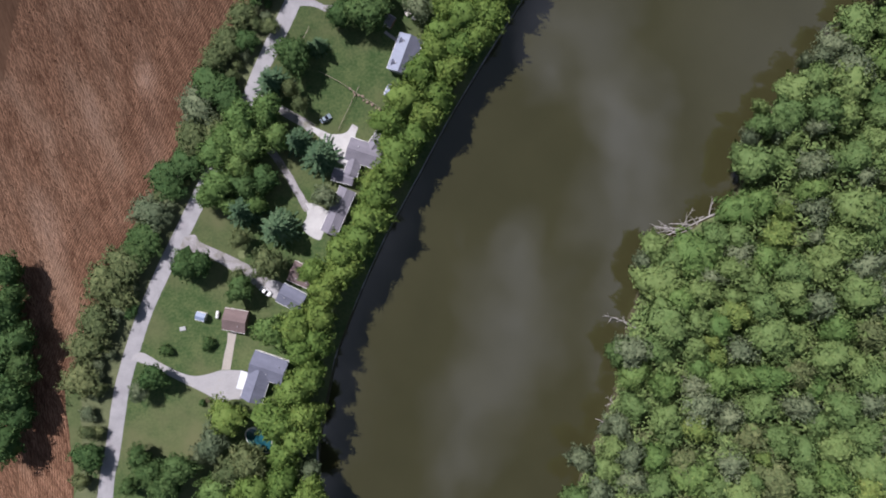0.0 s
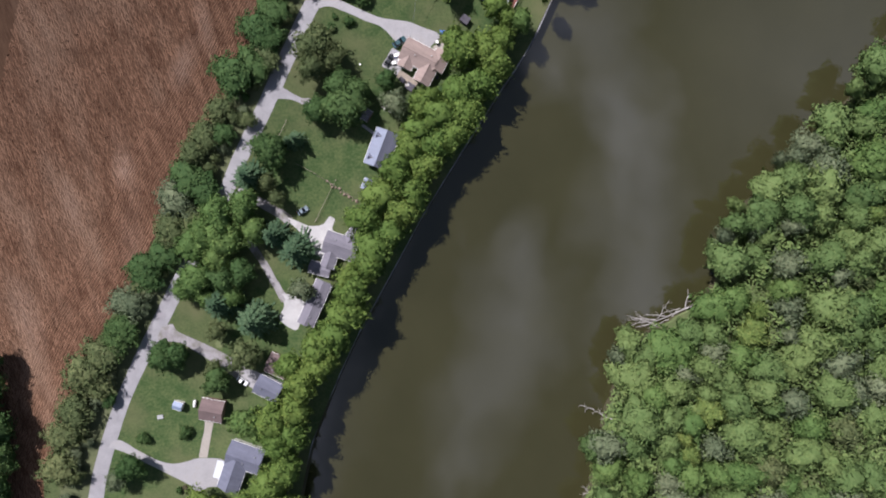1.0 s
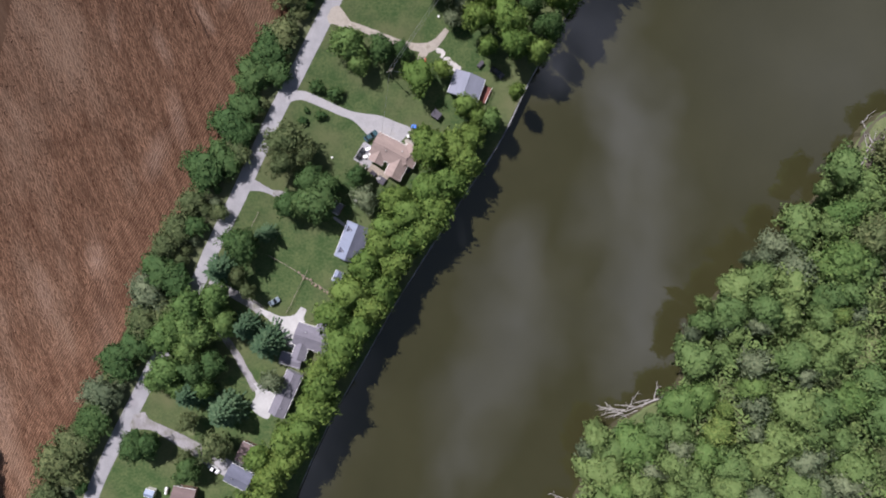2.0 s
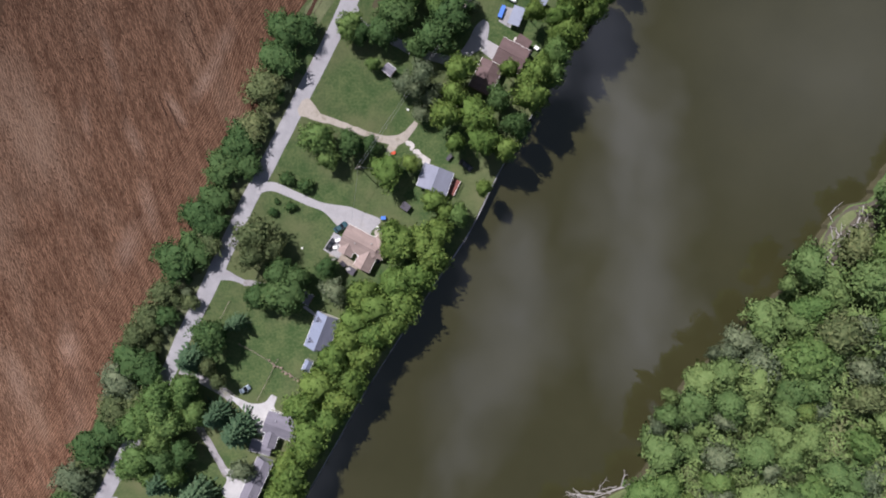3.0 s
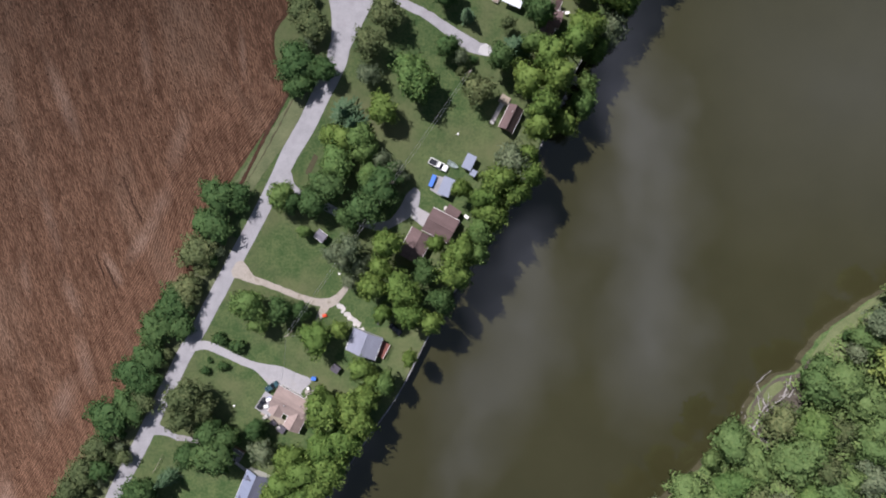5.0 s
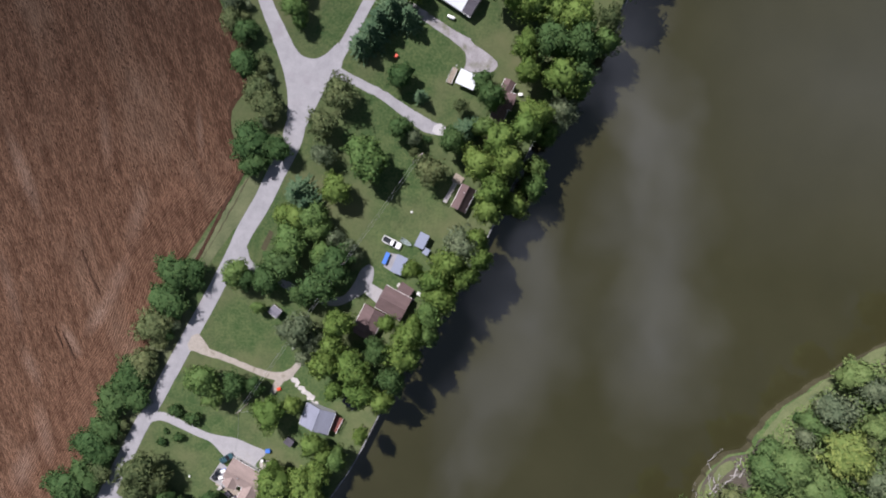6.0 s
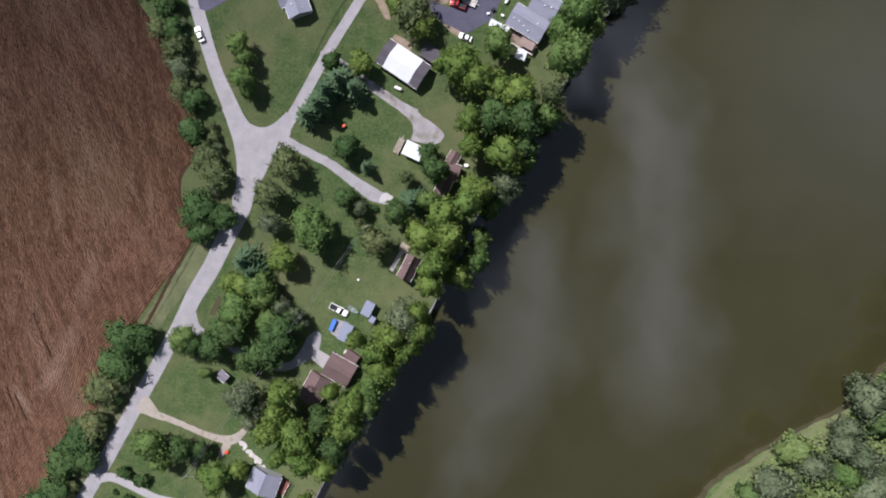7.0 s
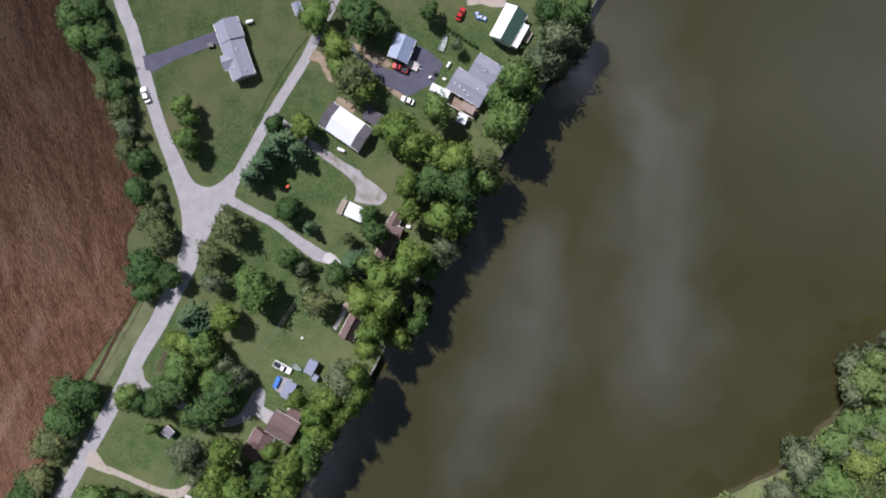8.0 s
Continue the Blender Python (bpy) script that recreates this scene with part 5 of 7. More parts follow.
WOOD = []          # place and radius of each woodland tree
WOOD_LABELS = {"grey": "pale grey-green woodland tree with thin foliage", "olive": "dull olive woodland tree with thinning leaves", "green": "dense mid-green woodland tree in full leaf", "dark": "dark-green woodland tree in shade"}


def wood(x, y, h, r, kind="forest", lean=0.0):
    """A tree of the woodland on the far bank; those at the edge lean over the water."""
    WOOD.append((x, y, r))
    thing = tree(x, y, h, r, kind, "woodland trees", lean, 152)
    thing.name = "woodland_tree"
    if kind in WOOD_LABELS:
        tagged(thing, WOOD_LABELS[kind], "tree", "woodland trees")


wood(68.5, -11.1, 14.0, 5.1, "forest", 46); wood(65.7, -15.1, 14.0, 4.0, "grey", 46); wood(67.0, -13.1, 10.5, 5.1, "forest", 2)
wood(64.7, -18.1, 12.0, 7.4, "forest", 8); wood(74.5, -10.5, 12.5, 8.6, "green"); wood(65.0, -29.6, 17.5, 7.8, "forest"); wood(75.0, -21.5, 16.3, 5.3, "forest"); wood(77.7, -17.0, 14.9, 4.1, "grey")
wood(73.3, -29.8, 16.0, 5.3, "forest"); wood(69.4, -23.2, 16.0, 4.9, "green"); wood(59.2, -42.7, 14.9, 4.5, "forest", 48); wood(59.2, -40.2, 14.1, 5.8, "bare", 24); wood(58.2, -47.1, 11.6, 5.3, "green", 13)
wood(64.0, -38.6, 12.0, 5.8, "forest"); wood(64.9, -48.1, 16.0, 4.5, "green"); wood(73.0, -37.3, 15.8, 4.5, "forest"); wood(77.8, -35.1, 16.0, 2.2, "yellow"); wood(79.7, -39.7, 16.1, 3.1, "yellow")
wood(79.9, -47.0, 17.3, 5.8, "green"); wood(73.8, -48.2, 15.4, 4.5, "bare"); wood(74.8, -54.3, 16.7, 6.2, "bare"); wood(73.8, -60.6, 16.4, 4.7, "yellow"); wood(65.2, -58.2, 15.7, 5.3, "forest")
wood(66.7, -63.1, 14.7, 4.1, "forest"); wood(56.5, -55.3, 13.1, 4.9, "forest"); wood(52.9, -61.7, 11.6, 4.9, "grey", 2); wood(52.2, -64.0, 12.8, 2.5, "grey", 30); wood(50.9, -67.4, 12.7, 4.1, "forest")
wood(48.0, -75.0, 16.1, 4.5, "grey", 47); wood(55.4, -69.1, 15.9, 4.5, "grey"); wood(62.7, -69.8, 16.6, 4.9, "green"); wood(49.6, -74.7, 11.0, 4.9, "forest"); wood(56.2, -76.6, 16.5, 4.9, "grey")
wood(71.2, -70.8, 15.9, 5.3, "olive"); wood(73.8, -75.4, 16.0, 7.8, "green"); wood(63.7, -78.3, 16.5, 5.3, "forest"); wood(84.2, -71.4, 16.9, 4.5, "bare"); wood(93.9, -69.8, 15.3, 2.5, "yellow")
wood(98.3, -64.8, 16.6, 5.8, "forest"); wood(97.8, -76.6, 16.6, 8.2, "olive"); wood(87.9, -46.3, 16.5, 4.5, "green"); wood(92.2, -54.7, 16.6, 5.3, "forest"); wood(91.1, -63.3, 15.7, 5.8, "olive")
wood(91.2, -76.7, 16.3, 2.9, "forest"); wood(44.1, -85.0, 14.2, 4.5, "forest", 30); wood(46.9, -81.1, 12.6, 5.3, "grey"); wood(84.8, -27.2, 16.7, 4.9, "yellow"); wood(84.6, -22.4, 15.5, 3.3, "forest")
wood(92.1, -24.7, 16.8, 5.8, "forest"); wood(102.9, -25.6, 16.5, 3.3, "forest"); wood(97.0, -4.3, 15.3, 5.3, "yellow"); wood(97.9, 2.2, 16.7, 2.5, "yellow"); wood(110.0, -12.5, 16.3, 6.6, "forest")
wood(93.6, -11.7, 16.2, 5.8, "green"); wood(85.8, -10.1, 15.0, 4.1, "bare"); wood(84.6, -14.9, 16.6, 5.3, "forest"); wood(80.0, -5.2, 11.7, 5.3, "forest"); wood(87.3, 2.8, 13.4, 6.6, "green", 4)
wood(93.0, 4.7, 11.7, 5.3, "green"); wood(107.4, -5.1, 15.8, 3.3, "grey"); wood(115.5, -6.8, 16.3, 6.6, "forest"); wood(118.8, 3.0, 17.1, 7.8, "forest"); wood(107.3, 3.0, 15.5, 5.3, "grey")
wood(122.4, -13.3, 16.1, 7.4, "grey"); wood(100.8, -14.9, 16.9, 6.2, "forest"); wood(100.2, -20.6, 16.7, 5.3, "forest"); wood(80.1, -31.4, 16.3, 5.3, "green"); wood(95.4, -34.5, 17.7, 7.4, "forest")
wood(115.0, -31.5, 15.5, 5.3, "green"); wood(120.5, -21.4, 17.3, 6.6, "forest"); wood(90.0, -18.3, 15.3, 4.9, "forest"); wood(109.2, -24.7, 17.1, 4.9, "grey"); wood(124.6, -79.2, 16.4, 5.1, "yellow")
wood(123.1, -63.1, 16.6, 6.2, "forest"); wood(124.2, -52.9, 17.1, 4.9, "bare"); wood(115.5, -66.4, 17.0, 6.2, "forest"); wood(104.5, -54.6, 16.8, 5.3, "grey"); wood(109.5, -60.1, 14.9, 4.5, "forest")
wood(125.2, -46.4, 16.1, 6.2, "forest"); wood(113.6, -39.8, 15.6, 6.6, "forest"); wood(103.0, -44.8, 15.6, 5.8, "olive"); wood(95.6, -46.5, 15.7, 5.8, "green"); wood(114.2, -75.6, 17.1, 5.8, "green")
wood(87.2, -38.2, 15.2, 4.9, "bare"); wood(124.9, -33.1, 15.7, 5.3, "olive"); wood(121.9, 54.2, 13.5, 6.6, "forest", 22); wood(115.6, 47.7, 14.5, 4.9, "bare", 28); wood(112.5, 44.5, 14.1, 3.3, "bare", 26)
wood(110.7, 42.6, 15.8, 2.5, "grey", 41); wood(117.5, 42.7, 15.9, 6.6, "grey"); wood(129.8, 45.3, 17.1, 8.2, "green"); wood(128.1, 55.8, 12.4, 4.5, "forest"); wood(104.6, 36.4, 12.0, 5.8, "forest", 20)
wood(108.3, 40.2, 12.7, 5.8, "forest"); wood(116.0, 37.9, 16.2, 6.6, "forest"); wood(99.4, 29.0, 15.5, 2.5, "forest", 47); wood(100.0, 30.1, 12.8, 6.2, "forest", 3); wood(108.9, 30.6, 16.5, 5.3, "forest")
wood(114.9, 29.0, 16.0, 4.5, "forest"); wood(97.0, 24.5, 14.4, 4.1, "forest", 34); wood(97.8, 26.1, 11.1, 4.1, "grey"); wood(107.8, 26.4, 15.7, 3.3, "grey"); wood(127.7, 34.7, 15.6, 6.2, "dark")
wood(133.2, 36.4, 15.9, 4.5, "forest"); wood(129.5, 29.9, 15.8, 3.3, "yellow"); wood(124.4, 29.1, 16.4, 4.1, "forest"); wood(94.6, 14.7, 14.5, 6.6, "forest", 32); wood(99.1, 16.9, 10.9, 4.5, "forest")
wood(106.4, 15.5, 16.2, 5.3, "grey"); wood(117.0, 17.5, 15.8, 6.2, "forest"); wood(123.0, 21.8, 16.7, 5.3, "forest"); wood(131.3, 21.8, 16.2, 6.2, "forest"); wood(102.0, 22.8, 11.3, 2.9, "forest")
wood(95.6, 20.2, 16.8, 3.3, "grey", 43); wood(132.1, -6.3, 15.6, 4.1, "forest"); wood(137.0, -14.4, 16.3, 7.0, "forest"); wood(134.2, -19.9, 15.9, 5.8, "bare"); wood(126.7, -21.2, 16.4, 6.2, "grey")
wood(133.9, 5.3, 15.6, 6.6, "green"); wood(135.7, 69.5, 16.1, 6.2, "forest", 34); wood(130.5, 63.6, 14.4, 2.9, "forest", 36); wood(137.7, 65.6, 13.1, 6.6, "forest"); wood(148.5, 68.9, 18.0, 8.2, "forest")
wood(153.2, 77.8, 17.0, 5.8, "green"); wood(145.2, 78.1, 12.9, 6.2, "olive"); wood(131.6, 58.8, 13.0, 5.8, "green"); wood(139.1, 53.1, 17.5, 7.4, "olive"); wood(153.5, 54.8, 15.9, 6.2, "green")
wood(145.4, 54.6, 15.8, 4.1, "bare"); wood(147.8, 41.3, 15.7, 4.9, "grey"); wood(154.7, 47.3, 15.9, 6.2, "grey"); wood(147.9, 34.0, 16.6, 6.2, "olive"); wood(156.7, 26.5, 16.0, 6.2, "forest")
wood(153.6, 89.6, 16.7, 6.2, "forest"); wood(160.2, 90.8, 16.7, 6.6, "forest"); wood(167.3, 85.6, 15.5, 6.2, "forest"); wood(155.7, 93.9, 11.8, 4.5, "forest", 5); wood(175.9, 95.4, 16.6, 7.8, "yellow")
wood(164.7, 99.4, 12.0, 2.9, "bare"); wood(167.6, 102.7, 11.1, 4.9, "forest"); wood(172.3, 107.6, 15.8, 6.6, "grey"); wood(180.0, 117.0, 13.0, 5.3, "forest", 20); wood(182.5, 114.6, 16.0, 5.3, "grey")
wood(183.8, 103.4, 16.3, 4.5, "forest"); wood(166.1, 103.1, 3.5, 1.8, "dark"); wood(183.7, 88.5, 15.5, 5.3, "bare"); wood(201.9, 132.2, 16.7, 7.0, "grey", 35); wood(202.6, 129.2, 11.8, 6.2, "forest")
wood(207.1, 139.4, 11.6, 4.9, "forest", 13); wood(212.5, 145.2, 11.9, 4.9, "forest", 14); wood(216.8, 152.5, 15.4, 4.5, "bare", 48); wood(217.1, 153.1, 14.4, 2.5, "bare", 48); wood(218.1, 155.6, 16.3, 5.3, "forest", 43)
wood(218.3, 155.9, 13.4, 4.5, "forest", 15); wood(221.0, 161.9, 14.5, 3.3, "forest", 42); wood(223.7, 168.2, 14.7, 1.8, "bare", 48); wood(215.5, 139.7, 16.5, 5.3, "yellow"); wood(211.0, 136.2, 16.9, 4.9, "yellow")
wood(213.0, 129.9, 17.4, 5.8, "olive"); wood(209.3, 127.1, 15.5, 5.8, "forest"); wood(192.7, 124.7, 12.0, 4.5, "grey", 2)


def build_forest():
    """The rest of the woodland, crowns touching."""
    rng = random.Random(7)
    tries = 0
    count = 0
    while count < 138 and tries < 60000:
        tries += 1
        y = rng.uniform(-110, 190)
        edge = bank(BANK_RIGHT, y)
        inset = float(np.interp(y, (72, 80, 90, 122, 138), (1.5, 2.0, 5.0, 4.6, 2.5)))
        x = edge + inset + rng.uniform(0, 1) ** 1.2 * 118
        if x > 140 + max(0, 0.62 * (y + 20)) + 8 or x > 262:
            continue
        r = rng.uniform(3.2, 5.6)
        if (64 < x < 89 and y > 0.6 * (x - 80) - 5.6) and y < 9 or math.hypot(x - 146, y - 82.5) < 5.8:
            continue
        if any((x - a) ** 2 + (y - b) ** 2 < (0.68 * (r + 0.8 * c)) ** 2 for a, b, c in WOOD):
            continue
        near = x - edge < 7
        pick = rng.random()
        kind = "grey" if pick < (0.3 if near else 0.12) else "olive" if pick < 0.17 else "green" if pick < 0.27 else "forest"
        wood(x, y, (8.5 if near else 12.0) + rng.uniform(0, 3.0) + 0.5 * r, r * 1.3, kind)
        count += 1


build_forest()


def build_understory():
    """Lower leafy growth that fills the woodland between its trees, down to the water: sprays over an uneven sheet."""
    rng = np.random.default_rng(31)
    bumps = rng.uniform((40, -112), (270, 195), (2600, 2))
    tall = rng.uniform(0.3, 1.0, len(bumps))

    def height(x, y):
        z = np.zeros(len(x))
        for low in range(-114, 198, 6):                    # strip by strip, with the bumps near it
            here = np.flatnonzero((y >= low) & (y < low + 6))
            about = np.flatnonzero((bumps[:, 1] > low - 8) & (bumps[:, 1] < low + 14))
            d2 = (x[here, None] - bumps[None, about, 0]) ** 2 + (y[here, None] - bumps[None, about, 1]) ** 2
            z[here] = (tall[about] * np.exp(-d2 / 9.0)).max(axis=1)
        inland = np.clip((x - bank(BANK_RIGHT, y) - np.interp(y, (70, 80, 90, 122, 138), (-1.5, 2.0, 4.6, 4.2, -1.5))) / 9, 0, 1)
        return inland * (6.8 + 6.5 * z)

    def inside(x, y):
        fallen = (x > 62) & (x < 89) & (y > 0.6 * (x - 80) - 3.2) & (y < 9)
        return ~fallen & (np.hypot(x - 146, y - 82.5) > 5.2) & (x < 152 + np.maximum(0, 0.62 * (y + 20))) & (x < 266)

    y = rng.uniform(-112, 195, 140000)
    x = bank(BANK_RIGHT, y) - 1.5 + np.interp(y, (70, 80, 90, 122, 138), (0, 2.0, 4.6, 4.2, 0)) + rng.uniform(0, 125, len(y))
    keep = inside(x, y)
    x, y = x[keep][:80000], y[keep][:80000]
    z = height(x, y)
    slope = np.stack([(z - height(x + 0.4, y)) / 0.4, (z - height(x, y + 0.4)) / 0.4, np.ones(len(x))], -1)
    slope /= np.linalg.norm(slope, axis=1)[:, None]
    n = len(x)
    at = np.stack([x, y, z + rng.uniform(-0.3, 0.5, n)], -1)
    lay = slope + rng.normal(size=(n, 3)) * 0.4
    lay /= np.linalg.norm(lay, axis=1)[:, None]
    a = np.cross(lay, rng.normal(size=(n, 3)))
    a /= np.linalg.norm(a, axis=1)[:, None]
    b = np.cross(lay, a)
    s = 0.52 * rng.uniform(0.6, 1.35, (n, 1))
    quad = np.stack([at - a * s, at - b * s * 0.5, at + a * s * 1.15 - slope * s * 0.3, at + b * s * 0.5], 1).reshape(-1, 3)
    soft = np.repeat(slope * 0.6 + lay * np.where(lay[:, 2:] < 0, -1, 1) * 0.4, 4, axis=0)
    faces = [(4 * i, 4 * i + 1, 4 * i + 2, 4 * i + 3) for i in range(n)]
    tagged(leafy(mesh_ob("woodland_understory", quad, faces, M["leaf_forest"]), soft), "dense leafy undergrowth beneath woodland trees", "undergrowth", kind="stuff")


build_understory()

# ---- buildings ----
def box(bm, x0, x1, y0, y1, z0, z1):
    v = [bm.verts.new((x, y, z)) for z in (z0, z1) for x, y in ((x0, y0), (x1, y0), (x1, y1), (x0, y1))]
    for f in ((3, 2, 1, 0), (4, 5, 6, 7), (0, 1, 5, 4), (1, 2, 6, 5), (2, 3, 7, 6), (3, 0, 4, 7)):
        bm.faces.new([v[i] for i in f])
    return v


def block(name, x0, x1, y0, y1, z0, z1, material, parent, label="", bevel=0.0):
    bm = bmesh.new()
    box(bm, x0, x1, y0, y1, z0, z1)
    if bevel:
        bmesh.ops.bevel(bm, geom=bm.edges[:], offset=bevel, segments=2, affect="EDGES")
    return part(name, bm, material, parent, label)


def tube_between(bm, a, b, r0, r1, sides=8):
    a, b = Vector(a), Vector(b)
    q = (b - a).to_track_quat("Z", "Y").to_matrix()
    rings = []
    for p, r in ((a, r0), (b, r1)):
        rings.append([bm.verts.new(p + q @ Vector((r * math.cos(2 * math.pi * k / sides), r * math.sin(2 * math.pi * k / sides), 0))) for k in range(sides)])
    for k in range(sides):
        bm.faces.new((rings[0][k], rings[0][(k + 1) % sides], rings[1][(k + 1) % sides], rings[1][k]))
    bm.faces.new(rings[0][::-1])
    bm.faces.new(rings[1])


def gable(thing, cx, cy, L, W, turn, eave, rise, roof, wall, over=0.35, roof2=None, ribs=False):
    """Walls with gable ends and two roof slopes; ridge along the local x of a block turned by turn degrees about (cx, cy)."""
    m = Matrix.Translation((cx, cy, 0)) @ Matrix.Rotation(radians(turn), 4, "Z")
    hx, hy = L / 2 - over, W / 2 - over
    k = rise / (W / 2)
    top = eave + k * hy - 0.03
    bm = bmesh.new()
    a = [bm.verts.new(m @ Vector(p)) for p in ((-hx, -hy, -0.1), (hx, -hy, -0.1), (hx, hy, -0.1), (-hx, hy, -0.1))]
    low = eave - 0.02
    b = [bm.verts.new(m @ Vector(p)) for p in ((-hx, -hy, low), (hx, -hy, low), (hx, hy, low), (-hx, hy, low))]
    r = [bm.verts.new(m @ Vector(p)) for p in ((-hx, 0, top), (hx, 0, top))]
    for f in ((a[0], a[1], b[1], b[0]), (a[2], a[3], b[3], b[2]), (a[1], a[2], b[2], r[1], b[1]), (a[3], a[0], b[0], r[0], b[3]), (b[0], b[1], r[1], r[0]), (b[2], b[3], r[0], r[1]), (a[3], a[2], a[1], a[0])):
        bm.faces.new(f)
    bmesh.ops.recalc_face_normals(bm, faces=bm.faces)
    part("wall", bm, wall, thing)
    thick = 0.12
    e = eave - k * over + 0.02
    for s in (-1, 1):
        bm = bmesh.new()
        n = 6
        rng = random.Random(int(cx * 31 + cy * 17 + s))
        rows = []
        for i in range(n + 1):
            u = i / n
            y, z = s * W / 2 * (1 - u), e + (eave + rise - e) * u
            sag = 0.012
            rows.append([bm.verts.new(m @ Vector((-L / 2 + L * j / 6, y, z + thick + (rng.uniform(-sag, sag) if 0 < i < n else 0)))) for j in range(7)])
        faces = []
        for i in range(n):
            for j in range(6):
                faces.append(bm.faces.new((rows[i][j], rows[i][j + 1], rows[i + 1][j + 1], rows[i + 1][j])))
        ext = bmesh.ops.extrude_face_region(bm, geom=bm.faces[:])
        bmesh.ops.translate(bm, verts=[g for g in ext["geom"] if isinstance(g, bmesh.types.BMVert)], vec=(0, 0, -thick))
        bmesh.ops.recalc_face_normals(bm, faces=bm.faces)
        slope = part("roof_slope", bm, roof2 if roof2 and s < 0 else roof, thing)
        if ribs:
            bm = bmesh.new()
            count = int(L / 0.61)
            for j in range(count + 1):
                x = -L / 2 + 0.03 + (L - 0.06) * j / count
                p, q = m @ Vector((x, s * W / 2, e + thick + 0.012)), m @ Vector((x, 0.0, eave + rise + thick + 0.012))
                tube_between(bm, p, q, 0.022, 0.022, 4)
            part("rib", bm, roof2 if roof2 and s < 0 else roof, slope)
        bm = bmesh.new()
        tube_between(bm, m @ Vector((-L / 2, s * (W / 2 + 0.05), e + 0.05)), m @ Vector((L / 2, s * (W / 2 + 0.05), e + 0.05)), 0.06, 0.06, 6)
        part("gutter", bm, M["trim"], thing, "white gutter")
    bm = bmesh.new()
    tube_between(bm, m @ Vector((-L / 2, 0, eave + rise + thick - 0.02)), m @ Vector((L / 2, 0, eave + rise + thick - 0.02)), 0.1, 0.1, 6)
    part("ridge_cap", bm, roof, thing)


def flat_roof(thing, cx, cy, L, W, turn, high, low, roof, posts=True, wall=None, ribs=True):
    """A single-slope roof on posts or walls; it falls along local -y."""
    m = Matrix.Translation((cx, cy, 0)) @ Matrix.Rotation(radians(turn), 4, "Z")
    bm = bmesh.new()
    v = [bm.verts.new(m @ Vector(p)) for p in ((-L / 2, -W / 2, low), (L / 2, -W / 2, low), (L / 2, W / 2, high), (-L / 2, W / 2, high), (-L / 2, -W / 2, low - 0.1), (L / 2, -W / 2, low - 0.1), (L / 2, W / 2, high - 0.1), (-L / 2, W / 2, high - 0.1))]
    for f in ((0, 1, 2, 3), (7, 6, 5, 4), (0, 4, 5, 1), (1, 5, 6, 2), (2, 6, 7, 3), (3, 7, 4, 0)):
        bm.faces.new([v[i] for i in f])
    sheet = part("roof_sheet", bm, roof, thing)
    if ribs:
        bm = bmesh.new()
        n = max(2, int(L / 0.6))
        for j in range(n + 1):
            x = -L / 2 + 0.04 + (L - 0.08) * j / n
            tube_between(bm, m @ Vector((x, -W / 2, low + 0.012)), m @ Vector((x, W / 2, high + 0.012)), 0.025, 0.025, 4)
        part("rib", bm, roof, sheet)
    if wall:
        bm = bmesh.new()
        i = 0.25
        v = [bm.verts.new(m @ Vector(p)) for p in ((-L / 2 + i, -W / 2 + i, -0.1), (L / 2 - i, -W / 2 + i, -0.1), (L / 2 - i, W / 2 - i, -0.1), (-L / 2 + i, W / 2 - i, -0.1),
             (-L / 2 + i, -W / 2 + i, low - 0.1), (L / 2 - i, -W / 2 + i, low - 0.1), (L / 2 - i, W / 2 - i, high - 0.13), (-L / 2 + i, W / 2 - i, high - 0.13))]
        for f in ((3, 2, 1, 0), (4, 5, 6, 7), (0, 1, 5, 4), (1, 2, 6, 5), (2, 3, 7, 6), (3, 0, 4, 7)):
            bm.faces.new([v[q] for q in f])
        part("wall", bm, wall, thing)
    elif posts:
        for sx in (-1, 1):
            for sy, z in ((-1, low), (1, high)):
                bm = bmesh.new()
                x, y = sx * (L / 2 - 0.2), sy * (W / 2 - 0.2)
                tube_between(bm, m @ Vector((x, y, -0.1)), m @ Vector((x, y, z - 0.07)), 0.06, 0.06, 6)
                part("post", bm, M["timber"], thing)


def openings(thing, L, W, eave, over=0.35, door=True, spots=(-0.28, 0.28), wide=1.1):
    """Windows along both long walls, and a door in one."""
    hy = W / 2 - over
    for s in (-1, 1):
        for u in spots:
            x = u * L
            frame_ob = block("window", x - wide / 2 - 0.08, x + wide / 2 + 0.08, s * (hy + 0.03) - 0.04, s * (hy + 0.03) + 0.04, 0.9, 2.1, M["trim"], thing)
            block("pane", x - wide / 2, x + wide / 2, s * (hy + 0.075) - 0.01, s * (hy + 0.075) + 0.01, 0.98, 2.02, M["glass"], frame_ob)
    if door:
        d = block("door", -0.46, 0.46, -hy - 0.08, -hy + 0.02, 0.02, 2.05, M["siding_brown"], thing)
        block("handle", 0.32, 0.38, -hy - 0.13, -hy - 0.07, 0.98, 1.06, M["galv"], d)


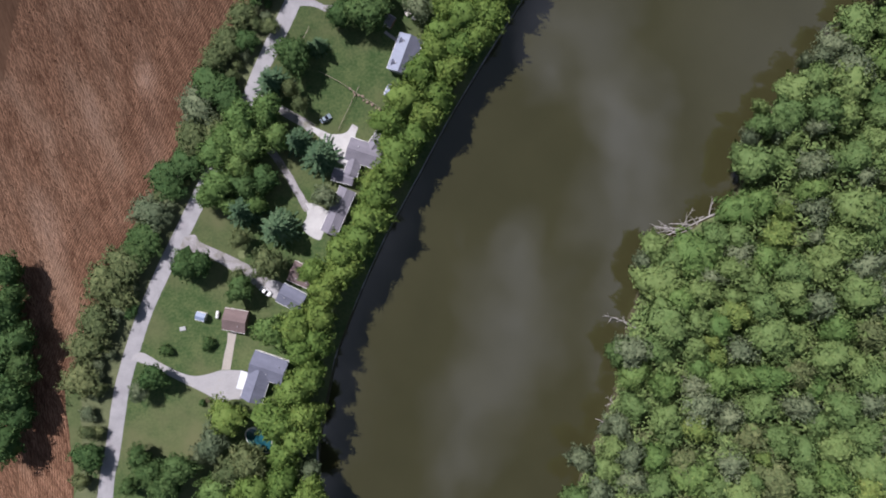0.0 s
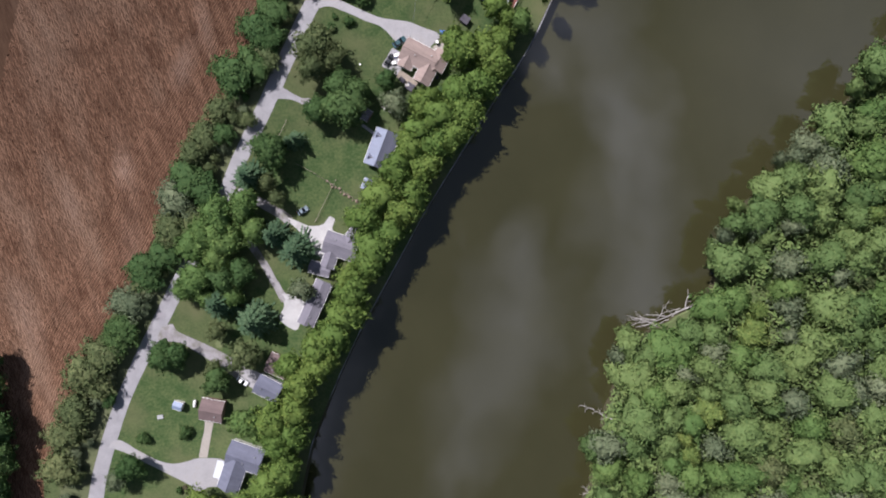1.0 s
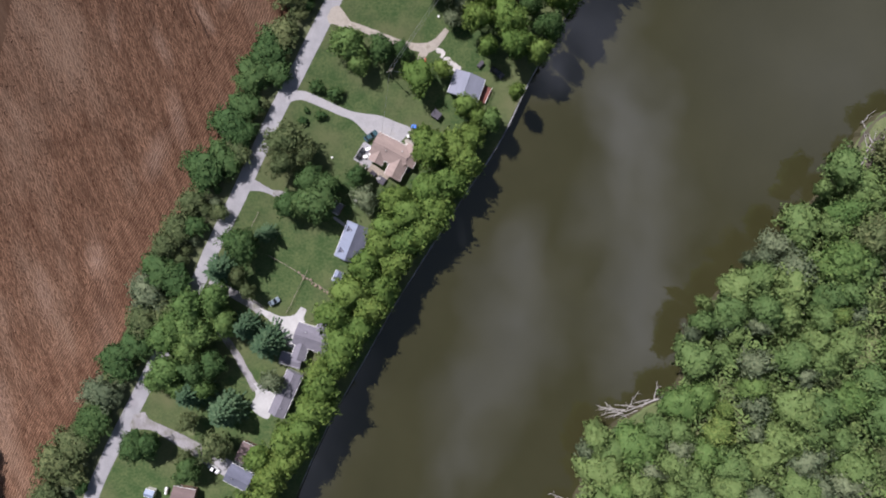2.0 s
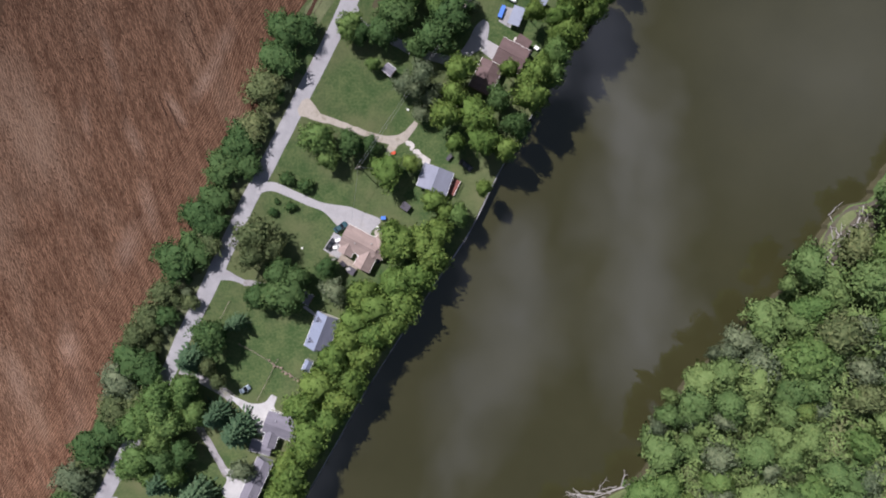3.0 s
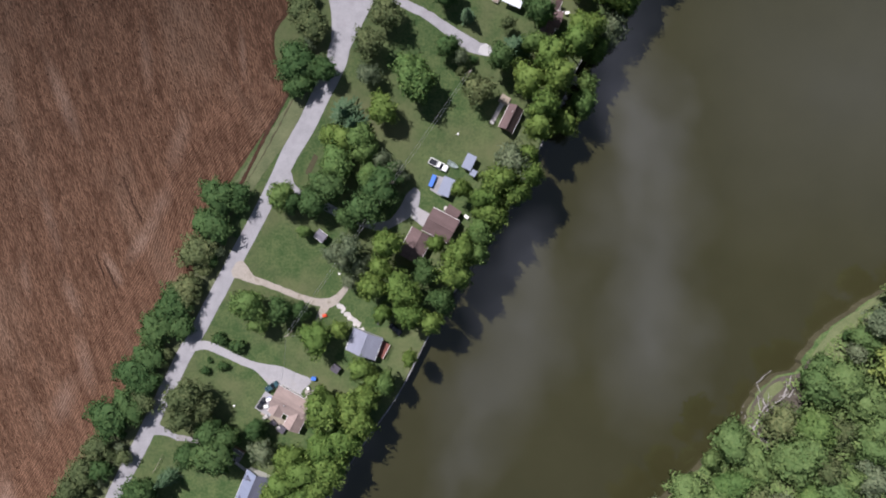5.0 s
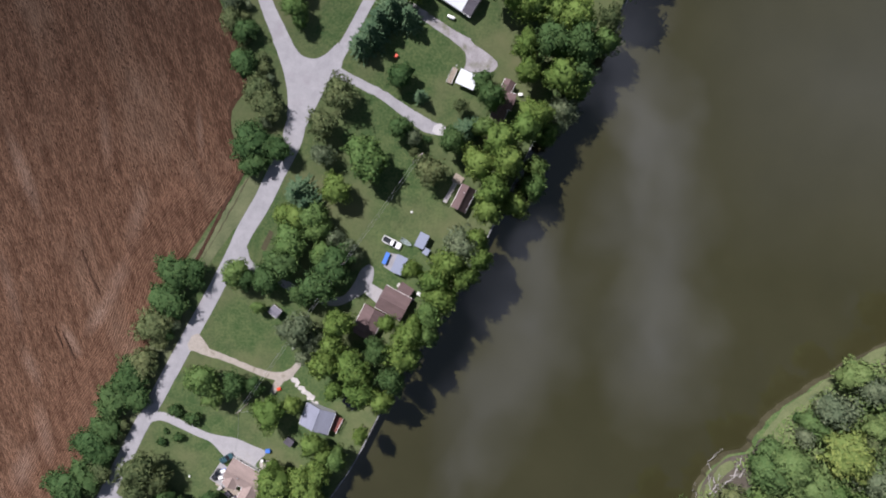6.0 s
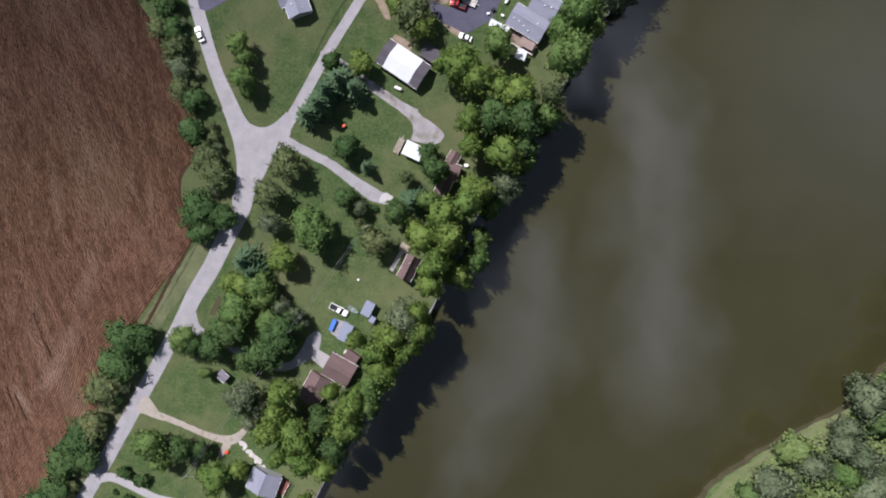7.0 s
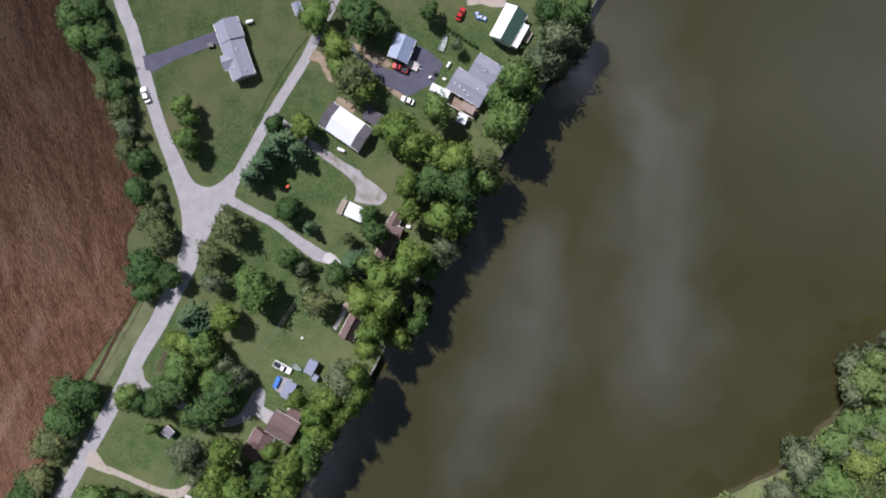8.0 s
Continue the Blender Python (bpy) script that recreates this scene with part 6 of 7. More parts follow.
def house(x, y, L, W, rot, roof, wall, label, eave=2.55, rise=1.5, wings=(), vents=((0.2, 0.25),), chimney=None, name="house", roof2=None, ribs=False, spots=(-0.28, 0.28), category="house"):
    """A gabled house. wings: (dx, dy, length, width, turn, eave, rise) in the house's own axes."""
    thing = empty(name, pose(x, y, 0, 0, 0, rot), label, category)
    gable(thing, 0, 0, L, W, 0, eave, rise, M[roof], M[wall], roof2=M[roof2] if roof2 else None, ribs=ribs)
    for dx, dy, l, w, turn, e, r in wings:
        gable(thing, dx, dy, l, w, turn, e, r, M[roof], M[wall])
    openings(thing, L, W, eave, spots=spots)
    k = rise / (W / 2)
    for u, v in vents:
        px, py = u * L, v * W
        z = eave + rise - abs(py) * k + 0.1
        bm = bmesh.new()
        tube_between(bm, (px, py, z - 0.1), (px, py, z + 0.35), 0.09, 0.09, 8)
        tube_between(bm, (px, py, z + 0.33), (px, py, z + 0.42), 0.2, 0.12, 8)
        part("roof_vent", bm, M["galv"], thing, "pale metal roof vent")
    if chimney:
        px, py = chimney[0] * L, chimney[1] * W
        c = block("chimney", px - 0.4, px + 0.4, py - 0.3, py + 0.3, 1.5, eave + rise + 0.7, M["brick"], thing, "brick chimney")
        block("chimney_cap", px - 0.46, px + 0.46, py - 0.36, py + 0.36, eave + rise + 0.7, eave + rise + 0.8, M["concrete"], c)
    return thing


def shed(x, y, L, W, rot, roof, wall, label, eave=1.9, rise=0.6, name="shed"):
    thing = empty(name, pose(x, y, 0, 0, 0, rot), label, "shed")
    gable(thing, 0, 0, L, W, 0, eave, rise, M[roof], M[wall], over=0.15)
    block("door", -0.5, 0.5, -W / 2 + 0.05, -W / 2 + 0.17, 0.02, 1.7, M["timber"], thing)
    return thing


def canopy(x, y, L, W, rot, roof, label, high=2.5, low=2.2, wall=None, name="carport", category="carport"):
    thing = empty(name, pose(x, y, 0, 0, 0, rot), label, category)
    flat_roof(thing, 0, 0, L, W, 0, high, low, M[roof], wall=M[wall] if wall else None)
    return thing


def deck(x, y, L, W, rot, material, label, z=0.5, rails=()):
    """A boarded deck on posts; rails: the sides (n, s, e, w) that carry one."""
    thing = empty("deck", pose(x, y, 0, 0, 0, rot), label, "deck")
    n = max(3, int(W / 0.3))
    for i in range(n):
        y0 = -W / 2 + W * i / n
        board = block("board", -L / 2, L / 2, y0, y0 + W / n - 0.02, z - 0.05, z, M[material], thing)
    for sx in (-1, 1):
        for sy in (-1, 1):
            block("post", sx * (L / 2 - 0.1) - 0.06, sx * (L / 2 - 0.1) + 0.06, sy * (W / 2 - 0.1) - 0.06, sy * (W / 2 - 0.1) + 0.06, -0.1, z - 0.05, M["timber"], thing)
    for r in rails:
        ends = {"n": ((-L / 2, W / 2), (L / 2, W / 2)), "s": ((-L / 2, -W / 2), (L / 2, -W / 2)), "e": ((L / 2, -W / 2), (L / 2, W / 2)), "w": ((-L / 2, -W / 2), (-L / 2, W / 2))}[r]
        bm = bmesh.new()
        for h in (z + 0.5, z + 0.95):
            tube_between(bm, (*ends[0], h), (*ends[1], h), 0.06, 0.06, 6)
        for q in range(5):
            u = q / 4
            px, py = ends[0][0] + (ends[1][0] - ends[0][0]) * u, ends[0][1] + (ends[1][1] - ends[0][1]) * u
            tube_between(bm, (px, py, z - 0.04), (px, py, z + 0.97), 0.05, 0.05, 6)
        part("railing", bm, M["trim"], thing, "white railing")
    return thing


house(-52.8, -45.1, 10.8, 7.9, -19, "roof_slate", "siding", "slate-blue shingled house beside the river trees", rise=1.7, wings=((-1.8, -6.3, 10.2, 6.9, 90, 2.55, 1.6),), vents=((0.02, -0.2), (0.3, 0.2)))
house(-62.6, -30.6, 7.1, 6.8, -10, "roof_rose", "siding_brown", "brown-shingled garage in a mown yard", rise=1.4, vents=((0.2, -0.2),), name="garage", category="garage")
house(-45.5, -23.7, 7.8, 6.2, -27, "roof_slate", "siding_grey", "grey-shingled small house beside a concrete pad", rise=1.3, vents=((-0.2, -0.1),))
house(-41.6, -17.0, 8.4, 6.4, -24, "roof_rose", "siding_brown", "rose-brown shingled cottage under river trees", rise=1.3, vents=((-0.2, -0.25), (0.2, -0.25)))
house(-31.1, 2.4, 14.6, 5.2, -114, "roof_grey", "siding_grey", "long grey mobile home with a porch roof", rise=0.8, spots=(-0.36, -0.15, 0.15, 0.36), vents=((0.3, 0.1), (-0.2, 0.1)))
house(-29.6, 12.8, 6.6, 3.8, -15, "roof_grey", "siding_grey", "low grey-roofed outbuilding between two houses", eave=2.2, rise=0.6, vents=())
house(-23.0, 19.6, 10.6, 7.0, -18, "roof_grey", "siding", "grey-shingled house with several wings", rise=1.4, wings=((2.8, 5.4, 7.6, 4.2, 72, 2.5, 0.9), (-2.2, -5.0, 5.0, 4.2, 90, 2.4, 0.8)), vents=((-0.2, 0.2),))
# Pale sunlit slope, slate shaded slope: light and shade put into the roof colours.
house(-10.9, 48.7, 11.4, 7.4, -111, "roof_slate", "siding", "blue metal-roofed cabin with a paler sunlit slope and two dark wedges", rise=1.7, roof2="metal_pale", ribs=True, vents=((-0.28, -0.22), (0.3, -0.22)))
shed(-15.5, 38.3, 3.5, 2.4, -114, "metal_pale", "siding_grey", "small blue-roofed garden shed on grass")
house(0.3, 76.0, 11.0, 7.0, -27, "roof_tan", "siding", "tan-shingled house with several cross gables", rise=1.4, wings=((3.9, -3.6, 6.6, 5.2, 90, 2.45, 1.2), (5.8, 1.4, 6.2, 4.8, 90, 2.5, 1.0), (-2.6, -2.6, 5.4, 4.6, 90, 2.4, 0.9)), vents=((-0.1, -0.1), (0.3, 0.2)))
slab("patio", ((4.2, 79.6), (7.6, 80.6), (8.8, 78.4), (8.2, 76.4), (4.6, 77.2)), M["buff"], "buff concrete patio beside a tan-roofed house", "patio", z=0.06, smooth=False)
house(22.5, 95.2, 7.2, 9.4, -109, "roof_pale", "siding_grey", "pale grey-blue roofed cabin by the river", rise=1.6, vents=())
house(44.2, 131.6, 8.8, 7.6, -26, "roof_maroon", "siding_brown", "maroon-shingled house under river trees", rise=1.4, wings=((-3.8, -8.8, 9.2, 7.0, 90, 2.4, 1.3),), vents=())
house(63.8, 163.7, 7.6, 4.6, -114, "roof_maroon", "siding_brown", "steep maroon-roofed cabin beside a narrow path", eave=2.3, rise=2.2, vents=((-0.2, -0.1),))
house(59.2, 223.4, 14.6, 8.0, -31, "roof_dark", "siding_grey", "long dark-shingled house with white metal sheets over its middle roof", rise=1.3, vents=())
house(74.6, 192.9, 5.6, 5.0, -15, "roof_maroon", "siding_brown", "brown-roofed cottage beneath tall trees", rise=1.2, wings=((-0.4, 4.0, 3.8, 3.4, 80, 2.3, 0.8), (-0.6, -5.2, 6.0, 4.2, 84, 2.3, 0.8)), vents=())
house(74.6, 247.0, 7.4, 6.2, -109, "metal_blue", "siding_grey", "blue metal-roofed garage beside an asphalt yard", rise=1.3, ribs=True, vents=(), name="garage", category="garage")
house(94.8, 236.7, 11.2, 7.0, -28, "roof_pale", "siding_grey", "grey-shingled house with small skylights", rise=1.2, wings=((1.7, 6.7, 8.2, 6.8, 0, 2.6, 1.1),), vents=())
house(105.3, 255.0, 10.4, 7.0, -115, "metal_green", "siding", "green and white metal-roofed barn with a lean-to", eave=2.9, rise=1.9, roof2="metal_white", ribs=True, vents=(), name="barn", category="barn")
house(26.1, 241.6, 11.6, 7.2, -68, "roof_pale", "siding_grey", "long pale-grey shingled bungalow with a stepped roof on a lawn", rise=1.3, wings=((-0.1, -2.2, 5.2, 4.4, 90, 2.55, 0.9), (-8.6, 0.3, 6.2, 7.6, 0, 2.75, 1.4)), spots=(-0.3, 0.3), vents=((-0.2, 0.15), (0.2, -0.2), (0.36, 0.2)))
shed(43.2, 257.2, 3.7, 2.5, -65, "metal_pale", "siding_grey", "small pale-roofed shed at the lawn's edge")
shed(-16.4, 59.3, 4.6, 3.4, -30, "roof_grey", "siding_brown", "small grey-roofed shed beneath dark trees")
shed(8.4, 127.2, 3.3, 2.8, -37, "roof_grey", "siding_brown", "small grey-roofed shed under dense trees")
shed(-73.3, -29.5, 2.9, 2.5, -16, "metal_blue", "siding", "small shed with a blue tarpaulin roof")
canopy(63.3, 198.4, 5.8, 4.4, -22, "metal_white", "white metal carport beside a gravel turning place", 2.5, 2.35)
canopy(45.5, 143.1, 5.6, 3.5, -111, "metal_pale", "pale blue metal-roofed open shelter", 2.6, 2.2)
canopy(52.0, 150.6, 4.6, 3.0, -114, "metal_pale", "pale blue metal-roofed shelter under river trees", 2.5, 2.2, "siding_grey", "shed", "shed")
canopy(53.4, 147.4, 2.0, 1.8, -119, "metal_pale", "small pale blue metal-roofed lean-to", 2.2, 2.0, "siding_grey", "shed", "shed")
canopy(47.6, 135.6, 4.4, 3.2, -32, "roof_maroon", "low maroon lean-to beside a house", 2.3, 2.0, "siding_brown", "shed", "shed")
canopy(93.4, 227.7, 3.0, 2.8, -17, "metal_white", "white awning over a deck", 2.4, 2.2, name="awning", category="awning")
canopy(108.3, 252.5, 7.2, 3.1, -116, "metal_white", "white metal lean-to beside a green-roofed barn", 2.7, 2.3, "siding")
deck(-7.2, 74.9, 5.4, 6.3, -31, "concrete", "pale cluttered deck beside a tan-roofed house", 0.35)
deck(-4.7, 70.4, 9.4, 2.6, -33, "timber", "grey boarded walk with clutter beside a tan-roofed house", 0.3)
deck(27.9, 93.2, 4.8, 2.6, -115, "deck_red", "red-stained deck with a white rail", 0.8, "n")
deck(61.9, 169.4, 3.0, 2.6, -29, "timber", "grey weathered deck beside a cabin", 0.4)
deck(59.9, 165.7, 7.6, 1.3, 63, "stone", "narrow pale walk along a cabin", 0.2)
deck(92.3, 232.3, 12.0, 3.8, -27, "deck", "brown boarded deck behind a grey house", 0.6, "s")
canopy(-60.6, -49.0, 5.6, 2.6, 74, "metal_white", "white metal porch roof beside a slate-roofed house", 2.6, 2.35, name="porch_roof", category="porch")
# Added dark roof in place of tree shade and a dark deck.
canopy(67.4, 226.6, 6.4, 4.2, -31, "roof_dark", "dark roof standing for tree shade and a dark deck behind a long house", 2.4, 2.15, "siding_brown", "shed", "shed")
canopy(94.9, 230.8, 4.5, 2.4, -25, "roof_tan", "tan fabric pavilion on a deck", 2.4, 2.3, name="pavilion", category="pavilion")


def roof_sheets():
    """White sheets laid over the middle of the long dark roof, flush on its two slopes."""
    thing = empty("metal_roofing", pose(59.2, 223.4, 0, 0, 0, -31), "bright white metal roofing over a house roof", "roofing")
    k = 1.3 / 4.0
    for s in (-1, 1):
        bm = bmesh.new()
        z0, z1 = 2.55 - k * 0.35 + 0.16, 2.55 + 1.3 + 0.21
        x0, x1, w = -4.7, 4.3, 4.05
        v = [bm.verts.new(p) for p in ((x0, s * w, z0), (x1, s * w, z0), (x1, 0, z1), (x0, 0, z1), (x0, s * w, z0 - 0.05), (x1, s * w, z0 - 0.05), (x1, 0, z1 - 0.05), (x0, 0, z1 - 0.05))]
        for f in ((0, 1, 2, 3), (7, 6, 5, 4), (0, 4, 5, 1), (1, 5, 6, 2), (2, 6, 7, 3), (3, 7, 4, 0)):
            bm.faces.new([v[i] for i in f])
        bmesh.ops.recalc_face_normals(bm, faces=bm.faces)
        sheet = part("roof_sheet", bm, M["metal_white"], thing)
        bm = bmesh.new()
        for j in range(17):
            x = x0 + 0.05 + (x1 - x0 - 0.1) * j / 16
            tube_between(bm, (x, s * w, z0 + 0.012), (x, 0, z1 + 0.012), 0.025, 0.025, 4)
        part("rib", bm, M["metal_white"], sheet)


roof_sheets()
for u, v in ((-4.0, -1.2), (-2.4, -1.2), (-0.6, -1.6), (1.2, -2.2), (2.6, 0.8), (1.8, 6.2), (3.6, 6.6)):
    a = radians(-28)
    sk = empty("skylight", pose(94.8 + u * math.cos(a) - v * math.sin(a), 236.7 + u * math.sin(a) + v * math.cos(a), 3.9 - 0.33 * abs(v if v < 4 else v - 6.4), 0, 0, -28), "small white roof skylight", "skylight", "skylights on the grey house")
    block("curb", -0.18, 0.18, -0.18, 0.18, -0.5, 0.12, M["trim"], sk)
    block("dome", -0.15, 0.15, -0.15, 0.15, 0.12, 0.2, M["lamp_glass"], sk, "", 0.03)


# ---- vehicles ----
def wheel(thing, x, y, r, w):
    bm = bmesh.new()
    tube_between(bm, (x, y - w / 2, r), (x, y + w / 2, r), r, r, 14)
    t = part("wheel", bm, M["rubber"], thing)
    bm = bmesh.new()
    s = 1 if y > 0 else -1
    tube_between(bm, (x, y + s * w * 0.42, r), (x, y + s * w * 0.53, r), r * 0.6, r * 0.5, 10)
    part("rim", bm, M["alloy"], t)


def loft(bm, sections):
    """Joins equal closed sections, front to back, and caps them."""
    rings = [[bm.verts.new(p) for p in s] for s in sections]
    n = len(rings[0])
    for a, b in zip(rings, rings[1:]):
        for k in range(n):
            bm.faces.new((a[k], a[(k + 1) % n], b[(k + 1) % n], b[k]))
    bm.faces.new(rings[0][::-1])
    bm.faces.new(rings[-1])
    bmesh.ops.recalc_face_normals(bm, faces=bm.faces)


def section(x, half, z0, z1, tuck=0.12):
    return [(x, -half, z0), (x, half, z0), (x, half, z0 + (z1 - z0) * 0.7), (x, half - tuck, z1), (x, -half + tuck, z1), (x, -half, z0 + (z1 - z0) * 0.7)]


def vehicle(x, y, rot, L, W, paint, label, kind="car", name="car", z=0.04):
    thing = empty(name, pose(x, y, z, 0, 0, rot), label, "truck" if kind == "pickup" else "car")
    h, low = (0.98, 0.3) if kind == "pickup" else (0.86, 0.24)
    bm = bmesh.new()
    loft(bm, [section(-L / 2, W * 0.43, low + 0.1, h - 0.08), section(-L / 2 + 0.15, W * 0.49, low, h), section(-L * 0.2, W / 2, low, h + 0.02), section(L * 0.2, W / 2, low, h), section(L / 2 - 0.3, W * 0.48, low, h - 0.1), section(L / 2, W * 0.4, low + 0.1, h - 0.25)])
    bmesh.ops.bevel(bm, geom=bm.edges[:], offset=0.04, segments=1, affect="EDGES")
    part("body", bm, paint, thing)
    c0, c1 = (-L * 0.06, L * 0.24) if kind == "pickup" else (-L * 0.38, L * 0.22)
    top = h + (0.72 if kind == "pickup" else 0.58)
    bm = bmesh.new()
    back = 0.12 if kind == "pickup" else 0.45
    loft(bm, [section(c0, W * 0.44, h - 0.03, h, 0.02), section(c0 + back, W * 0.40, h - 0.03, top - 0.03, 0.1), section(c1 - 0.75, W * 0.40, h - 0.03, top - 0.03, 0.1), section(c1, W * 0.44, h - 0.03, h, 0.02)])
    part("glasshouse", bm, M["glass"], thing, "dark tinted glass")
    bm = bmesh.new()
    box(bm, c0 + back + 0.05, c1 - 0.78, -W * 0.35, W * 0.35, top - 0.05, top + 0.03)
    bmesh.ops.bevel(bm, geom=bm.edges[:], offset=0.04, segments=2, affect="EDGES")
    part("roof", bm, paint, thing)
    if kind == "pickup":
        block("bed", -L / 2 + 0.18, c0 - 0.12, -W * 0.4, W * 0.4, h - 0.02, h + 0.035, M["paint_black"], thing, "dark lined truck bed")
        for s in (-1, 1):
            block("bed_rail", -L / 2 + 0.1, c0 - 0.02, s * W * 0.44 - 0.06, s * W * 0.44 + 0.06, h - 0.05, h + 0.1, paint, thing)
        block("tailgate", -L / 2 + 0.06, -L / 2 + 0.15, -W * 0.42, W * 0.42, h - 0.4, h + 0.1, paint, thing)
    r = 0.38 if kind == "pickup" else 0.32
    for sx in (-0.31, 0.31):
        for s in (-1, 1):
            wheel(thing, sx * L, s * (W / 2 - 0.1), r, 0.22)
    for s in (-1, 1):
        block("headlight", L / 2 - 0.2, L / 2 - 0.02, s * W * 0.34 - 0.16, s * W * 0.34 + 0.16, h - 0.38, h - 0.22, M["lamp_glass"], thing, "", 0.03)
        block("tail_light", -L / 2 + 0.0, -L / 2 + 0.1, s * W * 0.38 - 0.1, s * W * 0.38 + 0.1, h - 0.3, h - 0.12, M["lamp_red"], thing, "", 0.02)
        block("mirror", c1 - 0.35, c1 - 0.2, s * (W / 2 + 0.08) - 0.09, s * (W / 2 + 0.08) + 0.09, h + 0.02, h + 0.18, paint, thing, "", 0.03)
    return thing


vehicle(42.9, 149.6, -25, 6.0, 2.1, M["paint_white"], "white pickup truck parked on the grass", "pickup", "pickup_truck")
vehicle(74.2, 241.8, 162, 5.0, 1.9, M["paint_red"], "red pickup truck parked beside a blue-roofed garage", "pickup", "pickup_truck", z=0.06)
vehicle(76.9, 232.4, 160, 3.9, 1.8, M["paint_white"], "white car parked at the asphalt yard's edge")
vehicle(91.1, 258.2, 66, 3.9, 1.7, M["paint_red"], "red car parked on the grass")
vehicle(-2.5, 230.0, 114, 4.7, 1.9, M["paint_white"], "white car with dark windows on the lane")
vehicle(-34.9, 30.3, 32, 3.5, 1.65, M["paint_silver"], "small silver-blue car parked on the lawn beside a drive")
vehicle(-53.8, -22.0, -36, 3.7, 1.65, M["paint_white"], "white car parked at a gravel drive's end")
vehicle(-5.8, 80.5, 35, 4.4, 1.9, M["paint_teal"], "dark teal car parked beside a tan-roofed house", z=0.06)
vehicle(-8.8, 75.2, 57, 4.0, 1.7, M["paint_black"], "dark car parked beside a deck")
vehicle(31.6, 99.6, -38, 4.4, 1.8, M["paint_black"], "dark car parked under river trees")


def travel_trailer(x, y, rot, L, W, label):
    thing = empty("travel_trailer", pose(x, y, 0.04, 0, 0, rot), label, "trailer")
    block("body", -L / 2, L / 2, -W / 2, W / 2, 0.45, 2.6, M["metal_white"], thing, "", 0.12)
    for u in (-0.25, 0.2):
        block("roof_vent", u * L - 0.25, u * L + 0.25, -0.25, 0.25, 2.6, 2.72, M["trim"], thing, "", 0.03)
    block("window", -1.2, -0.2, -W / 2 - 0.02, -W / 2 + 0.02, 1.4, 2.0, M["glass"], thing)
    block("door", 0.6, 1.3, -W / 2 - 0.02, -W / 2 + 0.02, 0.6, 2.3, M["siding_grey"], thing)
    for s in (-1, 1):
        wheel(thing, -0.2, s * (W / 2 - 0.14), 0.33, 0.2)
    block("hitch", L / 2, L / 2 + 0.9, -0.05, 0.05, 0.4, 0.52, M["galv"], thing)


travel_trailer(86.5, 235.3, -23, 6.0, 2.3, "white travel trailer beside a grey house")


def boat(x, y, rot, L, W, material, label, z=0.0):
    """An open hull with thwarts, pointed at the bow."""
    thing = empty("boat", pose(x, y, z, 0, 0, rot), label, "boat")
    bm = bmesh.new()
    outer = []
    for u, k, lift in ((-0.5, 0.85, 0), (-0.3, 1, 0), (0, 1, 0), (0.25, 0.82, 0.05), (0.42, 0.4, 0.15), (0.5, 0.04, 0.22)):
        h = W / 2 * k
        outer.append([(u * L, -h * 0.7, lift), (u * L, h * 0.7, lift), (u * L, h, 0.55 + lift), (u * L, h - 0.07 * k, 0.55 + lift), (u * L, h * 0.62, 0.1 + lift), (u * L, -h * 0.62, 0.1 + lift), (u * L, -h + 0.07 * k, 0.55 + lift), (u * L, -h, 0.55 + lift)])
    loft(bm, outer)
    part("hull", bm, M[material], thing)
    for u in (-0.3, 0.05, 0.25):
        k = 0.9 if u < 0.1 else 0.7
        block("thwart", u * L - 0.12, u * L + 0.12, -W / 2 * k, W / 2 * k, 0.38, 0.43, M[material], thing)
    block("transom", -L / 2 - 0.02, -L / 2 + 0.06, -W * 0.4, W * 0.4, 0.08, 0.58, M[material], thing)
    return thing


boat(47.2, 149.8, -28, 3.6, 1.5, "hull_grey", "small grey rowing boat on the grass")
boat(86.6, 249.8, 72, 5.0, 1.9, "hull_grey", "pale grey-green boat on the grass")
boat(27.2, 80.0, 55, 3.6, 1.3, "paint_black", "dark small boat moored at the bank", z=WATER - 0.25)


def flat_trailer(x, y, rot, L, W, label, load=False):
    thing = empty("utility_trailer", pose(x, y, 0.04, 0, 0, rot), label, "trailer")
    n = 8
    for i in range(n):
        y0 = -W / 2 + W * i / n
        block("plank", -L / 2, L / 2, y0, y0 + W / n - 0.03, 0.55, 0.6, M["stone" if not load else "timber"], thing)
    block("frame_rail", -L / 2, L / 2, -W / 2 - 0.06, -W / 2, 0.45, 0.72, M["galv"], thing)
    block("frame_rail", -L / 2, L / 2, W / 2, W / 2 + 0.06, 0.45, 0.72, M["galv"], thing)
    block("drawbar", L / 2, L / 2 + 1.1, -0.05, 0.05, 0.45, 0.53, M["galv"], thing)
    for s in (-1, 1):
        wheel(thing, 0, s * (W / 2 - 0.1), 0.3, 0.18)
    return thing


flat_trailer(77.8, 242.8, -23, 3.8, 2.1, "pale flatbed trailer on asphalt")
flat_trailer(58.8, 199.8, 68, 4.8, 1.6, "grey flatbed trailer beside a white carport", True)


